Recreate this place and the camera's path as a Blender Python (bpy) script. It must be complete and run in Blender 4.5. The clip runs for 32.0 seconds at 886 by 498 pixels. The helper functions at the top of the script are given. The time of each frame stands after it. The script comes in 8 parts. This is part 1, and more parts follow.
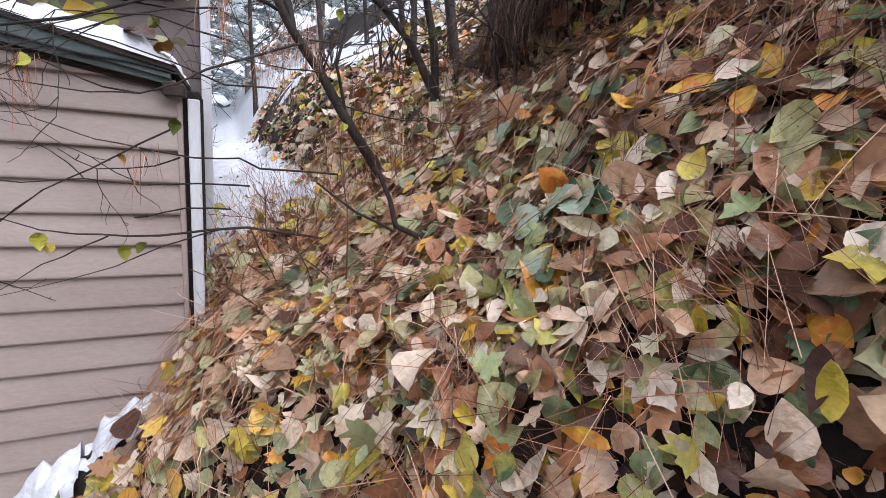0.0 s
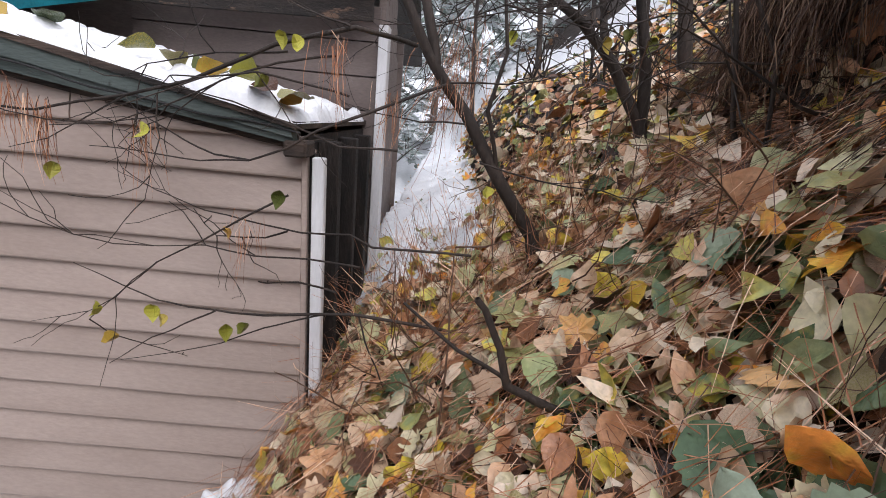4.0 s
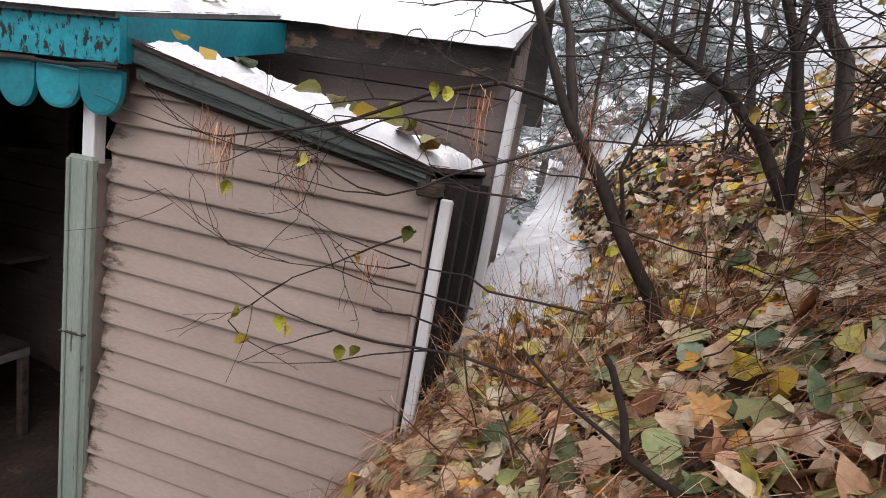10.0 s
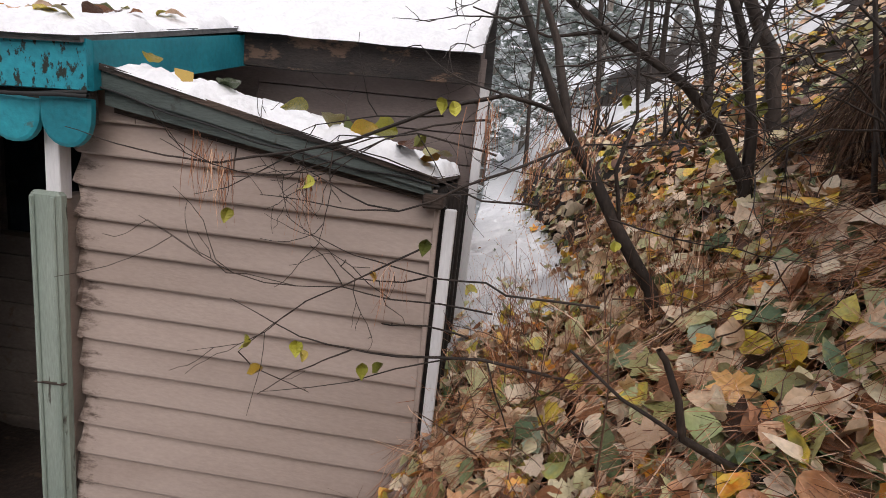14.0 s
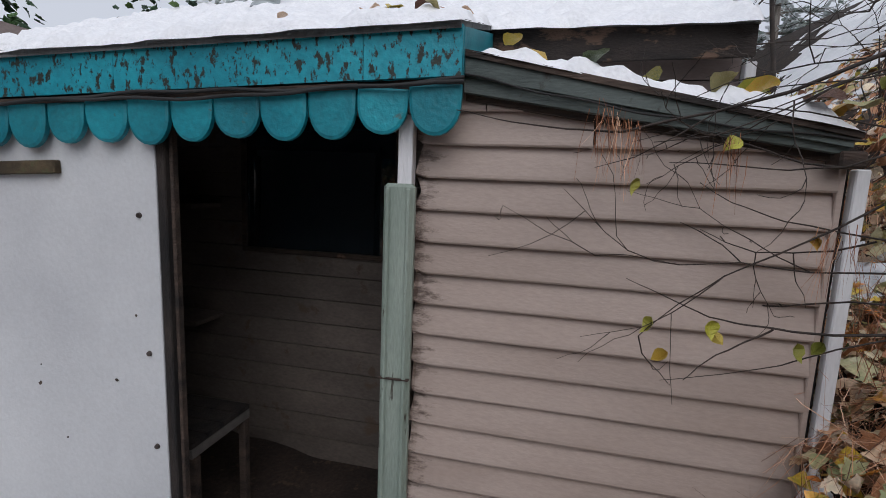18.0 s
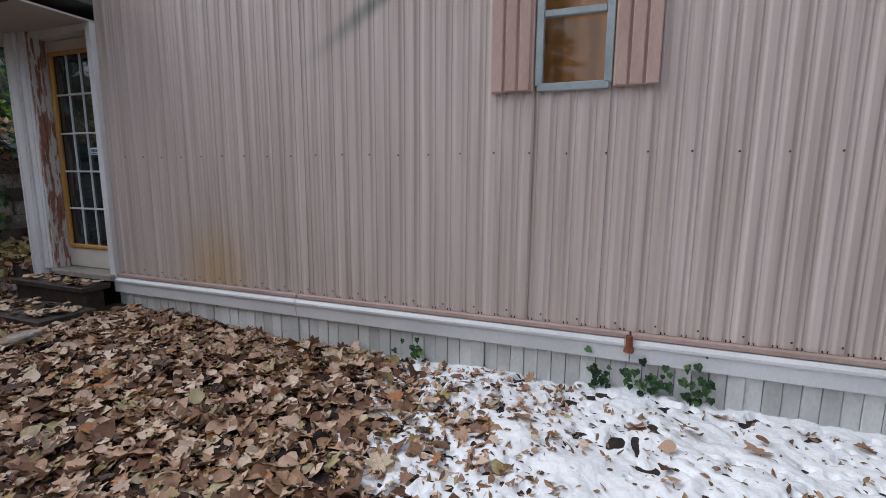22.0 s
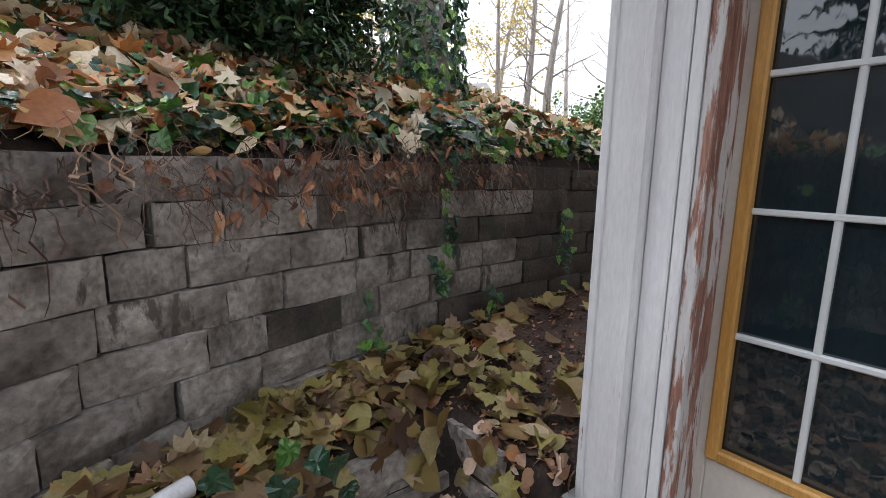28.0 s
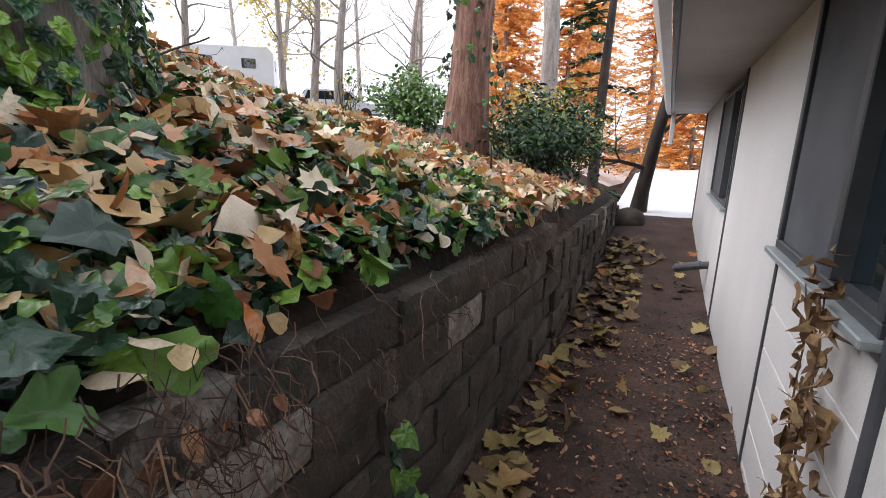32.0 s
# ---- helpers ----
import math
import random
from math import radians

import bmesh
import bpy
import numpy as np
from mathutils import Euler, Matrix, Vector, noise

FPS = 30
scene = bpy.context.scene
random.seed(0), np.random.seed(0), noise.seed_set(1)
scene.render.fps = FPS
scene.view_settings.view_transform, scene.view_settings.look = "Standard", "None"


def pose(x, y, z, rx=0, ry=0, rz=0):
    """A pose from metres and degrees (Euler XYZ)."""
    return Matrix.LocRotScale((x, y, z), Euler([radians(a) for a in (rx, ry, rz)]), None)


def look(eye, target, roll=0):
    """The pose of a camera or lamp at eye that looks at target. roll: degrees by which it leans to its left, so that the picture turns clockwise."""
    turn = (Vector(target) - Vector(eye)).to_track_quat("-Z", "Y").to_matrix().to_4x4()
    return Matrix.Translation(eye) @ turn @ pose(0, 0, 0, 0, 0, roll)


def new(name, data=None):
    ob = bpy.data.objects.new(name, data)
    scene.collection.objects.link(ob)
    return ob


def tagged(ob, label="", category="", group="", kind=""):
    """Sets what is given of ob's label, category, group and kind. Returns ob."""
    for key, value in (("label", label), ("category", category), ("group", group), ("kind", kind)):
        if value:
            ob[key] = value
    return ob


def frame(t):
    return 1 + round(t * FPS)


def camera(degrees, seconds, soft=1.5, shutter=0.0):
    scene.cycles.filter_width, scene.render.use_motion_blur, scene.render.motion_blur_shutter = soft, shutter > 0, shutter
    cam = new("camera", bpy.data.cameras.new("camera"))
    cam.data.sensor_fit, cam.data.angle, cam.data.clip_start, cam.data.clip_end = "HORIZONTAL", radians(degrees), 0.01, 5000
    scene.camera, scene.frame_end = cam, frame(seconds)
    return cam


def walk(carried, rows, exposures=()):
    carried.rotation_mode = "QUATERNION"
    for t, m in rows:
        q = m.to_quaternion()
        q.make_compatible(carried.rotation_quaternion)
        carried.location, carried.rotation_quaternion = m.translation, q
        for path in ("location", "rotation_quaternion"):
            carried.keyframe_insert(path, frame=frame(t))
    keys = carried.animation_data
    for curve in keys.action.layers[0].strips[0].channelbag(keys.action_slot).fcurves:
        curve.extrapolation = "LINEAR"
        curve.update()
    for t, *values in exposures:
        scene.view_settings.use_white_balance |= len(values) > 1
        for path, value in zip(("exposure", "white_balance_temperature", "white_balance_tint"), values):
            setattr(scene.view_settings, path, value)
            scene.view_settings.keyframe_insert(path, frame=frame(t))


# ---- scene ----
cam = camera(87.0, 32.0, 0.9)
METRES, EYE, TILT, LEAN, TURN = 11.6, 1.6, 0.0, 0.0, -26.5
ROWS = [
    (0.0, 0.0, 0.0, 0.0, 1.16, -12.94, -5.06),
    (0.5, -0.0069, 0.0071, 0.0086, 2.65, -12.67, -4.97),
    (1.0, -0.0063, 0.0133, 0.0134, 7.35, -12.46, -4.48),
    (1.5, -0.0035, 0.0214, 0.011, 12.01, -12.72, -3.77),
    (2.0, 0.0037, 0.0327, 0.0087, 15.85, -13.54, -2.67),
    (2.5, 0.0067, 0.041, 0.0094, 19.21, -15.0, -2.07),
    (4.5, 0.0051, 0.0486, 0.0195, 30.0, -16.35, -7.34),
    (5.0, 0.0039, 0.0477, 0.0192, 33.2, -18.78, -9.47),
    (5.5, 0.0038, 0.0479, 0.0165, 36.8, -22.22, -10.88),
    (6.0, 0.0028, 0.0484, 0.0151, 40.32, -24.51, -11.08),
    (6.5, 0.0024, 0.0478, 0.0146, 44.1, -24.14, -10.16),
    (7.0, 0.0015, 0.0462, 0.0149, 46.27, -22.25, -10.67),
    (7.5, 0.0039, 0.0472, 0.016, 45.54, -19.56, -10.14),
    (8.0, 0.0033, 0.0456, 0.0161, 45.4, -16.8, -13.28),
    (8.5, 0.0025, 0.0442, 0.0162, 46.56, -16.43, -13.66),
    (9.0, 0.0045, 0.0439, 0.016, 41.52, -13.25, -13.83),
    (9.5, 0.0032, 0.0437, 0.0161, 38.85, -10.9, -13.36),
    (10.0, 0.0014, 0.0442, 0.0158, 40.12, -10.83, -10.04),
    (10.5, -0.0, 0.044, 0.015, 40.9, -11.32, -9.45),
    (11.0, -0.0012, 0.0438, 0.0145, 41.71, -11.21, -8.89),
    (11.5, -0.001, 0.0437, 0.0143, 41.75, -11.3, -8.34),
    (12.0, -0.0007, 0.0429, 0.0143, 37.96, -10.74, -8.12),
    (12.5, 0.0004, 0.0423, 0.0158, 33.28, -9.64, -7.89),
    (13.0, -0.0027, 0.0382, 0.0184, 31.38, -9.76, -7.44),
    (13.5, -0.0088, 0.0341, 0.0178, 31.78, -10.36, -6.91),
    (15.5, -0.0236, 0.0207, 0.0171, 33.14, -9.36, -4.72),
    (16.0, -0.0387, 0.0029, 0.0172, 33.01, -8.93, -4.03),
    (16.5, -0.061, -0.0047, 0.0137, 33.13, -8.39, -3.46),
    (17.0, -0.072, -0.0103, 0.0094, 33.48, -8.01, -2.83),
    (17.5, -0.0751, -0.0139, 0.0049, 34.33, -7.84, -2.59),
    (18.0, -0.0814, -0.01, -0.0016, 39.63, -8.02, -2.28),
    (18.5, -0.0971, -0.0054, -0.0136, 48.06, -7.47, -2.41),
    (19.0, -0.1143, -0.0077, -0.0242, 60.14, -6.8, -1.51),
    (19.5, -0.1356, -0.0267, -0.0273, 74.82, -7.14, -0.84),
    (20.0, -0.1511, -0.046, -0.0282, 91.33, -7.55, -0.04),
    (20.5, -0.1684, -0.0649, -0.0303, 106.61, -8.02, 0.71),
    (21.0, -0.1815, -0.0913, -0.0323, 117.77, -8.4, 0.58),
    (21.5, -0.1884, -0.1191, -0.0312, 128.33, -8.86, 0.07),
    (22.0, -0.2009, -0.1468, -0.0315, 137.48, -8.96, -0.39),
    (22.5, -0.2063, -0.1769, -0.0315, 144.29, -9.26, -0.64),
    (23.0, -0.2104, -0.2075, -0.0292, 151.26, -9.16, -0.47),
    (23.5, -0.2176, -0.2386, -0.028, 159.11, -8.15, -0.64),
    (24.0, -0.2134, -0.2711, -0.0263, 167.3, -6.97, -0.95),
    (24.5, -0.2063, -0.3019, -0.025, 171.41, -6.74, -1.64),
    (26.5, -0.1651, -0.4366, -0.0246, 172.6, -7.38, -2.0),
    (27.0, -0.1534, -0.4673, -0.0227, 172.42, -7.74, -1.97),
    (27.5, -0.151, -0.4996, -0.0217, 170.97, -8.68, -1.68),
    (28.0, -0.1472, -0.5288, -0.0224, 168.06, -9.91, -1.07),
    (28.5, -0.1483, -0.552, -0.0216, 165.42, -11.75, -0.92),
    (29.0, -0.1555, -0.575, -0.0209, 163.41, -11.0, -0.94),
    (29.5, -0.1585, -0.6, -0.0188, 160.23, -10.29, -1.68),
    (30.0, -0.1719, -0.6251, -0.0188, 156.78, -9.71, -1.68),
    (30.5, -0.1924, -0.6511, -0.005, 151.62, -9.62, -1.18),
    (31.0, -0.1982, -0.6732, 0.0033, 147.28, -10.82, -1.18),
    (31.5, -0.205, -0.6816, 0.0133, 145.47, -11.58, -1.28),
    (32.0, -0.2197, -0.688, 0.0175, 144.03, -12.69, -1.74),
]
EXPOSURES = [(0.0, 0.6, 5850, 16), (2.5, 0.45, 6050, 15), (6.0, 0.25, 6350, 16), (9.0, 0.2, 6450, 16), (13.0, 0.05, 6700, 16), (16.0, -0.1, 6500, 15), (17.0, -0.25, 6300, 14), (18.0, -0.35, 6150, 13), (19.0, -0.15, 5950, 11), (20.0, 0.02, 5920, 11), (21.0, -0.05, 5900, 11),
             (22.0, 0.0, 5950, 11), (23.0, 0.3, 6200, 11), (24.5, 0.45, 6300, 11), (26.5, 0.85, 5950, 10), (28.0, 1.0, 6150, 11), (30.0, 1.05, 6100, 13), (32.0, 0.9, 6250, 14)]
walk(cam, [(t, pose(0, 0, EYE, TILT, LEAN, TURN) @ pose(METRES * x, METRES * y, METRES * z, 90 + pitch, roll, yaw)) for t, x, y, z, yaw, pitch, roll in ROWS], EXPOSURES)

# ---- world, sun, exposure ----
world = bpy.data.worlds.new("overcast_sky")
scene.world = world
world.use_nodes = True
wn, wl = world.node_tree.nodes, world.node_tree.links
sky = wn.new("ShaderNodeTexSky")
sky.sky_type, sky.sun_disc = "NISHITA", False
sky.sun_elevation, sky.sun_rotation = radians(45), radians(162)
sky.air_density, sky.dust_density, sky.ozone_density = 1.0, 3.0, 1.0
pale = wn.new("ShaderNodeHueSaturation")
pale.inputs["Saturation"].default_value = 0.5
wl.new(sky.outputs["Color"], pale.inputs["Color"])
veil = wn.new("ShaderNodeMix")
veil.data_type = "RGBA"
veil.inputs["Factor"].default_value = 0.7
veil.inputs["B"].default_value = (7.2, 7.4, 7.7, 1)
wl.new(pale.outputs["Color"], veil.inputs["A"])
wl.new(veil.outputs["Result"], wn["Background"].inputs["Color"])
wn["Background"].inputs["Strength"].default_value = 0.13
sun = new("sun", bpy.data.lights.new("sun", "SUN"))
sun.data.energy, sun.data.angle, sun.data.color = 1.5, radians(50), (1.0, 0.985, 0.965)
sun.matrix_world = look((0, 0, 10), (-2.6, 7.2, 2.4))


# ---- small tools ----
def sm(a, b, v):
    t = np.clip((np.asarray(v, float) - a) / (b - a), 0, 1)
    return t * t * (3 - 2 * t)


def vnoise(x, y, s, k=0):
    """Smooth value noise on arrays, about -1 to 1, with cells s metres wide."""
    x, y = np.asarray(x, float) / s + 17.3 * k, np.asarray(y, float) / s - 9.1 * k
    i, j = np.floor(x), np.floor(y)
    u, v = x - i, y - j
    u, v = u * u * (3 - 2 * u), v * v * (3 - 2 * v)

    def cell(a, b):
        q = np.sin(a * 127.1 + b * 311.7 + k * 74.7) * 43758.5453
        return 2 * (q - np.floor(q)) - 1

    return (cell(i, j) * (1 - u) + cell(i + 1, j) * u) * (1 - v) + (cell(i, j + 1) * (1 - u) + cell(i + 1, j + 1) * u) * v


def fast_mesh(name, verts, faces, smooth=False):
    """A mesh from arrays: verts n x 3, faces m x 3 or m x 4."""
    me = bpy.data.meshes.new(name)
    faces = np.asarray(faces, np.int32)
    k = faces.shape[1]
    me.vertices.add(len(verts))
    me.vertices.foreach_set("co", np.asarray(verts, np.float32).ravel())
    me.loops.add(faces.size)
    me.loops.foreach_set("vertex_index", faces.ravel())
    me.polygons.add(len(faces))
    me.polygons.foreach_set("loop_start", np.arange(0, faces.size, k, dtype=np.int32))
    me.polygons.foreach_set("use_smooth", np.full(len(faces), smooth))
    me.update(calc_edges=True)
    return me


def under(ob, parent):
    if parent is not None:
        ob.parent = parent
        at = parent.matrix_basis.translation.copy()
        up = parent.parent
        if up is not None:
            ob.matrix_parent_inverse = Matrix.Identity(4)
        else:
            ob.matrix_parent_inverse = Matrix.Translation(at).inverted()
    return ob


def thing(name, at, label, category, group="", kind=""):
    ob = new(name)
    ob.empty_display_size = 0.1
    ob.location = at
    return tagged(ob, label, category, group, kind)


def obj(name, me, material, parent=None, label="", at=None):
    ob = new(name, me)
    if material is not None and not me.materials:
        me.materials.append(material)
    if at is not None:
        ob.matrix_basis = at
    under(ob, parent)
    return tagged(ob, label)


def part(name, bm, material, parent=None, label="", smooth=False, at=None):
    me = bpy.data.meshes.new(name)
    bmesh.ops.recalc_face_normals(bm, faces=bm.faces)
    bm.to_mesh(me)
    bm.free()
    if smooth:
        me.polygons.foreach_set("use_smooth", np.full(len(me.polygons), True))
    return obj(name, me, material, parent, label, at)


def box(x0, x1, y0, y1, z0, z1, bevel=0.0, bm=None, turn=None):
    own = bm is None
    bm = bm or bmesh.new()
    m = Matrix.Translation(((x0 + x1) / 2, (y0 + y1) / 2, (z0 + z1) / 2))
    if turn is not None:
        m = m @ turn
    m = m @ Matrix.Diagonal((abs(x1 - x0), abs(y1 - y0), abs(z1 - z0), 1))
    got = bmesh.ops.create_cube(bm, size=1, matrix=m)
    if bevel:
        edges = {e for v in got["verts"] for e in v.link_edges}
        bmesh.ops.bevel(bm, geom=list(edges), offset=bevel, segments=1, affect="EDGES", profile=0.5)
    return bm


def prism(points, depth, axis="y", bm=None):
    """A flat outline (pairs) pushed along an axis from depth[0] to depth[1]."""
    bm = bm or bmesh.new()

    def at(p, d):
        return {"y": (p[0], d, p[1]), "x": (d, p[0], p[1]), "z": (p[0], p[1], d)}[axis]

    a = [bm.verts.new(at(p, depth[0])) for p in points]
    b = [bm.verts.new(at(p, depth[1])) for p in points]
    bm.faces.new(a)
    bm.faces.new(b[::-1])
    for i in range(len(a)):
        j = (i + 1) % len(a)
        bm.faces.new((a[j], a[i], b[i], b[j]))
    return bm


def tube_arrays(points, radii, sides=6):
    """Vertices and quads of a tube along points, closed to a tip."""
    p = np.asarray(points, float)
    n = len(p)
    d = np.gradient(p, axis=0)
    d /= np.linalg.norm(d, axis=1)[:, None] + 1e-9
    ref = np.where(np.abs(d[:, 2:3]) > 0.9, np.array([[1.0, 0, 0]]), np.array([[0, 0, 1.0]]))
    u = np.cross(d, ref)
    u /= np.linalg.norm(u, axis=1)[:, None] + 1e-9
    v = np.cross(d, u)
    a = np.arange(sides) * 2 * np.pi / sides
    r = np.asarray(radii, float)[:, None, None]
    verts = p[:, None, :] + r * (np.cos(a)[None, :, None] * u[:, None, :] + np.sin(a)[None, :, None] * v[:, None, :])
    i = np.arange(n - 1)[:, None] * sides
    k = np.arange(sides)[None, :]
    k2 = (k + 1) % sides
    faces = np.stack([i + k, i + k2, i + sides + k2, i + sides + k], -1).reshape(-1, 4)
    return verts.reshape(-1, 3), faces


def join_arrays(pieces):
    vs, fs, at = [], [], 0
    for v, f in pieces:
        vs.append(v)
        fs.append(f + at)
        at += len(v)
    return np.concatenate(vs), np.concatenate(fs)


# ---- materials ----
def nodes_of(name):
    m = bpy.data.materials.new(name)
    m.use_nodes = True
    nt = m.node_tree
    return m, nt.nodes, nt.links, nt.nodes["Principled BSDF"]


def ramp(n, stops):
    r = n.new("ShaderNodeValToRGB")
    e = r.color_ramp.elements
    while len(e) < len(stops):
        e.new(0.5)
    for el, (pos, c) in zip(e, stops):
        el.position = pos
        el.color = (*c, 1)
    return r


def surface(name, a, b, scale=3.0, fine=60.0, rough=0.8, bump=0.25, grain=0.25, stretch=(1, 1, 1), metal=0.0, spec=0.5,
            spots=None, spot_scale=8.0, spot_level=0.62, spot_stretch=(1, 1, 1), rand=0.0, coat=0.0):
    """A worn surface: two base colours in large patches, fine grain in colour and relief, and spots of a third colour."""
    m, n, l, bsdf = nodes_of(name)
    tc = n.new("ShaderNodeTexCoord")
    src = tc.outputs["Object"]
    if rand:
        oi = n.new("ShaderNodeObjectInfo")
        mul = n.new("ShaderNodeVectorMath")
        mul.operation = "MULTIPLY_ADD"
        comb = n.new("ShaderNodeCombineXYZ")
        for k in range(3):
            l.new(oi.outputs["Random"], comb.inputs[k])
        mul.inputs[1].default_value = (37, 53, 71)
        l.new(comb.outputs[0], mul.inputs[0])
        l.new(src, mul.inputs[2])
        src = mul.outputs[0]
    mp = n.new("ShaderNodeMapping")
    mp.inputs["Scale"].default_value = stretch
    l.new(src, mp.inputs["Vector"])
    big = n.new("ShaderNodeTexNoise")
    big.inputs["Scale"].default_value, big.inputs["Detail"].default_value = scale, 6
    l.new(mp.outputs[0], big.inputs["Vector"])
    rr = ramp(n, [(0.32, a), (0.68, b)])
    l.new(big.outputs["Fac"], rr.inputs["Fac"])
    col = rr.outputs["Color"]
    small = n.new("ShaderNodeTexNoise")
    small.inputs["Scale"].default_value, small.inputs["Detail"].default_value = fine, 5
    l.new(mp.outputs[0], small.inputs["Vector"])
    g = n.new("ShaderNodeMapRange")
    g.inputs["From Min"].default_value, g.inputs["From Max"].default_value = 0.25, 0.75
    g.inputs["To Min"].default_value, g.inputs["To Max"].default_value = 1 - grain, 1 + grain
    l.new(small.outputs["Fac"], g.inputs["Value"])
    mx = n.new("ShaderNodeMix")
    mx.data_type, mx.blend_type = "RGBA", "MULTIPLY"
    mx.inputs["Factor"].default_value = 1
    l.new(col, mx.inputs["A"])
    l.new(g.outputs[0], mx.inputs["B"])
    col = mx.outputs["Result"]
    if spots is not None:
        mp2 = n.new("ShaderNodeMapping")
        mp2.inputs["Scale"].default_value = spot_stretch
        l.new(src, mp2.inputs["Vector"])
        sp = n.new("ShaderNodeTexNoise")
        sp.inputs["Scale"].default_value, sp.inputs["Detail"].default_value, sp.inputs["Roughness"].default_value = spot_scale, 8, 0.65
        l.new(mp2.outputs[0], sp.inputs["Vector"])
        edge = n.new("ShaderNodeMapRange")
        edge.inputs["From Min"].default_value, edge.inputs["From Max"].default_value = spot_level, spot_level + 0.05
        l.new(sp.outputs["Fac"], edge.inputs["Value"])
        m2 = n.new("ShaderNodeMix")
        m2.data_type = "RGBA"
        l.new(edge.outputs[0], m2.inputs["Factor"])
        l.new(col, m2.inputs["A"])
        m2.inputs["B"].default_value = (*spots, 1)
        col = m2.outputs["Result"]
    if rand:
        hv = n.new("ShaderNodeHueSaturation")
        vr = n.new("ShaderNodeMapRange")
        vr.inputs["To Min"].default_value, vr.inputs["To Max"].default_value = 1 - rand, 1 + rand
        l.new(oi.outputs["Random"], vr.inputs["Value"])
        l.new(vr.outputs[0], hv.inputs["Value"])
        l.new(col, hv.inputs["Color"])
        col = hv.outputs["Color"]
    l.new(col, bsdf.inputs["Base Color"])
    bp = n.new("ShaderNodeBump")
    bp.inputs["Strength"].default_value, bp.inputs["Distance"].default_value = bump, 0.01
    l.new(small.outputs["Fac"], bp.inputs["Height"])
    l.new(bp.outputs[0], bsdf.inputs["Normal"])
    bsdf.inputs["Roughness"].default_value = rough
    bsdf.inputs["Metallic"].default_value = metal
    bsdf.inputs["Specular IOR Level"].default_value = spec
    bsdf.inputs["Coat Weight"].default_value = coat
    return m


def leafy(name, stops, rough=0.5, per_object=False, vein=True, spec=0.5, through_light=0.0, coat=0.0, relief=0.35):
    """Leaves whose colour is drawn from a ramp leaf by leaf, mottled within each."""
    m, n, l, bsdf = nodes_of(name)
    if per_object:
        r = n.new("ShaderNodeObjectInfo").outputs["Random"]
    else:
        r = n.new("ShaderNodeNewGeometry").outputs["Random Per Island"]
    rp = ramp(n, stops)
    rp.color_ramp.interpolation = "LINEAR"
    tc = n.new("ShaderNodeTexCoord")
    ns = n.new("ShaderNodeTexNoise")
    ns.inputs["Scale"].default_value, ns.inputs["Detail"].default_value = 35, 4
    l.new(tc.outputs["Object"], ns.inputs["Vector"])
    ad = n.new("ShaderNodeMath")
    ad.operation = "MULTIPLY_ADD"
    ad.inputs[1].default_value, ad.inputs[2].default_value = 0.16, -0.08
    l.new(ns.outputs["Fac"], ad.inputs[0])
    sm_ = n.new("ShaderNodeMath")
    l.new(ad.outputs[0], sm_.inputs[0])
    l.new(r, sm_.inputs[1])
    l.new(sm_.outputs[0], rp.inputs["Fac"])
    f2 = n.new("ShaderNodeTexNoise")
    f2.inputs["Scale"].default_value, f2.inputs["Detail"].default_value = 95, 4
    l.new(tc.outputs["Object"], f2.inputs["Vector"])
    g = n.new("ShaderNodeMapRange")
    g.inputs["From Min"].default_value, g.inputs["From Max"].default_value = 0.3, 0.7
    g.inputs["To Min"].default_value, g.inputs["To Max"].default_value = 0.82, 1.12
    l.new(f2.outputs["Fac"], g.inputs["Value"])
    mx = n.new("ShaderNodeMix")
    mx.data_type, mx.blend_type = "RGBA", "MULTIPLY"
    mx.inputs["Factor"].default_value = 1
    l.new(rp.outputs["Color"], mx.inputs["A"])
    l.new(g.outputs[0], mx.inputs["B"])
    l.new(mx.outputs["Result"], bsdf.inputs["Base Color"])
    bp = n.new("ShaderNodeBump")
    bp.inputs["Strength"].default_value, bp.inputs["Distance"].default_value = relief, 0.004
    l.new(f2.outputs["Fac"], bp.inputs["Height"])
    l.new(bp.outputs[0], bsdf.inputs["Normal"])
    bsdf.inputs["Roughness"].default_value = rough
    bsdf.inputs["Specular IOR Level"].default_value = spec
    bsdf.inputs["Coat Weight"].default_value, bsdf.inputs["Coat Roughness"].default_value = coat, 0.12
    if through_light:
        tr = n.new("ShaderNodeBsdfTranslucent")
        l.new(mx.outputs["Result"], tr.inputs["Color"])
        both = n.new("ShaderNodeMixShader")
        both.inputs[0].default_value = through_light
        l.new(bsdf.outputs[0], both.inputs[1])
        l.new(tr.outputs[0], both.inputs[2])
        l.new(both.outputs[0], n["Material Output"].inputs["Surface"])
    return m


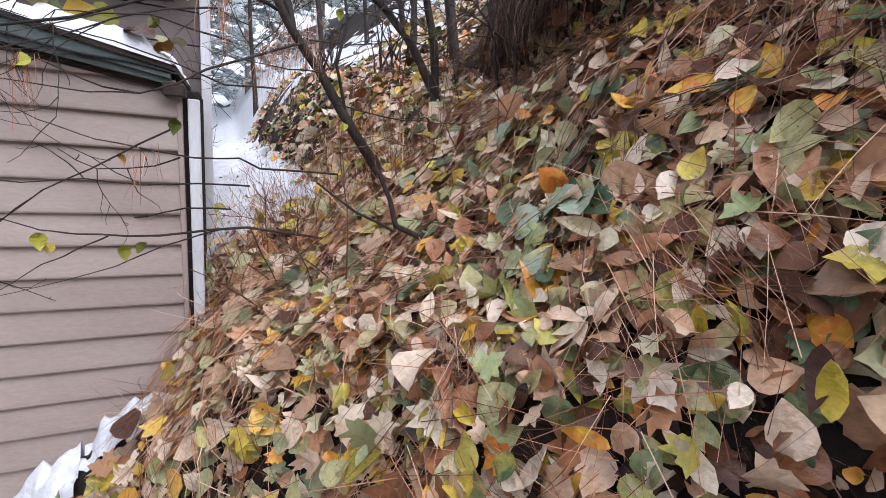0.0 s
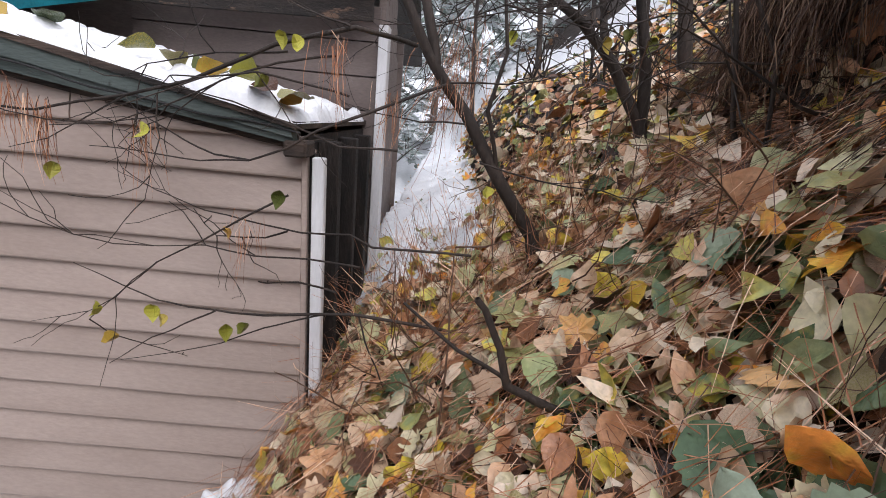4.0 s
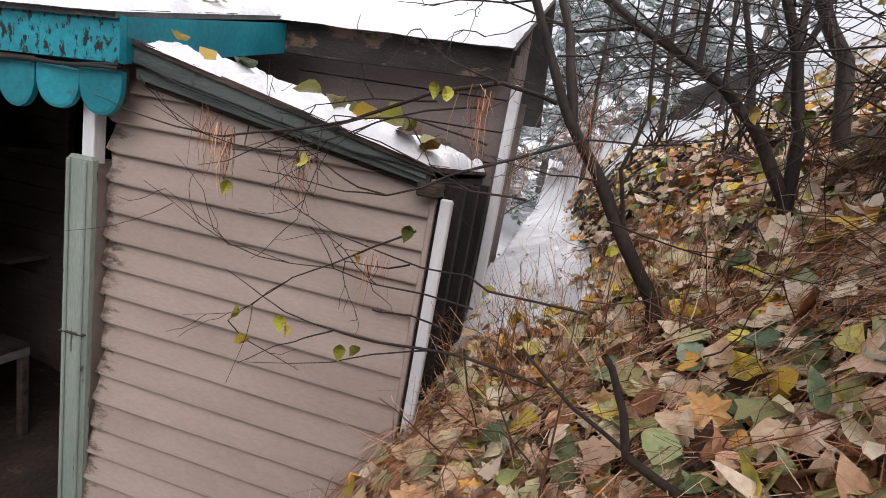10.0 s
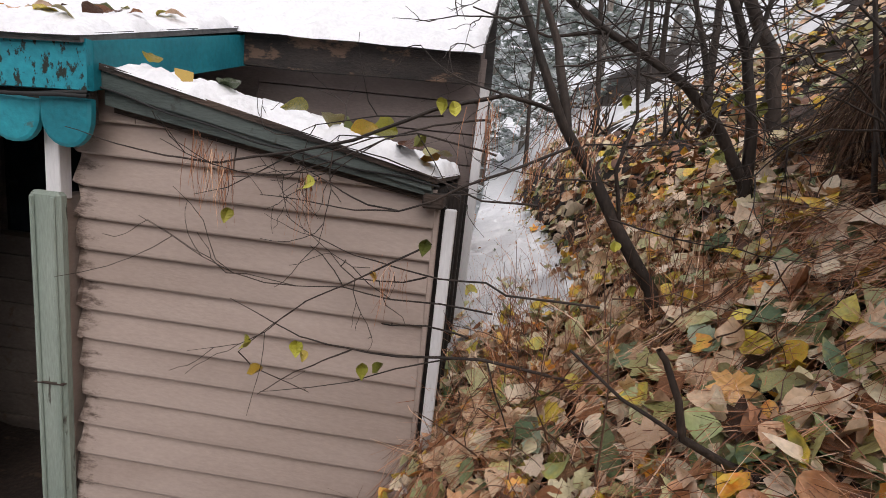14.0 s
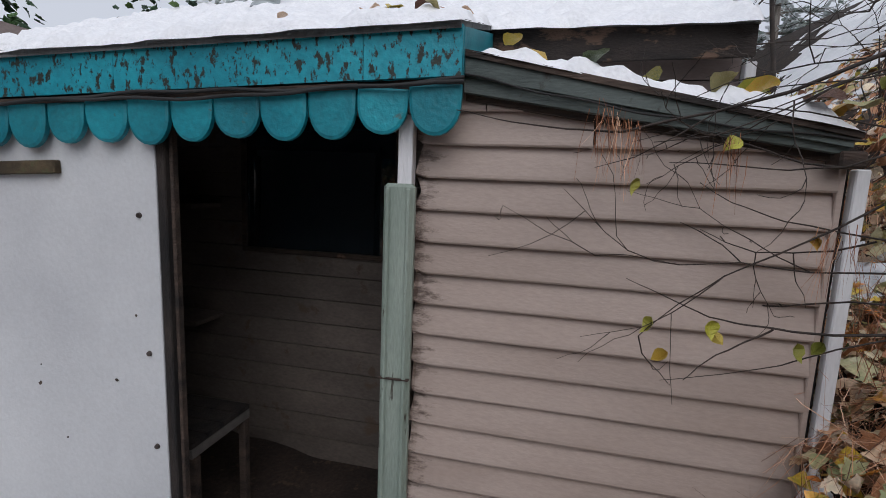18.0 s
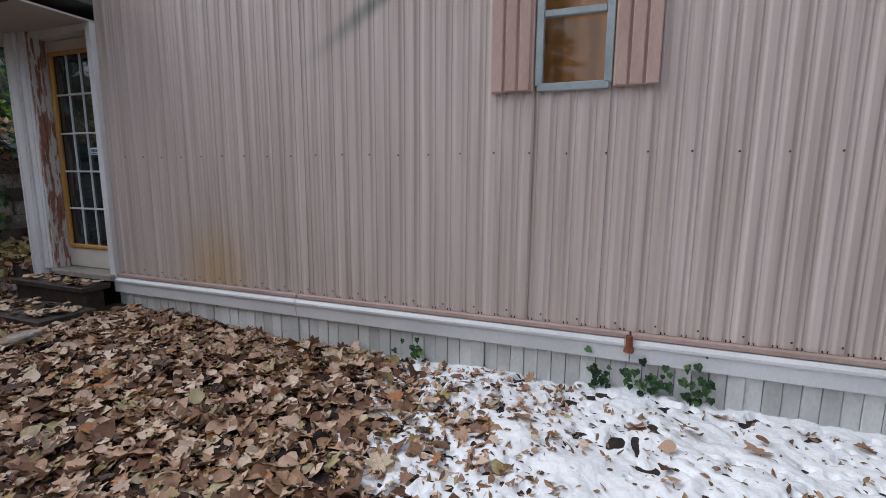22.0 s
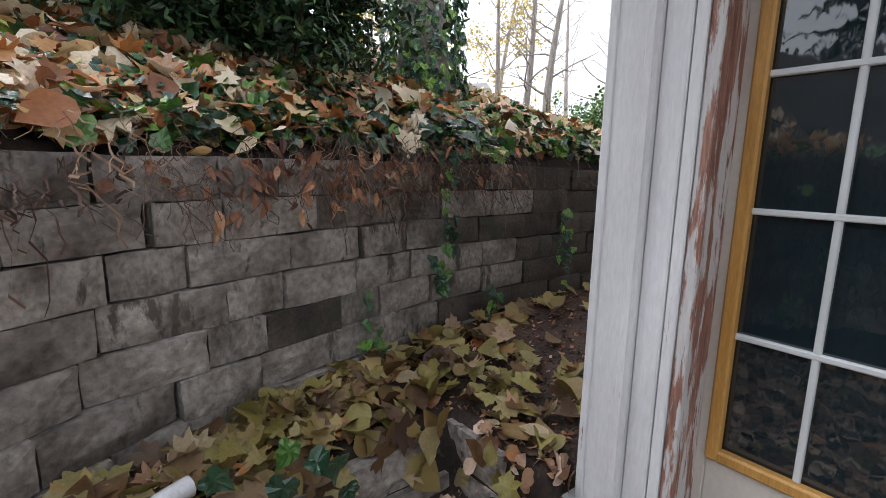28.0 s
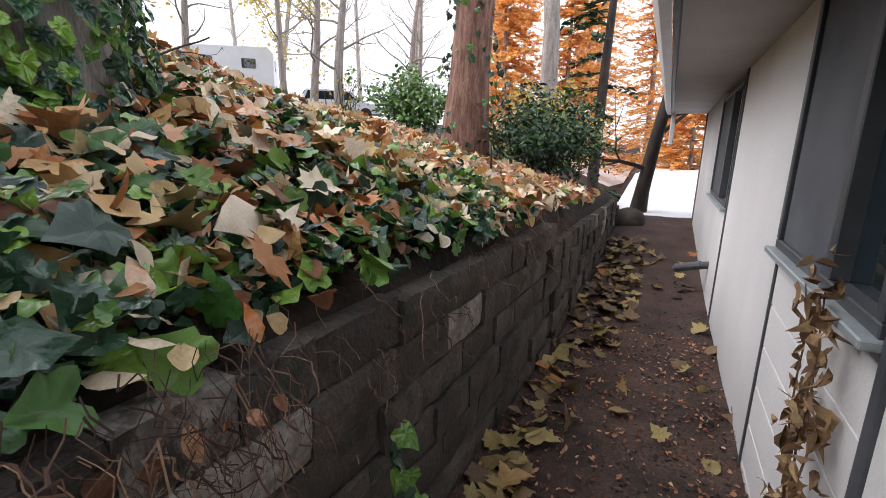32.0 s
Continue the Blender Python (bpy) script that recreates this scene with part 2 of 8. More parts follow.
HILL_STOPS = [(0.0, (0.035, 0.017, 0.011)), (0.08, (0.14, 0.058, 0.03)), (0.2, (0.47, 0.2, 0.085)), (0.33, (0.7, 0.43, 0.25)), (0.46, (0.84, 0.68, 0.52)),
              (0.58, (0.76, 0.64, 0.46)), (0.68, (0.5, 0.43, 0.18)), (0.77, (0.26, 0.3, 0.14)), (0.85, (0.07, 0.12, 0.05)), (0.93, (0.76, 0.56, 0.06)), (1.0, (0.8, 0.27, 0.05))]
YARD_STOPS = [(0.0, (0.045, 0.02, 0.012)), (0.2, (0.17, 0.08, 0.042)), (0.42, (0.36, 0.21, 0.12)), (0.6, (0.5, 0.33, 0.23)),
              (0.8, (0.62, 0.48, 0.37)), (0.94, (0.3, 0.25, 0.1)), (1.0, (0.36, 0.13, 0.045))]
BANK_STOPS = [(0.0, (0.12, 0.045, 0.02)), (0.25, (0.42, 0.15, 0.04)), (0.45, (0.6, 0.4, 0.16)), (0.65, (0.72, 0.58, 0.38)), (0.85, (0.78, 0.68, 0.52)), (1.0, (0.66, 0.2, 0.03))]
MAPLE_STOPS = [(0.0, (0.05, 0.022, 0.012)), (0.35, (0.17, 0.1, 0.04)), (0.65, (0.26, 0.19, 0.06)), (0.88, (0.4, 0.31, 0.12)), (1.0, (0.38, 0.14, 0.04))]
IVY_STOPS = [(0.0, (0.015, 0.05, 0.028)), (0.5, (0.028, 0.085, 0.04)), (0.72, (0.07, 0.19, 0.035)), (1.0, (0.24, 0.42, 0.05))]

M_hill_leaf = leafy("hill_leaf", HILL_STOPS, 0.3, spec=0.5, relief=0.75)
M_pale_leaf = leafy("pale_fallen_leaf", [(0, (0.2, 0.1, 0.05)), (0.18, (0.6, 0.4, 0.24)), (0.4, (0.8, 0.6, 0.42)), (0.55, (0.85, 0.7, 0.52)), (0.7, (0.6, 0.55, 0.3)), (0.82, (0.32, 0.38, 0.17)), (0.93, (0.85, 0.66, 0.1)), (1, (0.85, 0.36, 0.1))], 0.3)
M_hill_leaf_one = leafy("hill_leaf_single", HILL_STOPS, 0.3, True, spec=0.5, relief=0.75)
M_deadleaf = leafy("dead_brown_leaf", [(0, (0.06, 0.025, 0.016)), (0.4, (0.2, 0.085, 0.045)), (0.75, (0.4, 0.19, 0.1)), (1, (0.6, 0.36, 0.2))], 0.5, spec=0.3)
M_yard_leaf = leafy("yard_leaf", YARD_STOPS, 0.6)
M_yard_leaf_one = leafy("yard_leaf_single", YARD_STOPS, 0.6, True)
M_bank_leaf = leafy("bank_leaf", BANK_STOPS, 0.45, through_light=0.2, relief=0.7)
M_bank_leaf_one = leafy("bank_leaf_single", BANK_STOPS, 0.5, True, relief=0.7)
M_maple = leafy("maple_leaf", MAPLE_STOPS, 0.55)
M_maple_one = leafy("maple_leaf_single", MAPLE_STOPS, 0.55, True)
M_mound = leafy("olive_maple_leaf", [(0.0, (0.06, 0.03, 0.014)), (0.18, (0.2, 0.11, 0.045)), (0.38, (0.24, 0.19, 0.05)), (0.6, (0.26, 0.22, 0.065)), (0.82, (0.32, 0.25, 0.12)), (0.93, (0.4, 0.3, 0.19)), (1.0, (0.4, 0.12, 0.036))], 0.5, through_light=0.15)
M_ivy = leafy("ivy_leaf", IVY_STOPS, 0.3, spec=0.5, through_light=0.12, coat=0.4, relief=0.8)
M_ivy_one = leafy("ivy_leaf_single", IVY_STOPS, 0.3, True, spec=0.5, coat=0.4, relief=0.8)
M_evergreen = leafy("evergreen_leaf", [(0, (0.012, 0.03, 0.014)), (0.5, (0.025, 0.065, 0.025)), (0.85, (0.055, 0.12, 0.035)), (1, (0.12, 0.2, 0.05))], 0.38, spec=0.35)
M_conifer = leafy("conifer_needles", [(0, (0.22, 0.27, 0.24)), (0.25, (0.4, 0.46, 0.42)), (0.4, (0.74, 0.78, 0.78)), (1, (0.87, 0.89, 0.91))], 0.7, through_light=0.35)
M_orange = leafy("orange_foliage", [(0, (0.76, 0.34, 0.08)), (0.5, (0.9, 0.52, 0.17)), (1, (0.93, 0.68, 0.34))], 0.6, through_light=0.62)
M_yellow_crown = leafy("yellow_foliage", [(0, (0.35, 0.26, 0.05)), (0.6, (0.6, 0.46, 0.12)), (1, (0.7, 0.6, 0.25))], 0.6, through_light=0.45)
M_yellow = leafy("yellow_leaf", [(0, (0.07, 0.09, 0.02)), (0.3, (0.2, 0.2, 0.03)), (0.55, (0.5, 0.46, 0.05)), (0.8, (0.34, 0.36, 0.06)), (1, (0.5, 0.28, 0.05))], 0.4, True)
M_brownleaf = leafy("withered_leaf", [(0, (0.1, 0.05, 0.025)), (0.5, (0.24, 0.14, 0.065)), (1, (0.36, 0.24, 0.12))], 0.7)
M_needle = leafy("pine_needle", [(0, (0.05, 0.02, 0.012)), (0.35, (0.3, 0.11, 0.05)), (0.72, (0.62, 0.29, 0.15)), (1, (0.86, 0.6, 0.42))], 0.35)
M_primrose = leafy("grey_green_leaf", [(0, (0.06, 0.11, 0.05)), (0.4, (0.14, 0.2, 0.1)), (0.75, (0.26, 0.32, 0.2)), (1, (0.36, 0.42, 0.3))], 0.35, True)
M_root = leafy("root_strand", [(0, (0.03, 0.014, 0.008)), (0.5, (0.085, 0.042, 0.023)), (0.85, (0.17, 0.092, 0.054)), (1, (0.34, 0.22, 0.13))], 0.7)
M_grass = leafy("dry_grass", [(0, (0.3, 0.22, 0.1)), (0.6, (0.42, 0.34, 0.18)), (1, (0.2, 0.24, 0.08))], 0.7)
M_bark = surface("dark_wet_bark", (0.016, 0.011, 0.008), (0.05, 0.034, 0.026), 8, 90, 0.75, 0.6, 0.4, (1, 1, 0.4))
M_redbark = surface("red_brown_bark", (0.13, 0.06, 0.04), (0.34, 0.19, 0.14), 6, 40, 0.9, 1.0, 0.5, (4, 4, 0.5))
M_greybark = surface("grey_bark", (0.24, 0.2, 0.17), (0.44, 0.39, 0.35), 6, 40, 0.9, 0.8, 0.4, (3, 3, 0.5))
M_soil = surface("dark_soil", (0.012, 0.008, 0.006), (0.038, 0.024, 0.017), 4, 45, 0.95, 0.8, 0.5, spots=(0.07, 0.042, 0.028), spot_scale=14, spot_level=0.6)
M_snow = surface("snow", (0.79, 0.8, 0.825), (0.88, 0.885, 0.9), 9, 55, 0.6, 0.6, 0.08, spec=0.3)
M_lap0 = surface("beige_vinyl_siding", (0.335, 0.26, 0.22), (0.43, 0.345, 0.3), 1.3, 40, 0.55, 0.12, 0.08, (1, 1, 3), spots=(0.16, 0.12, 0.09), spot_scale=9, spot_level=0.7, spot_stretch=(1.4, 1, 0.7), rand=0.03)
M_green = surface("sage_green_paint", (0.2, 0.25, 0.21), (0.3, 0.35, 0.3), 3, 60, 0.55, 0.25, 0.15, (3, 3, 0.5), spots=(0.06, 0.055, 0.04), spot_scale=10, spot_level=0.61, spot_stretch=(3, 3, 0.5))
M_rake = surface("dark_green_paint", (0.045, 0.06, 0.055), (0.11, 0.135, 0.125), 4, 60, 0.6, 0.25, 0.2, (0.6, 3, 3), spots=(0.03, 0.03, 0.025), spot_scale=6, spot_level=0.6)
M_teal = surface("peeling_teal_paint", (0.0, 0.2, 0.27), (0.012, 0.32, 0.4), 3, 50, 0.5, 0.3, 0.18, spots=(0.014, 0.02, 0.014), spot_scale=22, spot_level=0.525, spot_stretch=(1.5, 1.2, 0.85))
M_tealclean = surface("teal_paint", (0.0, 0.145, 0.19), (0.01, 0.24, 0.295), 4, 50, 0.5, 0.3, 0.18, spots=(0.05, 0.12, 0.12), spot_scale=12, spot_level=0.68, rand=0.18)
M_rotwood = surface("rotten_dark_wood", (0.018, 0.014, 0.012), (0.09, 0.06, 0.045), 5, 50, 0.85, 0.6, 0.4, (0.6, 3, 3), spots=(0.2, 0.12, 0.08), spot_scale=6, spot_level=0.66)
M_burnt = surface("burnt_fascia_board", (0.012, 0.01, 0.009), (0.035, 0.026, 0.022), 6, 60, 0.85, 0.7, 0.4, (1, 3, 3), spots=(0.13, 0.08, 0.055), spot_scale=5, spot_level=0.56, spot_stretch=(1, 1, 2.5))
M_lattice = surface("weathered_lattice", (0.07, 0.065, 0.055), (0.15, 0.14, 0.12), 4, 60, 0.85, 0.4, 0.25, (1, 1, 3))
M_benchtop = surface("dusty_grey_board", (0.09, 0.08, 0.072), (0.15, 0.137, 0.125), 3, 50, 0.8, 0.3, 0.2, (1, 4, 4))
# near-black wood; at the shed corner it puts the void's darkness into the colour
M_nearblack = surface("near_black_wood", (0.006, 0.005, 0.005), (0.03, 0.022, 0.018), 7, 60, 0.9, 0.7, 0.4, (2, 2, 0.6))
M_brownwall = surface("taupe_board", (0.13, 0.1, 0.09), (0.2, 0.16, 0.145), 2, 40, 0.75, 0.2, 0.15, (1, 1, 3))
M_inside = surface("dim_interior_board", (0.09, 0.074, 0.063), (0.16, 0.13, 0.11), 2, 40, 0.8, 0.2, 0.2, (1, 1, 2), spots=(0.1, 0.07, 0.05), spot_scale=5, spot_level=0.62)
M_whitepanel = surface("white_painted_panel", (0.5, 0.51, 0.525), (0.61, 0.62, 0.63), 1.5, 70, 0.5, 0.12, 0.05, spots=(0.42, 0.4, 0.37), spot_scale=16, spot_level=0.74, spot_stretch=(1, 1, 0.6))
M_whitetrim = surface("chipped_white_paint", (0.62, 0.61, 0.62), (0.78, 0.78, 0.79), 3, 60, 0.5, 0.2, 0.08, (2, 2, 0.4), spots=(0.22, 0.17, 0.13), spot_scale=9, spot_level=0.67, spot_stretch=(3, 3, 0.5))
M_peel = surface("weathered_flaking_wood", (0.2, 0.075, 0.05), (0.36, 0.2, 0.15), 5, 30, 0.8, 0.8, 0.5, (5, 5, 0.5), spots=(0.6, 0.58, 0.57), spot_scale=5, spot_level=0.475, spot_stretch=(5, 5, 0.7))
M_rawwood = surface("bare_wood", (0.11, 0.07, 0.042), (0.22, 0.15, 0.09), 3, 50, 0.75, 0.4, 0.25, (5, 5, 0.5), spots=(0.06, 0.045, 0.03), spot_scale=7, spot_level=0.64)
M_mossbeam = surface("mossy_batten", (0.03, 0.022, 0.012), (0.085, 0.06, 0.03), 6, 50, 0.85, 0.5, 0.3, spots=(0.07, 0.07, 0.03), spot_scale=12, spot_level=0.55)
M_torn = surface("torn_yellow_fibreboard", (0.16, 0.095, 0.032), (0.34, 0.22, 0.08), 8, 50, 0.9, 0.6, 0.3, spots=(0.16, 0.1, 0.05), spot_scale=10, spot_level=0.62)
M_skirt = surface("dirty_white_skirting", (0.5, 0.5, 0.48), (0.66, 0.66, 0.65), 3, 60, 0.5, 0.15, 0.1, (1, 1, 0.6), spots=(0.2, 0.19, 0.15), spot_scale=14, spot_level=0.66, rand=0.15)
M_belt = surface("white_belt_trim", (0.6, 0.6, 0.61), (0.7, 0.7, 0.71), 2, 60, 0.4, 0.1, 0.06, spots=(0.3, 0.25, 0.22), spot_scale=12, spot_level=0.68)
M_pinktrim = surface("faded_pink_trim", (0.36, 0.25, 0.22), (0.47, 0.35, 0.31), 3, 60, 0.6, 0.2, 0.12, spots=(0.14, 0.1, 0.09), spot_scale=14, spot_level=0.68)
M_shutter = surface("pink_beige_shutter", (0.42, 0.28, 0.23), (0.52, 0.36, 0.31), 3, 60, 0.6, 0.2, 0.1, (2, 2, 0.5), rand=0.04)
M_winframe = surface("grey_aluminium", (0.3, 0.34, 0.35), (0.42, 0.46, 0.47), 5, 60, 0.45, 0.15, 0.1, metal=0.3)
M_darkframe = surface("charcoal_window_frame", (0.05, 0.055, 0.06), (0.09, 0.095, 0.105), 5, 60, 0.45, 0.1, 0.1)
M_curtain = surface("orange_brown_curtain", (0.4, 0.14, 0.03), (0.62, 0.27, 0.08), 2, 30, 0.85, 0.3, 0.15, (1, 1, 2))
M_doorcream = surface("cream_door_paint", (0.55, 0.5, 0.43), (0.66, 0.61, 0.54), 2, 60, 0.45, 0.1, 0.06)
M_oak = surface("golden_oak_bead", (0.4, 0.2, 0.045), (0.6, 0.33, 0.09), 4, 60, 0.45, 0.2, 0.2, (6, 6, 0.6), spots=(0.16, 0.08, 0.03), spot_scale=8, spot_level=0.7)
M_muntin = surface("white_muntin", (0.55, 0.57, 0.57), (0.66, 0.68, 0.68), 3, 60, 0.4, 0.05, 0.04)
M_rust = surface("rusty_brown_metal", (0.1, 0.03, 0.016), (0.26, 0.085, 0.04), 20, 90, 0.8, 0.3, 0.3)
M_metal = surface("dark_bronze_metal", (0.06, 0.05, 0.045), (0.13, 0.11, 0.1), 8, 80, 0.4, 0.1, 0.2, metal=0.8)
M_block = surface("grey_concrete_block", (0.12, 0.1, 0.084), (0.36, 0.325, 0.29), 5, 38, 0.92, 1.0, 0.45, spots=(0.085, 0.074, 0.062), spot_scale=5, spot_level=0.585, spot_stretch=(1.5, 1.5, 0.5), rand=0.25)
# darker copy of the block: moss plus the wall's shade put into the colour
M_blockdark = surface("shaded_mossy_block", (0.036, 0.029, 0.024), (0.1, 0.083, 0.07), 5, 70, 0.9, 0.8, 0.35, spots=(0.045, 0.045, 0.03), spot_scale=6, spot_level=0.55, rand=0.22)
M_slab = surface("dark_wet_step_wood", (0.025, 0.018, 0.015), (0.07, 0.05, 0.042), 6, 60, 0.45, 0.5, 0.4, (1, 4, 4))
M_endwall = surface("white_end_wall_board", (0.62, 0.6, 0.585), (0.72, 0.7, 0.685), 1.2, 60, 0.6, 0.12, 0.06, spots=(0.36, 0.31, 0.28), spot_scale=11, spot_level=0.72, spot_stretch=(1, 1, 0.7))
M_soffit = surface("grey_soffit", (0.4, 0.37, 0.35), (0.5, 0.47, 0.45), 1.5, 60, 0.7, 0.1, 0.08)
M_sill = surface("dirty_grey_sill", (0.2, 0.175, 0.155), (0.34, 0.31, 0.28), 3, 60, 0.6, 0.3, 0.2, spots=(0.1, 0.08, 0.06), spot_scale=12, spot_level=0.6)
M_gutter = surface("white_gutter", (0.6, 0.6, 0.6), (0.72, 0.72, 0.73), 4, 60, 0.35, 0.1, 0.1, spots=(0.18, 0.17, 0.15), spot_scale=8, spot_level=0.66)
M_roofing = surface("grey_roofing", (0.12, 0.12, 0.12), (0.2, 0.2, 0.2), 5, 60, 0.9, 0.4, 0.2)
M_gravel = surface("path_gravel_soil", (0.024, 0.011, 0.007), (0.082, 0.046, 0.033), 3, 70, 0.8, 1.0, 0.6, spots=(0.12, 0.095, 0.08), spot_scale=60, spot_level=0.62)
M_white = surface("white_vehicle_paint", (0.78, 0.79, 0.8), (0.84, 0.85, 0.86), 2, 40, 0.35, 0.02, 0.03)
M_silver = surface("silver_vehicle_paint", (0.7, 0.73, 0.77), (0.78, 0.8, 0.83), 2, 40, 0.3, 0.02, 0.03, metal=0.2)
M_rubber = surface("black_rubber", (0.015, 0.015, 0.015), (0.03, 0.03, 0.03), 5, 50, 0.8, 0.1, 0.1)
M_blueplastic = surface("blue_plastic", (0.02, 0.03, 0.3), (0.03, 0.05, 0.4), 4, 40, 0.4, 0.05, 0.05)
M_label = surface("white_sticker", (0.7, 0.72, 0.75), (0.76, 0.78, 0.8), 5, 40, 0.4, 0.02, 0.03)
M_blueink = surface("blue_ink", (0.03, 0.09, 0.3), (0.04, 0.1, 0.34), 5, 40, 0.5, 0.02, 0.03)


def glass_dark(name, tint, rough=0.03):
    """A window pane in front of a dim room: it mirrors the daylight and lets little through."""
    m, n, l, bsdf = nodes_of(name)
    bsdf.inputs["Base Color"].default_value = (*tint, 1)
    bsdf.inputs["Roughness"].default_value = rough
    bsdf.inputs["Transmission Weight"].default_value = 0.0
    bsdf.inputs["Specular IOR Level"].default_value = 0.5
    bsdf.inputs["IOR"].default_value = 1.95
    ns = n.new("ShaderNodeTexNoise")
    ns.inputs["Scale"].default_value = 2.5
    bp = n.new("ShaderNodeBump")
    bp.inputs["Strength"].default_value, bp.inputs["Distance"].default_value = 0.05, 0.02
    l.new(ns.outputs["Fac"], bp.inputs["Height"])
    l.new(bp.outputs[0], bsdf.inputs["Normal"])
    return m


def glass_clear(name, tint):
    m, n, l, bsdf = nodes_of(name)
    bsdf.inputs["Base Color"].default_value = (*tint, 1)
    bsdf.inputs["Roughness"].default_value = 0.02
    bsdf.inputs["Transmission Weight"].default_value = 1.0
    bsdf.inputs["IOR"].default_value = 1.45
    return m


M_glass = glass_clear("window_glass", (0.85, 0.9, 0.9))
M_glassdark = glass_dark("dim_window_glass", (0.012, 0.022, 0.028))
M_screen = surface("insect_screen", (0.07, 0.075, 0.085), (0.11, 0.115, 0.125), 4, 300, 0.7, 0.1, 0.15)


def wall_siding_material():
    """Beige ribbed metal cladding with faint vertical streaks and one rusty yellow stain low down."""
    m, n, l, bsdf = nodes_of("beige_metal_cladding")
    tc = n.new("ShaderNodeTexCoord")
    mp = n.new("ShaderNodeMapping")
    mp.inputs["Scale"].default_value = (11, 11, 0.25)
    l.new(tc.outputs["Object"], mp.inputs["Vector"])
    ns = n.new("ShaderNodeTexNoise")
    ns.inputs["Scale"].default_value, ns.inputs["Detail"].default_value = 2.2, 7
    l.new(mp.outputs[0], ns.inputs["Vector"])
    r = ramp(n, [(0.3, (0.42, 0.34, 0.302)), (0.7, (0.62, 0.53, 0.492))])
    l.new(ns.outputs["Fac"], r.inputs["Fac"])
    sep = n.new("ShaderNodeSeparateXYZ")
    l.new(tc.outputs["Object"], sep.inputs[0])

    def near(out, centre, half):
        a = n.new("ShaderNodeMath")
        a.operation = "SUBTRACT"
        l.new(out, a.inputs[0])
        a.inputs[1].default_value = centre
        b = n.new("ShaderNodeMath")
        b.operation = "ABSOLUTE"
        l.new(a.outputs[0], b.inputs[0])
        c = n.new("ShaderNodeMapRange")
        c.interpolation_type = "SMOOTHSTEP"
        c.inputs["From Min"].default_value, c.inputs["From Max"].default_value = half, 0.0
        l.new(b.outputs[0], c.inputs["Value"])
        return c.outputs[0]

    w = n.new("ShaderNodeMath")
    w.operation = "MULTIPLY"
    l.new(near(sep.outputs["Y"], -3.36, 0.5), w.inputs[0])
    l.new(near(sep.outputs["Z"], 0.5, 0.52), w.inputs[1])
    w2 = n.new("ShaderNodeMath")
    w2.operation = "MULTIPLY"
    l.new(w.outputs[0], w2.inputs[0])
    l.new(ns.outputs["Fac"], w2.inputs[1])
    mx = n.new("ShaderNodeMix")
    mx.data_type = "RGBA"
    l.new(w2.outputs[0], mx.inputs["Factor"])
    l.new(r.outputs["Color"], mx.inputs["A"])
    mx.inputs["B"].default_value = (0.46, 0.29, 0.06, 1)
    last = mx.outputs["Result"]
    # two slanting green-grey streaks of algae high on the wall
    for y0, z0, y1, z1, wide in ((-2.38, 2.0, -1.62, 2.46, 0.1), (0.7, 1.92, -0.1, 2.38, 0.09)):
        slope = (z1 - z0) / (y1 - y0)
        line = n.new("ShaderNodeMath")
        line.operation = "MULTIPLY_ADD"
        l.new(sep.outputs["Y"], line.inputs[0])
        line.inputs[1].default_value, line.inputs[2].default_value = -slope, slope * y0 - z0
        off = n.new("ShaderNodeMath")
        l.new(sep.outputs["Z"], off.inputs[0])
        l.new(line.outputs[0], off.inputs[1])
        k1, k2 = near(off.outputs[0], 0.0, wide), near(sep.outputs["Z"], z0 + 0.4, 0.75)
        k3 = near(sep.outputs["Y"], (y0 + y1) / 2, 0.7)
        f = None
        for k in (k1, k2, k3):
            if f is None:
                f = k
                continue
            mm = n.new("ShaderNodeMath")
            mm.operation = "MULTIPLY"
            l.new(f, mm.inputs[0])
            l.new(k, mm.inputs[1])
            f = mm.outputs[0]
        mm = n.new("ShaderNodeMix")
        mm.data_type = "RGBA"
        l.new(f, mm.inputs["Factor"])
        l.new(last, mm.inputs["A"])
        mm.inputs["B"].default_value = (0.17, 0.19, 0.15, 1)
        last = mm.outputs["Result"]
    l.new(last, bsdf.inputs["Base Color"])
    f2 = n.new("ShaderNodeTexNoise")
    f2.inputs["Scale"].default_value = 120
    l.new(tc.outputs["Object"], f2.inputs["Vector"])
    bp = n.new("ShaderNodeBump")
    bp.inputs["Strength"].default_value, bp.inputs["Distance"].default_value = 0.08, 0.004
    l.new(f2.outputs["Fac"], bp.inputs["Height"])
    l.new(bp.outputs[0], bsdf.inputs["Normal"])
    bsdf.inputs["Roughness"].default_value = 0.5
    return m


M_cladding = wall_siding_material()


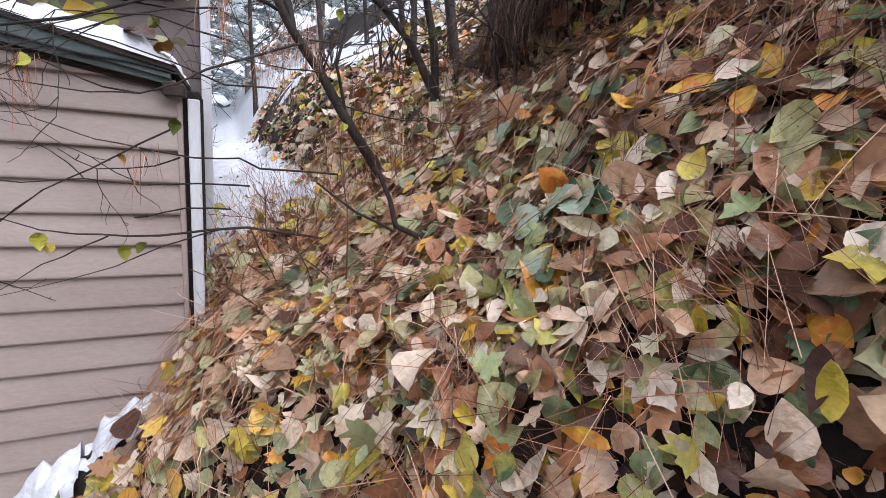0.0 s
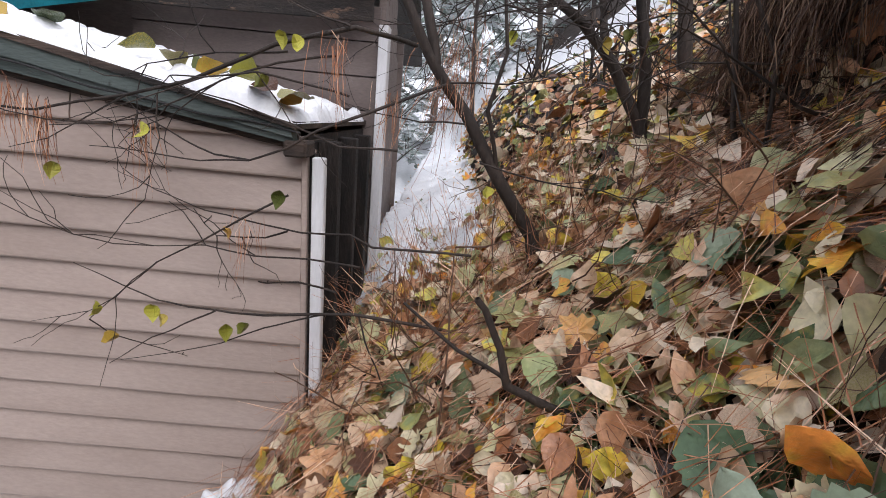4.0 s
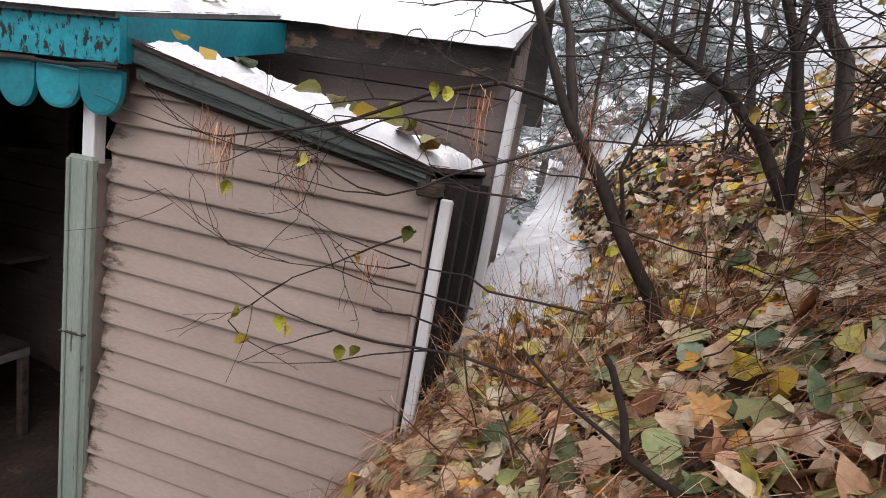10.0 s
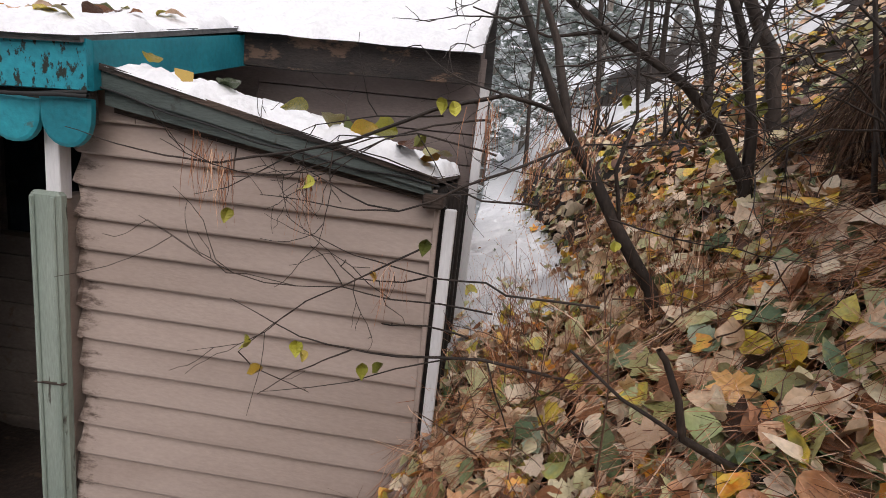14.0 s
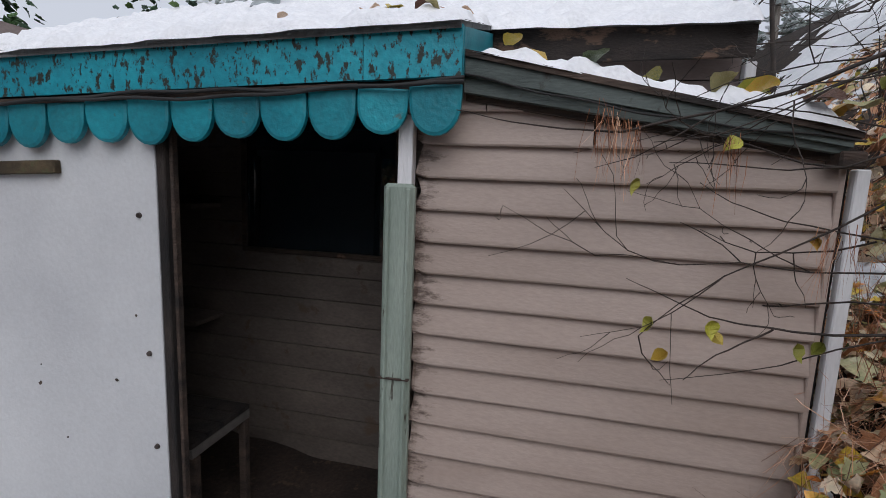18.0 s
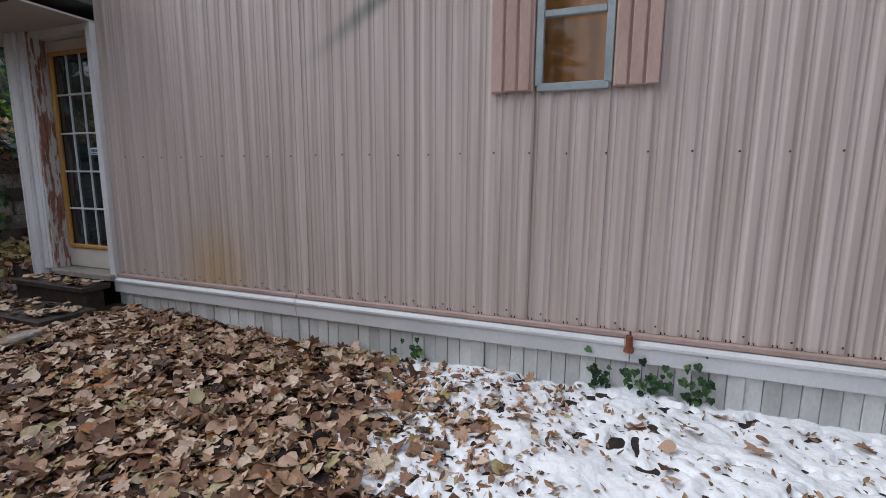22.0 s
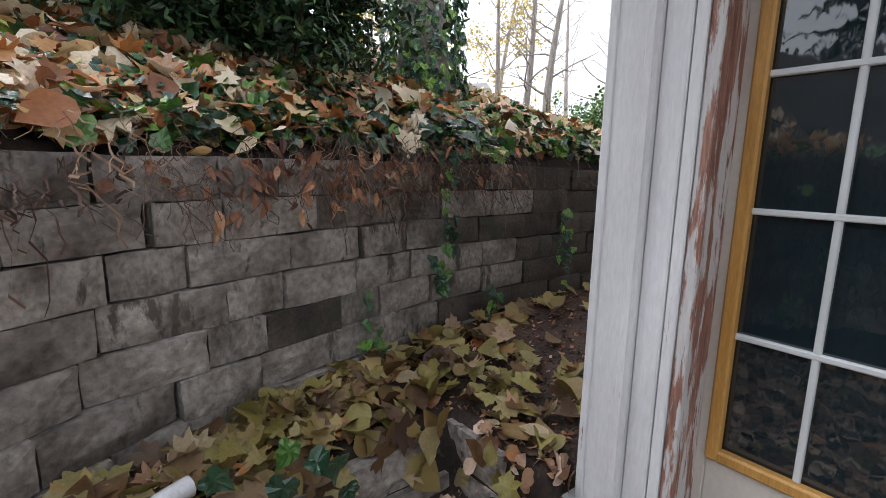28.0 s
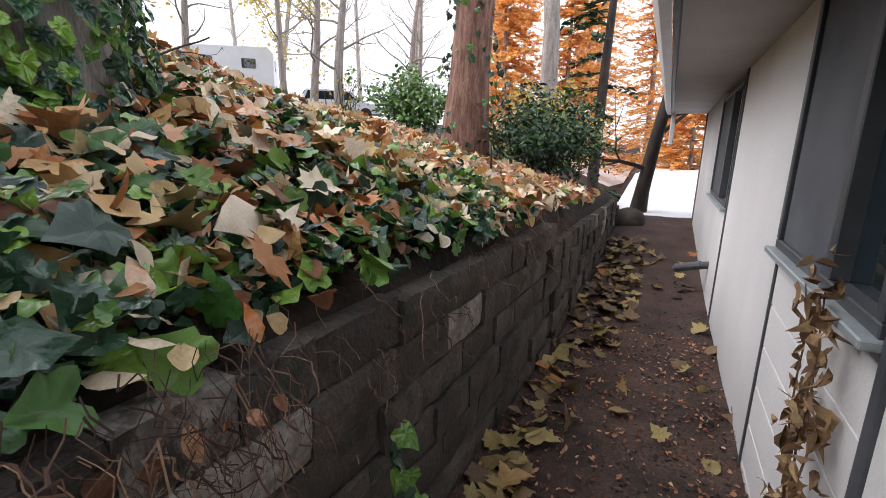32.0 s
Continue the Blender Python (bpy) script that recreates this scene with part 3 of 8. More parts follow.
def patterned_panel_material():
    """Grey-blue sheet vinyl printed with a patchwork of squares, some with a small pale lattice."""
    m, n, l, bsdf = nodes_of("patterned_blue_sheet")
    tc = n.new("ShaderNodeTexCoord")

    def cells(scale, spread, kind, stretch=(1, 1, 1)):
        mp = n.new("ShaderNodeMapping")
        mp.inputs["Scale"].default_value = stretch
        l.new(tc.outputs["Object"], mp.inputs["Vector"])
        v = n.new("ShaderNodeTexVoronoi")
        v.distance, v.inputs["Scale"].default_value, v.inputs["Randomness"].default_value = kind, scale, spread
        l.new(mp.outputs[0], v.inputs["Vector"])
        sp = n.new("ShaderNodeSeparateColor")
        l.new(v.outputs["Color"], sp.inputs[0])
        return v, sp

    def mixed(kind, fac, a, b):
        mx = n.new("ShaderNodeMix")
        mx.data_type, mx.blend_type = "RGBA", kind
        for value, slot_ in ((fac, "Factor"), (a, "A"), (b, "B")):
            if isinstance(value, (int, float, tuple)):
                mx.inputs[slot_].default_value = value
            else:
                l.new(value, mx.inputs[slot_])
        return mx.outputs["Result"]

    def above(value, level, width=0.04):
        g = n.new("ShaderNodeMapRange")
        g.inputs["From Min"].default_value, g.inputs["From Max"].default_value = level, level + width
        l.new(value, g.inputs["Value"])
        return g.outputs[0]

    patch, pc = cells(9.5, 0.3, "CHEBYCHEV", (1, 0.01, 1))
    r = ramp(n, [(0.0, (0.066, 0.08, 0.098)), (0.25, (0.098, 0.105, 0.116)), (0.5, (0.118, 0.115, 0.122)), (0.68, (0.132, 0.112, 0.117)), (0.84, (0.088, 0.115, 0.12)), (1.0, (0.074, 0.086, 0.11))])
    l.new(pc.outputs[0], r.inputs["Fac"])
    small, sc = cells(21, 0.35, "CHEBYCHEV", (1, 0.01, 1))
    g2 = n.new("ShaderNodeMapRange")
    g2.inputs["To Min"].default_value, g2.inputs["To Max"].default_value = 0.82, 1.15
    l.new(sc.outputs[1], g2.inputs["Value"])
    col = mixed("MULTIPLY", 1, r.outputs["Color"], g2.outputs[0])
    # motifs: a pale lattice and dark flecks on some of the squares
    lattice, _ = cells(58, 0.55, "MANHATTAN", (1, 0.01, 1))
    some = above(sc.outputs[2], 0.8)
    rim = above(lattice.outputs["Distance"], 0.4, 0.3)
    both = n.new("ShaderNodeMath")
    both.operation = "MULTIPLY"
    l.new(some, both.inputs[0])
    l.new(rim, both.inputs[1])
    col = mixed("MIX", both.outputs[0], col, (0.2, 0.22, 0.23, 1))
    fleck, _ = cells(48, 0.9, "MANHATTAN", (1, 0.01, 1))
    near_ = n.new("ShaderNodeMath")
    near_.operation = "LESS_THAN"
    near_.inputs[1].default_value = 0.3
    l.new(fleck.outputs["Distance"], near_.inputs[0])
    both2 = n.new("ShaderNodeMath")
    both2.operation = "MULTIPLY"
    l.new(near_.outputs[0], both2.inputs[0])
    l.new(above(pc.outputs[2], 0.62), both2.inputs[1])
    col = mixed("MIX", both2.outputs[0], col, (0.035, 0.06, 0.09, 1))
    dirt = n.new("ShaderNodeTexNoise")
    dirt.inputs["Scale"].default_value, dirt.inputs["Detail"].default_value = 4, 8
    l.new(tc.outputs["Object"], dirt.inputs["Vector"])
    g3 = n.new("ShaderNodeMapRange")
    g3.inputs["From Min"].default_value, g3.inputs["From Max"].default_value = 0.3, 0.7
    g3.inputs["To Min"].default_value, g3.inputs["To Max"].default_value = 0.75, 1.2
    l.new(dirt.outputs["Fac"], g3.inputs["Value"])
    l.new(mixed("MULTIPLY", 1, col, g3.outputs[0]), bsdf.inputs["Base Color"])
    bsdf.inputs["Roughness"].default_value = 0.7
    bsdf.inputs["Specular IOR Level"].default_value = 0.25
    return m


M_patterned = patterned_panel_material()


def stained_siding():
    """Beige vinyl boards, rotted dark in streaks along the edge beside the green post and dripped from the eave."""
    m = M_lap0
    n, l = m.node_tree.nodes, m.node_tree.links
    bsdf = n["Principled BSDF"]
    old = bsdf.inputs["Base Color"].links[0].from_socket
    tc = n.new("ShaderNodeTexCoord")
    sep = n.new("ShaderNodeSeparateXYZ")
    l.new(tc.outputs["Object"], sep.inputs[0])
    mp = n.new("ShaderNodeMapping")
    mp.inputs["Scale"].default_value = (5, 1, 15)
    l.new(tc.outputs["Object"], mp.inputs["Vector"])
    ns = n.new("ShaderNodeTexNoise")
    ns.inputs["Scale"].default_value, ns.inputs["Detail"].default_value, ns.inputs["Roughness"].default_value = 1.8, 8, 0.75
    l.new(mp.outputs[0], ns.inputs["Vector"])
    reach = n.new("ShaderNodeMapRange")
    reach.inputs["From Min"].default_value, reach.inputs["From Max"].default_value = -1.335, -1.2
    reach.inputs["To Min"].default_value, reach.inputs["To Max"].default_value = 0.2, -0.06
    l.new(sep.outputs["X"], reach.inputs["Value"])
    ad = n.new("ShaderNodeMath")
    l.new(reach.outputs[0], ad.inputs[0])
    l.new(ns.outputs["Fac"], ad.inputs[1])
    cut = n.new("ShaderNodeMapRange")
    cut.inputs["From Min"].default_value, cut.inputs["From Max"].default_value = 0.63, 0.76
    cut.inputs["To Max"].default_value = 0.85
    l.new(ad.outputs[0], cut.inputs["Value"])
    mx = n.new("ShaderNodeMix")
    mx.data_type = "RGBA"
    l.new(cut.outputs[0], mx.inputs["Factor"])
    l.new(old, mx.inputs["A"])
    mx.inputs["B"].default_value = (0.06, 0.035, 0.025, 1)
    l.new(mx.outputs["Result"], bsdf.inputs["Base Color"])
    return m


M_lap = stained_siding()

# ---- the lie of the land ----
WALL_LINE = np.array([(-30.0, -8.2), (-14.0, -6.9), (-9.0, -6.68), (-5.6, -6.63), (-4.4, -6.36), (-3.6, -5.95), (-2.9, -5.25), (-2.5, -4.2), (-2.4, -3.2)])


def wall_side(x, y):
    """Metres from the retaining wall's face: positive on the bank's side."""
    x, y = np.asarray(x, float), np.asarray(y, float)
    best, sign = np.full(x.shape, 1e9), np.ones(x.shape)
    for (ax, ay), (bx, by) in zip(WALL_LINE[:-1], WALL_LINE[1:]):
        dx, dy = bx - ax, by - ay
        t = np.clip(((x - ax) * dx + (y - ay) * dy) / (dx * dx + dy * dy), 0, 1)
        d = np.hypot(x - ax - t * dx, y - ay - t * dy)
        s = np.where(dx * (y - ay) - dy * (x - ax) < 0, 1.0, -1.0)
        sign = np.where(d < best, s, sign)
        best = np.minimum(best, d)
    return best * sign


HX = [-1.15, -1.0, -0.84, -0.7, -0.57, -0.33, -0.1, 0.1, 0.35, 0.65, 0.9, 1.05, 1.35, 1.6, 2.5, 6, 30, 400]
HZ = [-0.22, -0.04, 0.21, 0.39, 0.47, 0.55, 0.71, 0.94, 1.1, 1.36, 1.53, 1.68, 1.92, 2.4, 3.0, 5.2, 13, 30]


def cut_line(y):
    """Where the bank is undercut, in x."""
    return 0.99 + 0.2 * (y - 1.0) + 0.03 * vnoise(y, np.asarray(y, float) * 0, 0.25, 91)


def hill_inside(x, y):
    return 0.753 * (x + 1) + 0.658 * (y - 1.75)


def height(x, y):
    x, y = np.asarray(x, float), np.asarray(y, float)
    z = -0.22 * sm(-4.0, -1.6, x) * sm(-0.3, 1.6, y) + 0.04 * sm(-3.6, -4.6, x) + 0.08 * sm(-2.5, -4.2, y)
    # the raised path round the corner
    up = 0.41 + 0.07 * sm(-5.2, -6.6, x) + 0.24 * sm(-10, -15, x) + 0.5 * sm(-15, -22, x)
    w = 0.03 + 0.45 * sm(-4.5, -3.7, x)
    lift = np.maximum(sm(-w, w, -5.96 - y), sm(-0.03, 0.03, -5.32 - x) * sm(-0.03, 0.03, -5.52 - y))
    z = z + (up - z) * lift
    # the hill beside the shed
    inside = sm(-0.15, 0.45, hill_inside(x, y) + 0.12 * np.maximum(0, x - 0.7))
    xs = x + 0.32 * sm(2.1, 0.5, y) * sm(0.6, 1.1, x)
    prof = np.interp(xs, HX, HZ) + 0.1 * np.clip(y - 2.2, 0, 6) * sm(0.3, 1.2, x) - 0.03 * np.clip(y - 3, 0, 4) * sm(0.6, 0.0, x)
    prof = prof + 0.05 * vnoise(x, y, 0.22, 90) * sm(1.0, 1.3, x) * sm(3.5, 2.5, y)
    prof = prof - 0.55 * sm(2.4, 3.2, y) * sm(1.35, 1.6, x) * (1 - sm(2.5, 5, x))
    flat = sm(2.4, 3.3, y) * sm(0.8, 0.4, x)
    prof = prof + (1.0 + 0.35 * np.clip(x, -0.3, 1.0) - prof) * flat
    into = x - cut_line(y)
    prof = prof + 0.3 * sm(0.1, 0.17, into) * sm(0.9, 0.25, into) * sm(0.45, 0.8, y) * sm(2.25, 1.95, y)
    back = sm(-0.13, -0.09, x) + sm(1.86, 1.66, y)
    z = z + (prof - z) * inside * np.clip(back, 0, 1)
    # the bank above the retaining wall
    s = wall_side(x, y)
    top = 1.36 - 0.2 * sm(-8, -13, x)
    slope = 0.43 - 0.17 * sm(-6.3, -10.0, x)
    bank = top + slope * np.clip(s - 0.1, 0, 3.2) + 0.02 * np.clip(s - 3.3, 0, 9) + 0.2 * np.clip(s - 12, 0, 12)
    far = x < -13.0
    bank = np.where(far, np.maximum(0.25, bank - 0.9 * sm(-13, -17, x) * sm(6, 0, s)), bank)
    on = sm(0.06, 0.16, s) * sm(2.2, 0.4, y + 2.2 * (x > -2.4))
    z = z + (bank - z) * on
    z = z + 0.10 * np.clip(y - 9, 0, 60) * sm(9, 14, y)
    rough = 0.012 * vnoise(x, y, 0.16, 1) + 0.02 * vnoise(x, y, 0.45, 2)
    return z + rough * (1 + 1.2 * inside)


def spaced(lo, hi, step, far):
    inner = np.arange(lo, hi + step / 2, step)
    grow, s, out = [], step, hi
    while out < far:
        s *= 1.28
        out += s
        grow.append(out)
    low, s, out = [], step, lo
    while out > -far:
        s *= 1.28
        out -= s
        low.append(out)
    return np.concatenate([np.array(low[::-1]), inner, np.array(grow)])


gx, gy = spaced(-9.5, 3.2, 0.06, 420), spaced(-9.2, 5.2, 0.06, 420)
GX, GY = np.meshgrid(gx, gy)
GZ = height(GX, GY)
nx, ny = len(gx), len(gy)
idx = np.arange(nx * ny).reshape(ny, nx)
quads = np.stack([idx[:-1, :-1], idx[:-1, 1:], idx[1:, 1:], idx[1:, :-1]], -1).reshape(-1, 4)
ground_me = fast_mesh("ground", np.stack([GX, GY, GZ], -1).reshape(-1, 3), quads, True)
for m_ in (M_soil, M_gravel, M_snow):
    ground_me.materials.append(m_)
cx = (GX[:-1, :-1] + GX[1:, 1:]).ravel() / 2
cy = (GY[:-1, :-1] + GY[1:, 1:]).ravel() / 2
edge_n = vnoise(cx, cy, 0.5, 5) * 0.25
slot = np.zeros(len(cx), np.int32)
slot[(cx < -5.5) & (cy < -5.3) & (wall_side(cx, cy) < 0) ] = 1
far_snow = (np.hypot(cx + 3, cy) > 24) & (wall_side(cx, cy) < 3) | (np.hypot(cx + 3, cy) > 40) | (cy > 9) & (cx < 3)
far_snow |= (cx < -14.6 + edge_n) & (cx > -24) & (cy > -7.3 + 0.3 * edge_n) & (cy < -4.5)
slot[far_snow] = 2
ground_me.polygons.foreach_set("material_index", slot)
ground = tagged(new("ground", ground_me), "dark damp soil ground with gravel path and snowy patches", "ground", kind="structure")

# ---- snow over the yard, thin enough to show what lies under it ----
sx, sy = np.arange(-5.56, -0.55, 0.0125), np.arange(-2.4, 1.95, 0.0125)
SX, SY = np.meshgrid(sx, sy)
cover = sm(-2.0, -0.6, SY + 0.2 * vnoise(SX, SY, 0.5, 3) - 0.35 * (SX + 4)) * sm(-0.15, -0.3, hill_inside(SX, SY))
cover = cover * (1 - 0.28 * sm(-2.3, -1.6, SX) * sm(0.6, 1.2, SY))
body = cover - 0.5 + 0.22 * vnoise(SX, SY, 0.16, 11) + 0.2 * vnoise(SX, SY, 0.06, 12) + 0.1 * vnoise(SX, SY, 0.3, 13)
pits = sm(0.18, 0.62, 0.7 * vnoise(SX, SY, 0.038, 16) + 0.45 * vnoise(SX, SY, 0.12, 17))
SZ = height(SX, SY) + 0.055 * np.clip(body, -0.8, 0.42) + 0.006 * vnoise(SX, SY, 0.07, 18) + 0.0045 * vnoise(SX, SY, 0.026, 15) - 0.04 * pits * (0.66 + 0.34 * sm(0.95, 0.5, cover)) + 0.007 * vnoise(SX, SY, 0.045, 19) - 0.08 * (cover < 0.02)
i2 = np.arange(SX.size).reshape(SX.shape)
snow_me = fast_mesh("snow", np.stack([SX, SY, SZ], -1).reshape(-1, 3), np.stack([i2[:-1, :-1], i2[:-1, 1:], i2[1:, 1:], i2[1:, :-1]], -1).reshape(-1, 4), True)
snow_me.materials.append(M_snow)
tagged(new("snow_cover", snow_me), "thin patchy white snow lying over the yard", "snow", kind="stuff")

# ---- the house ----
house = thing("mobile_home", (-8, -2, 0), "beige ribbed metal mobile home with white skirting", "house")
PER = 0.1016
PROFILE = [(0.0, 0.0), (0.034, 0.0), (0.046, -0.0065), (0.053, -0.0085), (0.058, -0.0085), (0.062, -0.0045), (0.068, -0.0045), (0.073, -0.0085), (0.088, -0.007)]


def cladding(y0, y1, z0, z1, x=-5.5):
    bm = bmesh.new()
    pts, k = [], math.floor(y0 / PER)
    while k * PER < y1:
        for dy, dx in PROFILE:
            yy = k * PER + dy
            if y0 < yy < y1:
                pts.append((yy, dx))
        k += 1
    pts = [(y0, 0.0)] + pts + [(y1, 0.0)]
    lo = [bm.verts.new((x + dx, yy, z0)) for yy, dx in pts]
    hi = [bm.verts.new((x + dx, yy, z1)) for yy, dx in pts]
    for i in range(len(pts) - 1):
        bm.faces.new((lo[i], lo[i + 1], hi[i + 1], hi[i]))
    back = [bm.verts.new((x - 0.03, yy, zz)) for yy, zz in ((y0, z0), (y1, z0), (y1, z1), (y0, z1))]
    bm.faces.new(back[::-1])
    bm.faces.new((lo[0], hi[0], back[3], back[0]))
    bm.faces.new((hi[-1], lo[-1], back[1], back[2]))
    return bm


WT, LT, WIN = 2.40, 2.86, (-0.955, -0.585, 1.715, 2.5)
for a, b in ((-4.44, -2.50), (0.82, 1.80)):
    part("cladding_panel", cladding(a, b - 0.004, 0.40, LT), M_cladding, house)
part("cladding_panel", cladding(-2.50, WIN[0] - 0.012, 0.40, LT), M_cladding, house)
part("cladding_panel", cladding(WIN[1] + 0.012, 0.816, 0.40, LT), M_cladding, house)
part("cladding_panel", cladding(WIN[0] - 0.01, WIN[1] + 0.01, 0.40, WIN[2]), M_cladding, house)
part("cladding_panel", cladding(WIN[0] - 0.01, WIN[1] + 0.01, WIN[3], LT), M_cladding, house)
screw = bmesh.new()
bmesh.ops.create_icosphere(screw, subdivisions=1, radius=0.006)
screw_me = bpy.data.meshes.new("screw")
screw.to_mesh(screw_me)
screw.free()
for row, zz in ((0, 1.36), (1, 0.44)):
    for k in range(int(-4.4 / 0.2032), int(1.7 / 0.2032)):
        obj("screw", screw_me, M_metal, house, at=Matrix.Translation((-5.499, k * 0.2032 + 0.028 + 0.1 * row, zz + 0.004 * math.sin(k * 5))))
for a, b in ((-4.46, -0.97), (-0.57, 1.80)):
    part("wall", box(-5.66, -5.54, a, b, 0.0, LT), M_brownwall, house)
part("wall", box(-5.66, -5.54, -0.97, -0.57, 0.0, 1.70), M_brownwall, house)
part("wall", box(-5.66, -5.54, -0.97, -0.57, 2.52, LT), M_brownwall, house)
part("wall_far_end", box(-15.2, -5.52, 1.805, 1.93, 0.0, LT), M_cladding, house)
part("wall_back", box(-15.4, -15.25, -5.4, 1.93, 0.0, LT), M_cladding, house)
# trim below the cladding: pink drip edge, white belt, slatted skirting
for a, b in ((-4.47, -2.6), (-2.595, -0.4), (-0.395, 1.80)):
    part("drip_edge", box(-5.53, -5.475, a, b, 0.365, 0.398, 0.006), M_pinktrim, house)
    # solid dark strip that draws the shade in the gap below the cladding
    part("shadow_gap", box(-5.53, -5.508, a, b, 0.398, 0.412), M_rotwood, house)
    part("belt_trim", prism([(-5.53, 0.24), (-5.465, 0.24), (-5.462, 0.325), (-5.45, 0.33), (-5.45, 0.345), (-5.47, 0.362), (-5.53, 0.362)], (a, b), "y"), M_belt, house)
y_ = -4.46
k = 0
while y_ < 1.76:
    wd = 0.081
    lean = 0.004 * math.sin(k * 2.3) + (0.012 if k % 17 == 5 else 0)
    part("skirting_slat", box(-5.52 + lean, -5.495 + lean, y_ + 0.0012, y_ + wd - 0.0012, -0.06, 0.236, 0.003), M_skirt, house)
    y_ += wd
    k += 1
part("skirting_backing", box(-5.56, -5.53, -4.46, 1.80, -0.15, 0.24), M_brownwall, house)
part("skirting_rail", box(-5.495, -5.478, -4.46, 1.80, -0.03, 0.0, 0.003), M_skirt, house, "dirty white bottom rail")
# window with shutters
win = part("window", box(-5.53, -5.515, WIN[0], WIN[1], WIN[2], WIN[3]), M_glass, house, "small two-pane window with orange-brown curtain")
for a, b, c, d in ((WIN[0], WIN[1], WIN[2] - 0.03, WIN[2] + 0.012), (WIN[0], WIN[1], WIN[3] - 0.01, WIN[3] + 0.02), (WIN[0] - 0.012, WIN[0] + 0.028, WIN[2], WIN[3]),
                   (WIN[1] - 0.028, WIN[1] + 0.012, WIN[2], WIN[3]), (WIN[0] + 0.03, WIN[1] - 0.03, 2.06, 2.095)):
    part("window_frame", box(-5.515, -5.478, a, b, c, d, 0.004), M_winframe, win)
win.visible_shadow = False
curt = bmesh.new()
cv = [[curt.verts.new((-5.6 + 0.012 * math.sin(i * 1.1), WIN[0] - 0.02 + i * 0.0205, zz)) for zz in (1.68, 2.2, 2.53)] for i in range(21)]
for i in range(20):
    for j in range(2):
        curt.faces.new((cv[i][j], cv[i + 1][j], cv[i + 1][j + 1], cv[i][j + 1]))
part("curtain", curt, M_curtain, win, smooth=True)
for a in (-1.21, -0.568):
    sh = part("shutter", box(-5.495, -5.48, a, a + 0.235 - (0.02 if a > -1 else 0), 1.69, 2.58, 0.003), M_shutter, house)
    for j in range(3):
        part("shutter_board", box(-5.48, -5.466, a + 0.004 + j * 0.075, a + 0.066 + j * 0.075, 1.692, 2.58, 0.005), M_shutter, sh)
# small vent pipe and wall stub low on the skirting
part("pipe_stub", box(-5.475, -5.44, -0.43, -0.395, 0.3, 0.37, 0.008), M_pinktrim, house, "rusty pipe stub")

# ---- corner post and glazed door ----
part("corner_post", box(-5.66, -5.425, -5.495, -5.352, 0.32, WT, 0.006), M_whitetrim, house, "chipped white boxed corner post")
for yy in (-5.475, -5.37):
    part("post_bead", box(-5.427, -5.418, yy - 0.012, yy + 0.012, 0.34, WT, 0.003), M_whitetrim, house)
part("door_casing", box(-5.66, -5.445, -5.35, -5.283, 0.38, WT, 0.004), M_whitetrim, house, "blistered white casing")
part("door_casing", box(-5.66, -5.45, -5.28, -5.25, 0.38, WT, 0.003), M_whitetrim, house)
part("door_casing", box(-5.66, -5.455, -5.248, -5.215, 0.38, WT, 0.004), M_peel, house, "casing with paint flaked off bare red wood")
part("door_casing", box(-5.66, -5.46, -4.505, -4.443, 0.36, WT, 0.003), M_whitetrim, house, "white casing")
part("door_head", box(-5.66, -5.47, -5.212, -4.505, 2.35, WT, 0.004), M_whitetrim, house)
part("post_base", box(-5.6, -5.40, -5.55, -5.22, 0.2, 0.315, 0.01), M_whitetrim, house, "white base moulding")
part("threshold", box(-5.66, -5.42, -5.22, -4.45, 0.335, 0.385, 0.006), M_sill, house, "worn white threshold")
door = part("door", bmesh.new(), M_doorcream, house, "cream glazed door with golden wooden beading")
DY0, DY1, DZ0, DZ1 = -5.16, -4.64, 0.595, 2.225
for a, b, c, d in ((-5.27, DY0 - 0.03, 0.39, 2.345), (DY1 + 0.03, -4.5, 0.39, 2.345)):
    part("stile", box(-5.64, -5.585, a, b, c, d, 0.004), M_doorcream, door)
for c, d in ((0.39, DZ0 - 0.03), (DZ1 + 0.03, 2.345)):
    part("rail", box(-5.64, -5.585, DY0 - 0.03, DY1 + 0.03, c, d, 0.004), M_doorcream, door)
for a, b, c, d in ((DY0 - 0.03, DY0 + 0.004, DZ0 - 0.03, DZ1 + 0.03), (DY1 - 0.004, DY1 + 0.03, DZ0 - 0.03, DZ1 + 0.03),
                   (DY0, DY1, DZ0 - 0.03, DZ0 + 0.004), (DY0, DY1, DZ1 - 0.004, DZ1 + 0.03)):
    part("glazing_bead", box(-5.6, -5.568, a, b, c, d, 0.006), M_oak, door)
for j in range(3):
    for i in range(5):
        w_, h_ = (DY1 - DY0) / 3, (DZ1 - DZ0) / 5
        part("pane", box(-5.606, -5.602, DY0 + j * w_, DY0 + (j + 1) * w_, DZ0 + i * h_, DZ0 + (i + 1) * h_), M_glassdark, door)
for j in (1, 2):
    part("muntin", box(-5.602, -5.588, DY0 + j * w_ - 0.008, DY0 + j * w_ + 0.008, DZ0, DZ1, 0.003), M_muntin, door)
for i in range(1, 5):
    part("muntin", box(-5.602, -5.586, DY0, DY1, DZ0 + i * h_ - 0.008, DZ0 + i * h_ + 0.008, 0.003), M_muntin, door)
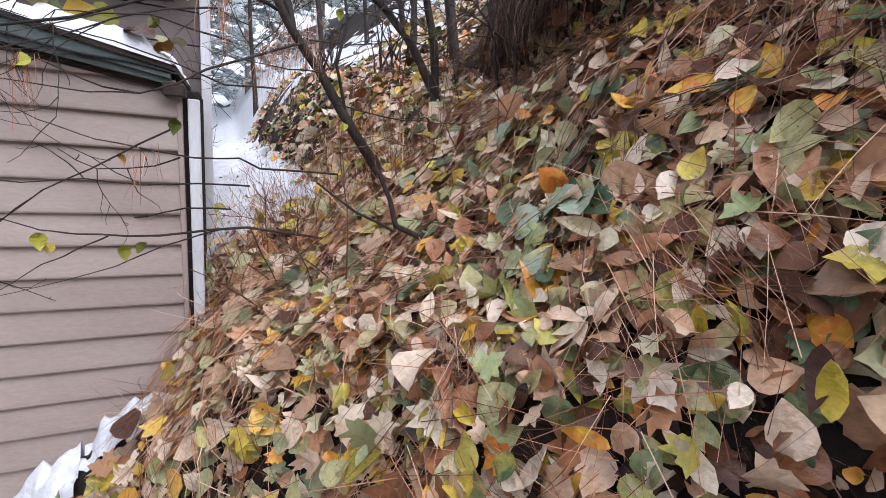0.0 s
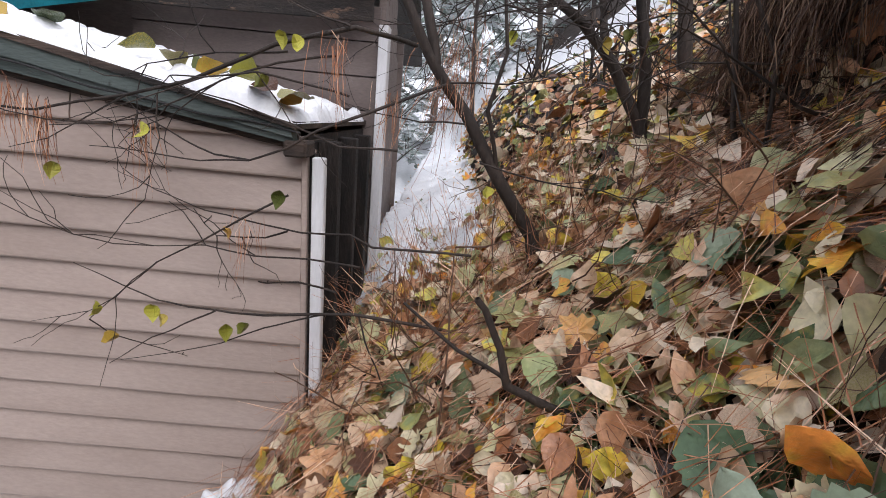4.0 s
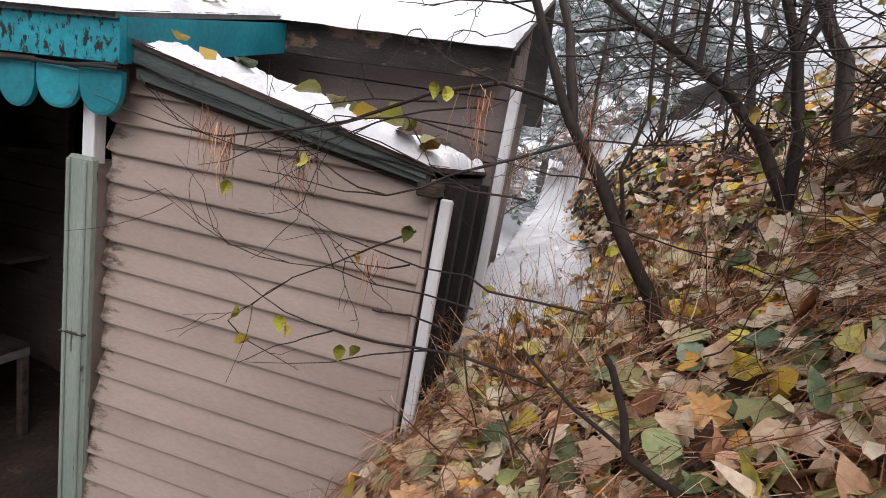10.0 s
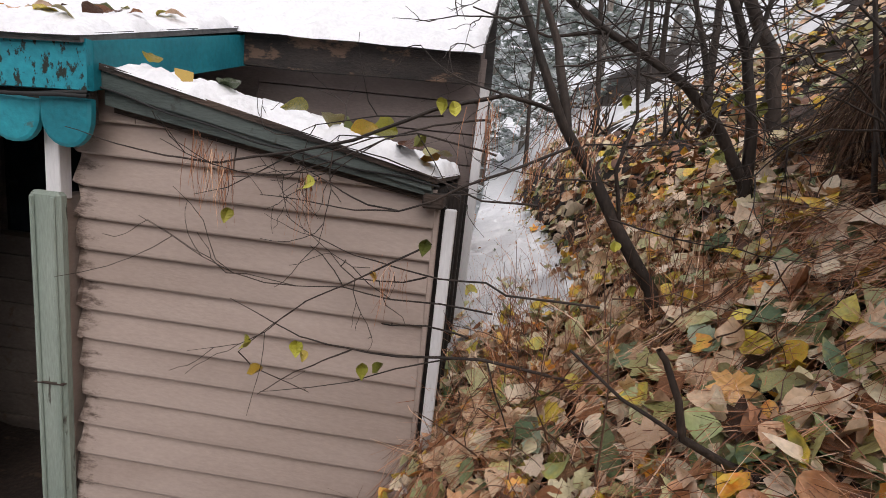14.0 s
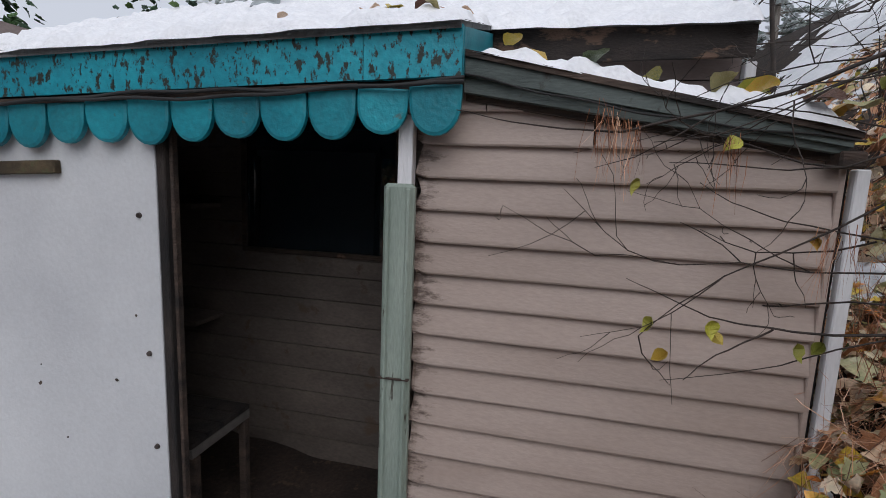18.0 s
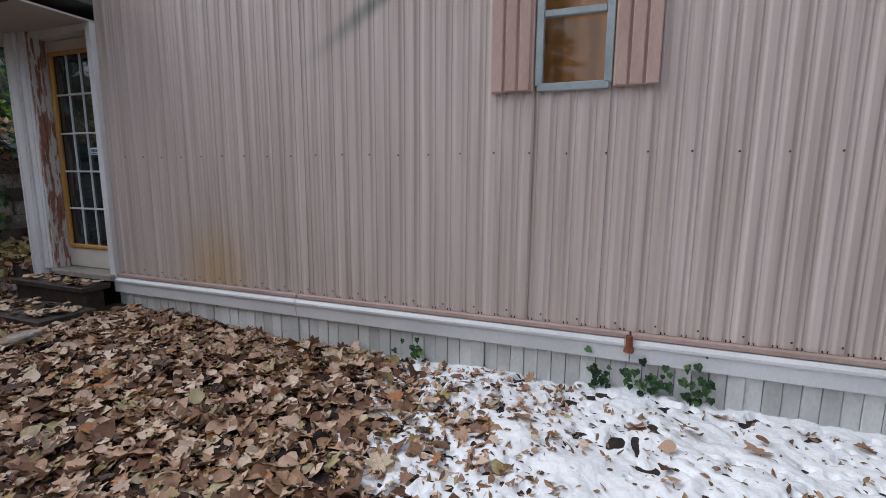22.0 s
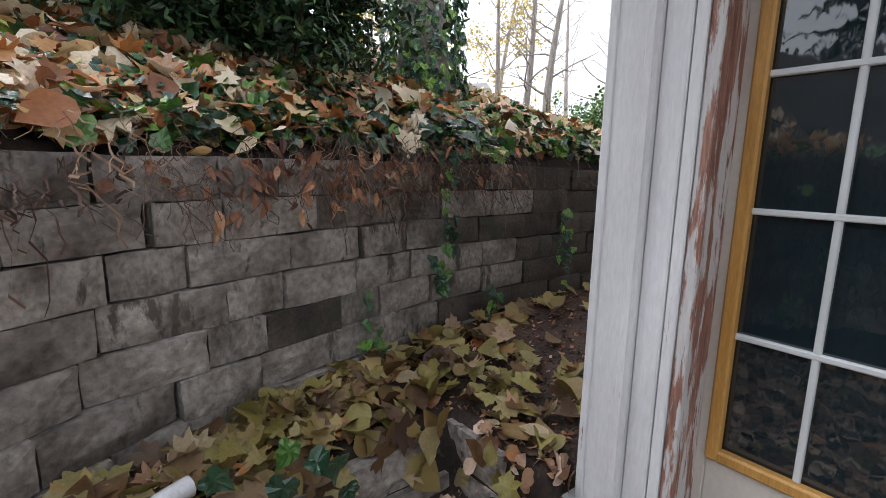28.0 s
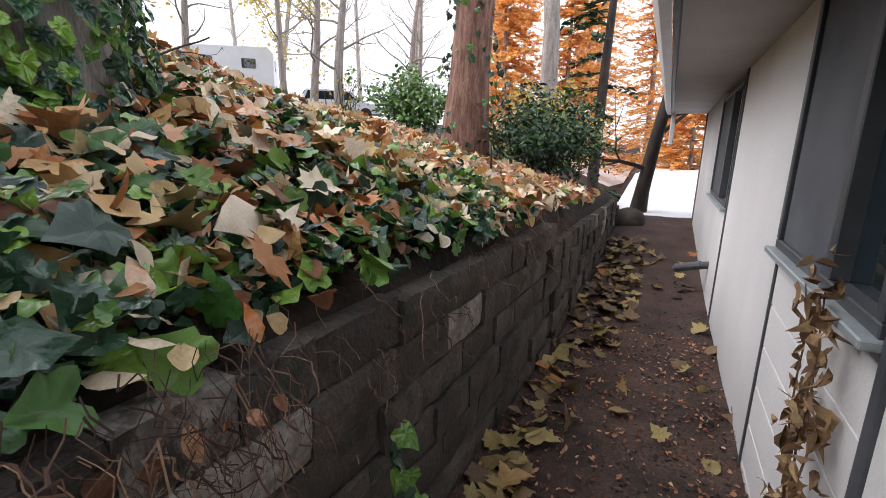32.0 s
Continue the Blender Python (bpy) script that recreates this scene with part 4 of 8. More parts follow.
for zz, r_ in ((1.37, 0.03), (1.50, 0.024)):
    kb = bmesh.new()
    bmesh.ops.create_cone(kb, segments=14, radius1=r_, radius2=r_ * 0.9, depth=0.03, cap_ends=True, matrix=Matrix.Translation((-5.575, -4.57, zz)) @ Matrix.Rotation(radians(90), 4, "Y"))
    if zz < 1.4:
        bmesh.ops.create_uvsphere(kb, u_segments=12, v_segments=8, radius=0.027, matrix=Matrix.Translation((-5.535, -4.57, zz)))
    part("door_knob", kb, M_metal, door, "dark metal knob", smooth=True)
st = part("sticker", box(-5.602, -5.600, -4.805, -4.675, 1.39, 1.45), M_label, door, "white and blue sticker")
for k in range(6):
    part("print_bar", box(-5.6, -5.5985, -4.792 + k * 0.0185, -4.778 + k * 0.0185, 1.413, 1.437), M_blueink, st)
part("print_bar", box(-5.6, -5.5985, -4.79, -4.69, 1.398, 1.406), M_blueink, st)

# ---- end wall, eaves, roof ----
END = pose(-5.5, -5.55, 0, 0, 0, 2.0)


def endpart(name, x0, x1, y0, y1, z0, z1, m, bev=0.003, label="", parent=None):
    return part(name, box(-x1, -x0, y0, y1, z0, z1, bev), m, parent or house, label, at=END)


endpart("end_wall_panel", 0.19, 1.49, 0.0, 0.12, 0.3, WT, M_endwall)
endpart("joint_strip", 1.49, 1.53, -0.012, 0.1, 0.3, WT, M_darkframe, label="dark joint strip")
for i in range(6):
    endpart("groove_board", 1.535, 2.56, 0.0, 0.05, 0.32 + i * 0.178, 0.32 + (i + 1) * 0.178 - 0.006, M_endwall, 0.002)
endpart("end_wall_backing", 1.535, 2.56, 0.052, 0.12, 0.3, 1.39, M_endwall)
endpart("end_wall_panel", 2.575, 4.5, 0.0, 0.12, 0.15, WT, M_endwall)
endpart("end_wall_panel", 6.1, 8.6, 0.0, 0.12, 0.05, WT, M_endwall)
endpart("end_wall_panel", 4.5, 6.1, 0.0, 0.12, 0.1, 1.36, M_endwall)
endpart("batten", 2.56, 2.575, -0.01, 0.0, 0.3, WT, M_darkframe)
endpart("batten", 4.48, 4.5, -0.012, 0.0, 0.2, WT, M_darkframe)


def end_window(x0, x1, z0, z1, mull):
    w = endpart("end_window", x0, x1, 0.03, 0.04, z0, z1, M_glassdark, 0, "dark framed sliding window")
    f = 0.035
    for a, b, c, d in ((x0 - f, x1 + f, z0 - f, z0), (x0 - f, x1 + f, z1, z1 + f), (x0 - f, x0, z0, z1), (x1, x1 + f, z0, z1), (mull - 0.025, mull + 0.025, z0, z1)):
        under(part("window_frame", box(-b, -a, -0.018, 0.06, c, d, 0.004), M_darkframe), w)
    under(part("insect_screen", box(-x1, -mull - 0.025, 0.0, 0.006, z0, z1), M_screen), w)
    under(part("window_sill", box(-x1 - 0.05, -x0 + 0.05, -0.05, 0.03, z0 - f - 0.025, z0 - f, 0.004), M_winframe), w)


end_window(1.58, 2.56, 1.475, 2.36, 1.93)
end_window(4.56, 6.0, 1.42, 2.3, 5.1)
endpart("end_door", 8.62, 9.0, 0.0, 0.1, 0.1, WT, M_rotwood, label="dark end post")
part("soffit", box(-9.1, 0.57, -0.47, 1.1, WT, WT + 0.015), M_soffit, house, at=END)
part("soffit_lip", box(-9.1, 0.55, -0.505, -0.475, WT - 0.03, WT + 0.13, 0.004), M_darkframe, house, at=END)
part("gutter", prism([(-0.51, WT - 0.02), (-0.56, WT - 0.02), (-0.6, WT + 0.06), (-0.6, WT + 0.1), (-0.585, WT + 0.1), (-0.555, WT), (-0.51, WT)], (-9.1, 0.6), "x"), M_gutter, house, "weathered white gutter", at=END)
part("eave_fascia", box(-4.95, -4.91, -6.06, -4.45, WT - 0.02, WT + 0.13, 0.004), M_rotwood, house)
roof_bm = prism([(-6.1, WT + 0.13), (-4.45, WT + 0.13), (-4.45, WT + 0.5), (-6.1, WT + 0.2)], (-15.2, -4.88), "x")
part("roof", roof_bm, M_roofing, house)
part("roof", prism([(-4.45, LT), (2.15, LT), (2.15, LT + 0.06), (-1.0, LT + 0.5), (-4.45, LT + 0.06)], (-15.4, -5.42), "x"), M_roofing, house)
dsp = part("downspout", box(-9.05, -8.98, -0.5, -0.43, 1.9, WT, 0.01), M_gutter, house, at=END)

# ---- steps at the door ----
for a, b, c, d, zt in ((-5.43, -5.2, -5.40, -4.46, 0.325), (-5.2, -4.8, -5.2, -4.3, 0.18)):
    s_ = thing("door_step", ((a + b) / 2, (c + d) / 2, 0), "dark wet wooden step strewn with leaves by the door", "step", "door steps")
    part("tread", box(a, b, c, d, zt - 0.045, zt, 0.006), M_slab, s_)
    part("riser", box(b - 0.05, b - 0.03, c + 0.01, d - 0.01, -0.05, zt - 0.046, 0.003), M_slab, s_)
    for yy in (c + 0.05, d - 0.1):
        part("support", box(a + 0.04, b - 0.052, yy, yy + 0.06, 0.0 - 0.05, zt - 0.046, 0.004), M_slab, s_)

# ---- the shed ----
shed = thing("garden_shed", (-2.8, 2.5, 0), "old crooked garden shed with snowy roof and teal scalloped trim", "shed")
FR = pose(-1.3, 1.815, 0, 0, 0, 2.86)


def top_line(x):
    return 1.968 - 0.213 * (x + 1.17)


def low_line(x):
    return 1.866 - 0.158 * (x + 1.17)


def wall_y(z):
    """The side wall stands upright above and bulges outward towards its foot."""
    return 1.888 - 0.085 * max(0.0, min(1.0, (0.85 - z) / 0.85))


PITCH = 0.11
lap_rng = random.Random(77)


def lap_board(x0, x1, z0, z1, name="siding_board", shift=0.0):
    """One clapboard with a thin rounded butt edge, its left end ragged with rot."""
    bm = bmesh.new()
    sec = [(0.0, z0 - 0.012), (-0.026, z0 - 0.012), (-0.029, z0 - 0.006), (-0.028, z0 + 0.004), (-0.018, z0 + 0.05), (-0.004, z1), (0.0, z1)]
    cols = []
    ragged = x0 < -1.3
    xs_ = [x0, x0 + 0.012, x0 + 0.03] if ragged else [x0]
    xs_ += [x0 + (x1 - x0) * f for f in (0.33, 0.66)] + [x1]
    for c, xx in enumerate(xs_):
        col = []
        for q, (dy, z) in enumerate(sec):
            e = lap_rng.uniform(-0.012, 0.014) if ragged and c == 0 else 0.0
            lift = lap_rng.uniform(0.0, 0.009) if ragged and c < 2 and q in (0, 1, 2) else 0.0
            col.append(bm.verts.new((xx + e, wall_y(z) + dy + shift + 0.0018 * math.sin(z0 * 40 + 2.1 * c), z + lift)))
        cols.append(col)
    m_ = len(sec)
    bm.faces.new(cols[0])
    bm.faces.new(cols[-1][::-1])
    for a, b in zip(cols[:-1], cols[1:]):
        for i in range(m_):
            k2 = (i + 1) % m_
            bm.faces.new((a[k2], a[i], b[i], b[k2]))
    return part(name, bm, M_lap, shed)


for k in range(19):
    z0 = 1.61 + 2 * PITCH - k * PITCH
    if z0 < -0.19:
        break
    x1 = min(-0.115, -1.17 + (1.866 + 0.1 - z0 - PITCH) / 0.158)
    if k == 0:
        for a, b in ((-1.345, -1.125), (-1.12, -0.80)):
            lap_board(a, min(b, x1), z0, z0 + PITCH)
    elif k == 1:
        lap_board(-1.345, -0.785, z0, z0 + PITCH)
        lap_board(-0.777, x1, z0, z0 + PITCH, shift=-0.004)
    else:
        lap_board(-1.345, x1, z0, z0 + PITCH)
part("side_wall_backing", prism([(-1.33, -0.3), (-0.12, -0.3), (-0.12, 1.66), (-1.33, 1.88)], (1.9, 1.95), "y"), M_rotwood, shed)
part("corner_trim", box(-0.116, -0.098, 1.862, 1.96, 0.6, 1.68, 0.003), M_lap, shed)
part("corner_strip", box(-0.082, -0.045, 1.85, 1.885, 0.77, 1.665, 0.004), M_whitetrim, shed, "white corner strip")
# narrow strip painted near black for the dark gap beside the corner
part("corner_gap", box(-0.098, -0.082, 1.885, 1.93, 0.6, 1.67), M_nearblack, shed)
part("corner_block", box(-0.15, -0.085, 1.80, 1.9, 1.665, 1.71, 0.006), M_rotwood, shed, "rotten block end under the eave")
# rotted studs and a sheet, blackened to stand in for the unlit void
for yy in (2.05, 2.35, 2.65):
    part("stud", box(-0.12, -0.05, yy, yy + 0.06, 0.5, 1.7, 0.004), M_nearblack, shed)
part("side_sheet", box(-0.15, -0.122, 1.95, 2.9, 0.5, 1.72), M_nearblack, shed)
# sloping eave board, its roof sheet and the snow on it
part("rake_board", prism([(-1.19, low_line(-1.19)), (-0.125, low_line(-0.125)), (-0.125, top_line(-0.125)), (-1.19, top_line(-1.19))], (1.815, 1.85), "y"), M_rake, shed, "dark green sloping eave board")
part("rake_batten", prism([(-1.19, low_line(-1.19) + 0.045), (-0.125, low_line(-0.125) + 0.018), (-0.125, top_line(-0.125) + 0.006), (-1.19, top_line(-1.19) + 0.006)], (1.80, 1.814), "y"), M_rake, shed)
part("rake_backing", prism([(-1.19, low_line(-1.19) - 0.02), (-0.13, low_line(-0.13) - 0.02), (-0.13, top_line(-0.13) - 0.01), (-1.19, top_line(-1.19) - 0.01)], (1.852, 1.9), "y"), M_rotwood, shed)
part("lean_roof", prism([(-1.19, top_line(-1.19)), (-0.11, top_line(-0.11)), (-0.11, top_line(-0.11) + 0.02), (-1.19, top_line(-1.19) + 0.02)], (1.79, 2.9), "y"), M_rotwood, shed)
# front: scalloped teal fascia
SAG = 0.045


def fz(x):
    return SAG * x


def front_prism(x0, x1, z0, z1, y0, y1):
    return prism([(x0, z0 + fz(x0)), (x1, z0 + fz(x1)), (x1, z1 + fz(x1)), (x0, z1 + fz(x0))], (y0, y1), "y")


cuts = [0.11, -0.20, -1.1, -2.05, -3.08]
for a, b in zip(cuts[1:], cuts[:-1]):
    part("fascia_board", front_prism(a + 0.002, b, 1.898, 2.045, -0.075, -0.05), M_teal, shed, at=FR)
part("fascia_backing", front_prism(-3.05, 0.1, 1.80, 2.03, -0.045, -0.02), M_rotwood, shed, at=FR)
# dark strip drawn in place of the black gap between fascia and scallops
part("drip_strip", front_prism(-3.08, -0.22, 1.872, 1.892, -0.07, -0.046), M_rotwood, shed, at=FR)
sc_bm = bmesh.new()
ring = [(0.082 * math.cos(a), 0.012 - 0.115 * max(0, math.sin(a)) ** 0.8) for a in np.linspace(0, math.pi, 13)]
outer = [(0.082, 0.05)] + ring + [(-0.082, 0.05)]
fr_ = [sc_bm.verts.new((x, -0.008, z)) for x, z in outer]
bk_ = [sc_bm.verts.new((x, 0.010, z)) for x, z in outer]
in_ = [sc_bm.verts.new((0.88 * x, -0.0125, 0.88 * z - 0.002)) for x, z in outer]
for i in range(len(outer)):
    j = (i + 1) % len(outer)
    sc_bm.faces.new((fr_[i], fr_[j], in_[j], in_[i]))
    sc_bm.faces.new((fr_[j], fr_[i], bk_[i], bk_[j]))
sc_bm.faces.new(in_)
sc_bm.faces.new(bk_)
scallop_me = bpy.data.meshes.new("scallop")
bmesh.ops.recalc_face_normals(sc_bm, faces=sc_bm.faces)
sc_bm.to_mesh(scallop_me)
sc_bm.free()
x_ = 0.03
k = 0
while x_ > -3.02:
    obj("scallop", scallop_me, M_tealclean, shed, at=FR @ pose(x_, -0.055, 1.828 + fz(x_), 2 * math.sin(k * 3.1), 2.5 * math.sin(k * 1.7), 3 * math.sin(k * 2.1)) @ Matrix.Diagonal((1, 1, 1 + 0.08 * math.sin(k * 4.4), 1)))
    x_ -= 0.1685
    k += 1
part("fascia_end", prism([(-0.05, 2.05), (-0.05, 1.905), (1.0, 2.2), (1.0, 2.345)], (0.085, 0.112), "x"), M_tealclean, shed, "clean teal side fascia", at=FR)
cab = []
for k in range(2):
    t_ = np.linspace(-3.0, 0.12, 40)
    pts_ = np.stack([t_, -0.082 - 0.004 * k + 0 * t_, 1.883 + fz(t_) - 0.012 * k + 0.008 * np.sin(t_ * 5 + k * 2) + 0.004 * np.sin(t_ * 17)], -1)
    obj("cable", fast_mesh("cable", *tube_arrays(pts_, np.full(40, 0.0065), 6), True), M_rubber, shed, "thin black cable", at=FR)
t_ = np.linspace(-1.19, -0.1, 24)
obj("cable", fast_mesh("cable", *tube_arrays(np.stack([t_, 1.795 + 0 * t_, low_line(t_) + 0.05 - 0.03 * np.sin((t_ + 1.19) * 2.6) + 0.004 * np.sin(t_ * 21)], -1), np.full(24, 0.0035), 6), True), M_rubber, shed, "thin black cable")
# front roof sheet rising to the back, then the rear building
fr_bm = bmesh.new()
ends = [[fr_bm.verts.new((xx, yy, zz + fz(xx))) for yy, zz in ((-0.09, 2.03), (1.05, 2.372), (1.05, 2.397), (-0.09, 2.055))] for xx in (-3.1, 0.105)]
fr_bm.faces.new(ends[0])
fr_bm.faces.new(ends[1][::-1])
for i in range(4):
    fr_bm.faces.new((ends[0][i], ends[0][(i + 1) % 4], ends[1][(i + 1) % 4], ends[1][i]))
part("front_roof", fr_bm, M_roofing, shed, at=FR)
part("rear_fascia", prism([(-1.25, 2.18), (-0.9, 2.175), (-0.5, 2.185), (-0.07, 2.19), (-0.07, 2.325), (-1.25, 2.335)], (2.72, 2.75), "y"), M_burnt, shed, "charred rotten rear fascia")
part("rear_roof", prism([(2.73, 2.325), (4.6, 3.19), (6.3, 2.35), (6.3, 2.38), (4.6, 3.22), (2.73, 2.355)], (-4.5, -0.06), "x"), M_roofing, shed)
for i in range(9):
    part("rear_board", box(-1.25, -0.062, 2.9, 2.93, 0.85 + i * 0.16, 0.85 + (i + 1) * 0.16 - 0.006, 0.002), M_brownwall, shed)
part("rear_wall_backing", box(-4.5, -0.09, 2.935, 2.99, -0.2, 2.27), M_brownwall, shed)
part("rear_corner_trim", box(-0.06, -0.012, 2.85, 2.94, 0.55, 2.2, 0.004), M_whitetrim, shed, "flaking white corner board")
for i in range(8):
    y0_ = 2.96 + i * 0.33
    part("rear_side_board", box(-0.02, 0.015, 0.0, 0.322, 0.4, 2.36 + 0.14 * min(i, 6 - i) if i < 6 else 2.3, 0.003), M_brownwall, shed, at=pose(-0.06 - 0.085 * (y0_ - 2.96), y0_, 0, 0, 0, 4.9))
part("rear_wall_far", box(-4.5, -0.22, 5.6, 5.66, 0.0, 2.5), M_brownwall, shed)
part("rear_wall_west", box(-4.5, -4.42, 1.9, 5.6, -0.1, 2.5), M_brownwall, shed)
# green post, doorway, panels
POST = FR @ pose(0.004, 0.018, 0)
part("green_post", box(-0.145, -0.04, -0.045, 0.0, -0.35, 1.575, 0.012), M_green, shed, "chipped sage green board post", at=POST)
for dx in (-0.128, -0.058):
    part("post_ridge", box(dx - 0.008, dx + 0.008, -0.053, -0.044, -0.35, 1.56, 0.004), M_green, shed, at=POST)
part("post_joint", box(-0.1465, -0.0385, -0.0545, -0.04, 0.903, 0.908), M_rotwood, shed, "dark joint line across the post", at=POST)
part("upper_post", box(-0.105, -0.055, -0.02, 0.03, 1.55, 1.9, 0.003), M_whitetrim, shed, "grubby white upper post", at=POST)
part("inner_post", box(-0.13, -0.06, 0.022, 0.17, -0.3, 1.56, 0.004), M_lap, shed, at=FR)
part("jamb", box(-0.997, -0.96, -0.02, 0.03, -0.2, 1.85, 0.004), M_nearblack, shed, "black doorway jamb", at=FR)
part("jamb_edge", box(-0.96, -0.945, 0.0, 0.03, -0.2, 1.85, 0.003), M_rotwood, shed, at=FR)
part("white_panel", box(-2.125, -1.0, -0.02, 0.0, -0.06, 1.80, 0.003), M_whitepanel, shed, "white painted panel with chipped lower edge", at=FR)
part("panel_batten", box(-2.03, -1.4, -0.05, -0.02, 1.545, 1.595, 0.004), M_mossbeam, shed, "mossy wooden batten", at=FR @ pose(-1.7, 0, 1.57, 0, -3, 0) @ pose(1.7, 0, -1.57))
part("hanger_strap", box(-1.86, -1.845, -0.06, -0.052, 1.57, 1.82), M_rubber, shed, at=FR)
for xx, zz in ((-1.075, 1.42), (-1.06, 0.89), (-1.045, 0.51), (-2.105, 1.38), (-2.1, 0.898), (-2.1, 0.51)):
    kb = bmesh.new()
    bmesh.ops.create_cone(kb, segments=10, radius1=0.011, radius2=0.009, depth=0.008, cap_ends=True, matrix=Matrix.Translation((xx, -0.024, zz)) @ Matrix.Rotation(radians(90), 4, "X"))
    part("nail", kb, M_metal, shed, at=FR)
part("post", box(-2.18, -2.13, -0.03, 0.02, -0.1, 1.75, 0.004), M_rawwood, shed, "weathered bare post", at=FR @ pose(-2.13, 0, 0, 0, 1.5, 0) @ pose(2.13, 0, 0))
part("patterned_panel", box(-3.03, -2.165, -0.01, 0.0, 0.0, 1.75), M_patterned, shed, "torn grey-blue patterned sheet panel", at=FR)
part("panel_edge", box(-3.05, -3.03, -0.015, 0.01, 0.0, 1.75, 0.003), M_rawwood, shed, at=FR)


def torn(points, material=M_torn, depth=(-0.016, -0.011), label="torn yellow fibreboard patch"):
    part("torn_patch", prism(points, depth, "y"), material, shed, label, at=FR)


def ragged(x0, x1, low, high, step=0.022, rough=0.012, seed=5):
    """Outline of a torn strip between two lines, with an uneven edge on both sides."""
    r = random.Random(seed)
    xs = np.arange(x0, x1 + step / 2, step)
    up = [(x, high(x) + r.uniform(-rough, rough)) for x in xs]
    down = [(x, low(x) + r.uniform(-rough, rough)) for x in xs]
    return up + down[::-1]


torn(ragged(-2.985, -2.19, lambda x: 0.755 - 0.065 * sm(-2.85, -2.3, x), lambda x: 0.79, seed=1), M_mossbeam, (-0.013, -0.0105), "dark mossy slit in the torn sheet")
torn(ragged(-2.93, -2.42, lambda x: 0.72 - 0.03 * math.sin(x * 21), lambda x: 0.768 - 0.05 * sm(-2.7, -2.42, x), rough=0.01, seed=2))
torn(ragged(-2.98, -2.35, lambda x: 0.64, lambda x: 0.662 + 0.018 * math.sin(x * 17), rough=0.008, seed=3))
torn([(-2.36, 0.64), (-2.29, 0.69), (-2.2, 0.735), (-2.194, 0.6), (-2.24, 0.603), (-2.3, 0.625)], M_torn, (-0.024, -0.011), "curled corner of yellow fibreboard")
torn(ragged(-3.02, -2.78, lambda x: -0.02, lambda x: 0.13 - 0.1 * sm(-2.95, -2.78, x), rough=0.02, seed=4))
torn([(-2.79, 0.0), (-2.76, 0.09), (-2.725, 0.14), (-2.705, 0.265), (-2.69, 0.25), (-2.68, 0.15), (-2.62, 0.12), (-2.57, 0.1), (-2.6, 0.03), (-2.68, 0.05), (-2.7, -0.01)], M_torn, (-0.026, -0.011))
torn(ragged(-2.57, -2.19, lambda x: -0.06, lambda x: 0.105 - 0.09 * sm(-2.5, -2.2, x) + 0.02 * math.sin(x * 40), rough=0.014, seed=6))
torn(ragged(-2.735, -2.655, lambda x: -0.06, lambda x: 0.06, rough=0.012, seed=7), M_rotwood, (-0.0135, -0.0105), "dark rotten hole in the sheet's foot")
# hairline cracks and chips in the white panel's paint
rng = random.Random(8)
for x0, z0, x1, z1 in ((-1.934, 1.25, -1.962, 0.85), (-1.962, 0.85, -1.949, 0.448), (-2.06, 1.0, -1.99, 1.01), (-1.96, 0.86, -1.86, 0.885), (-2.07, 0.53, -2.02, 0.485)):
    dx, dz = x1 - x0, z1 - z0
    w = 0.0004 / math.hypot(dx, dz)
    part("crack", prism([(x0 - dz * w, z0 + dx * w), (x1 - dz * w, z1 + dx * w), (x1 + dz * w, z1 - dx * w), (x0 + dz * w, z0 - dx * w)], (-0.0215, -0.0195), "y"), M_rotwood, shed, at=FR)
for k in range(14):
    x0, z0, e = rng.uniform(-2.1, -1.05), rng.uniform(0.0, 1.0) ** 1.4 * 1.3, rng.uniform(0.003, 0.009)
    part("paint_chip", prism([(x0 + e * math.cos(a) * rng.uniform(0.4, 1.3), z0 + e * math.sin(a) * rng.uniform(0.4, 1.6)) for a in np.linspace(0, 5.2, 6)], (-0.0215, -0.0195), "y"), M_rotwood, shed, at=FR)
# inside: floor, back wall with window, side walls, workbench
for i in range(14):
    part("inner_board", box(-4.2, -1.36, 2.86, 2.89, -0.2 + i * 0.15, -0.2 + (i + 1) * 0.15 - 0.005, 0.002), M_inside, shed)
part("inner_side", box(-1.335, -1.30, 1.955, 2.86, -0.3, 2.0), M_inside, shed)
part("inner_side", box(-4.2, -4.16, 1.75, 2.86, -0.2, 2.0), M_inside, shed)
part("shed_floor", box(-4.2, -1.34, 1.83, 2.86, -0.22, -0.2), M_soil, shed)
iw = part("inner_window", box(-2.71, -1.76, 2.845, 2.852, 1.15, 1.9), M_glassdark, shed, "dark inner window")
for a, b, c, d in ((-2.74, -1.73, 1.12, 1.15), (-2.74, -2.71, 1.15, 1.9), (-1.76, -1.73, 1.15, 1.9)):
    part("window_frame", box(a, b, 2.825, 2.86, c, d, 0.003), M_rotwood, iw)
for zz in (0.68, 1.38):
    part("wall_shelf", box(-4.0, -2.9, 2.6, 2.85, zz, zz + 0.03, 0.003), M_inside, shed)
bench = thing("old_bench", (-2.68, 2.14, -0.2), "dusty grey wooden bench in the dark shed", "bench")
for k in range(4):
    part("seat_board", box(-3.0, -2.36, 1.935 + k * 0.103, 2.035 + k * 0.103, 0.375, 0.4, 0.003), M_nearblack, bench)
part("seat_rail", box(-2.385, -2.362, 1.94, 2.345, 0.325, 0.373, 0.003), M_benchtop, bench)
part("seat_rail", box(-2.99, -2.967, 1.94, 2.345, 0.325, 0.373, 0.003), M_rotwood, bench)
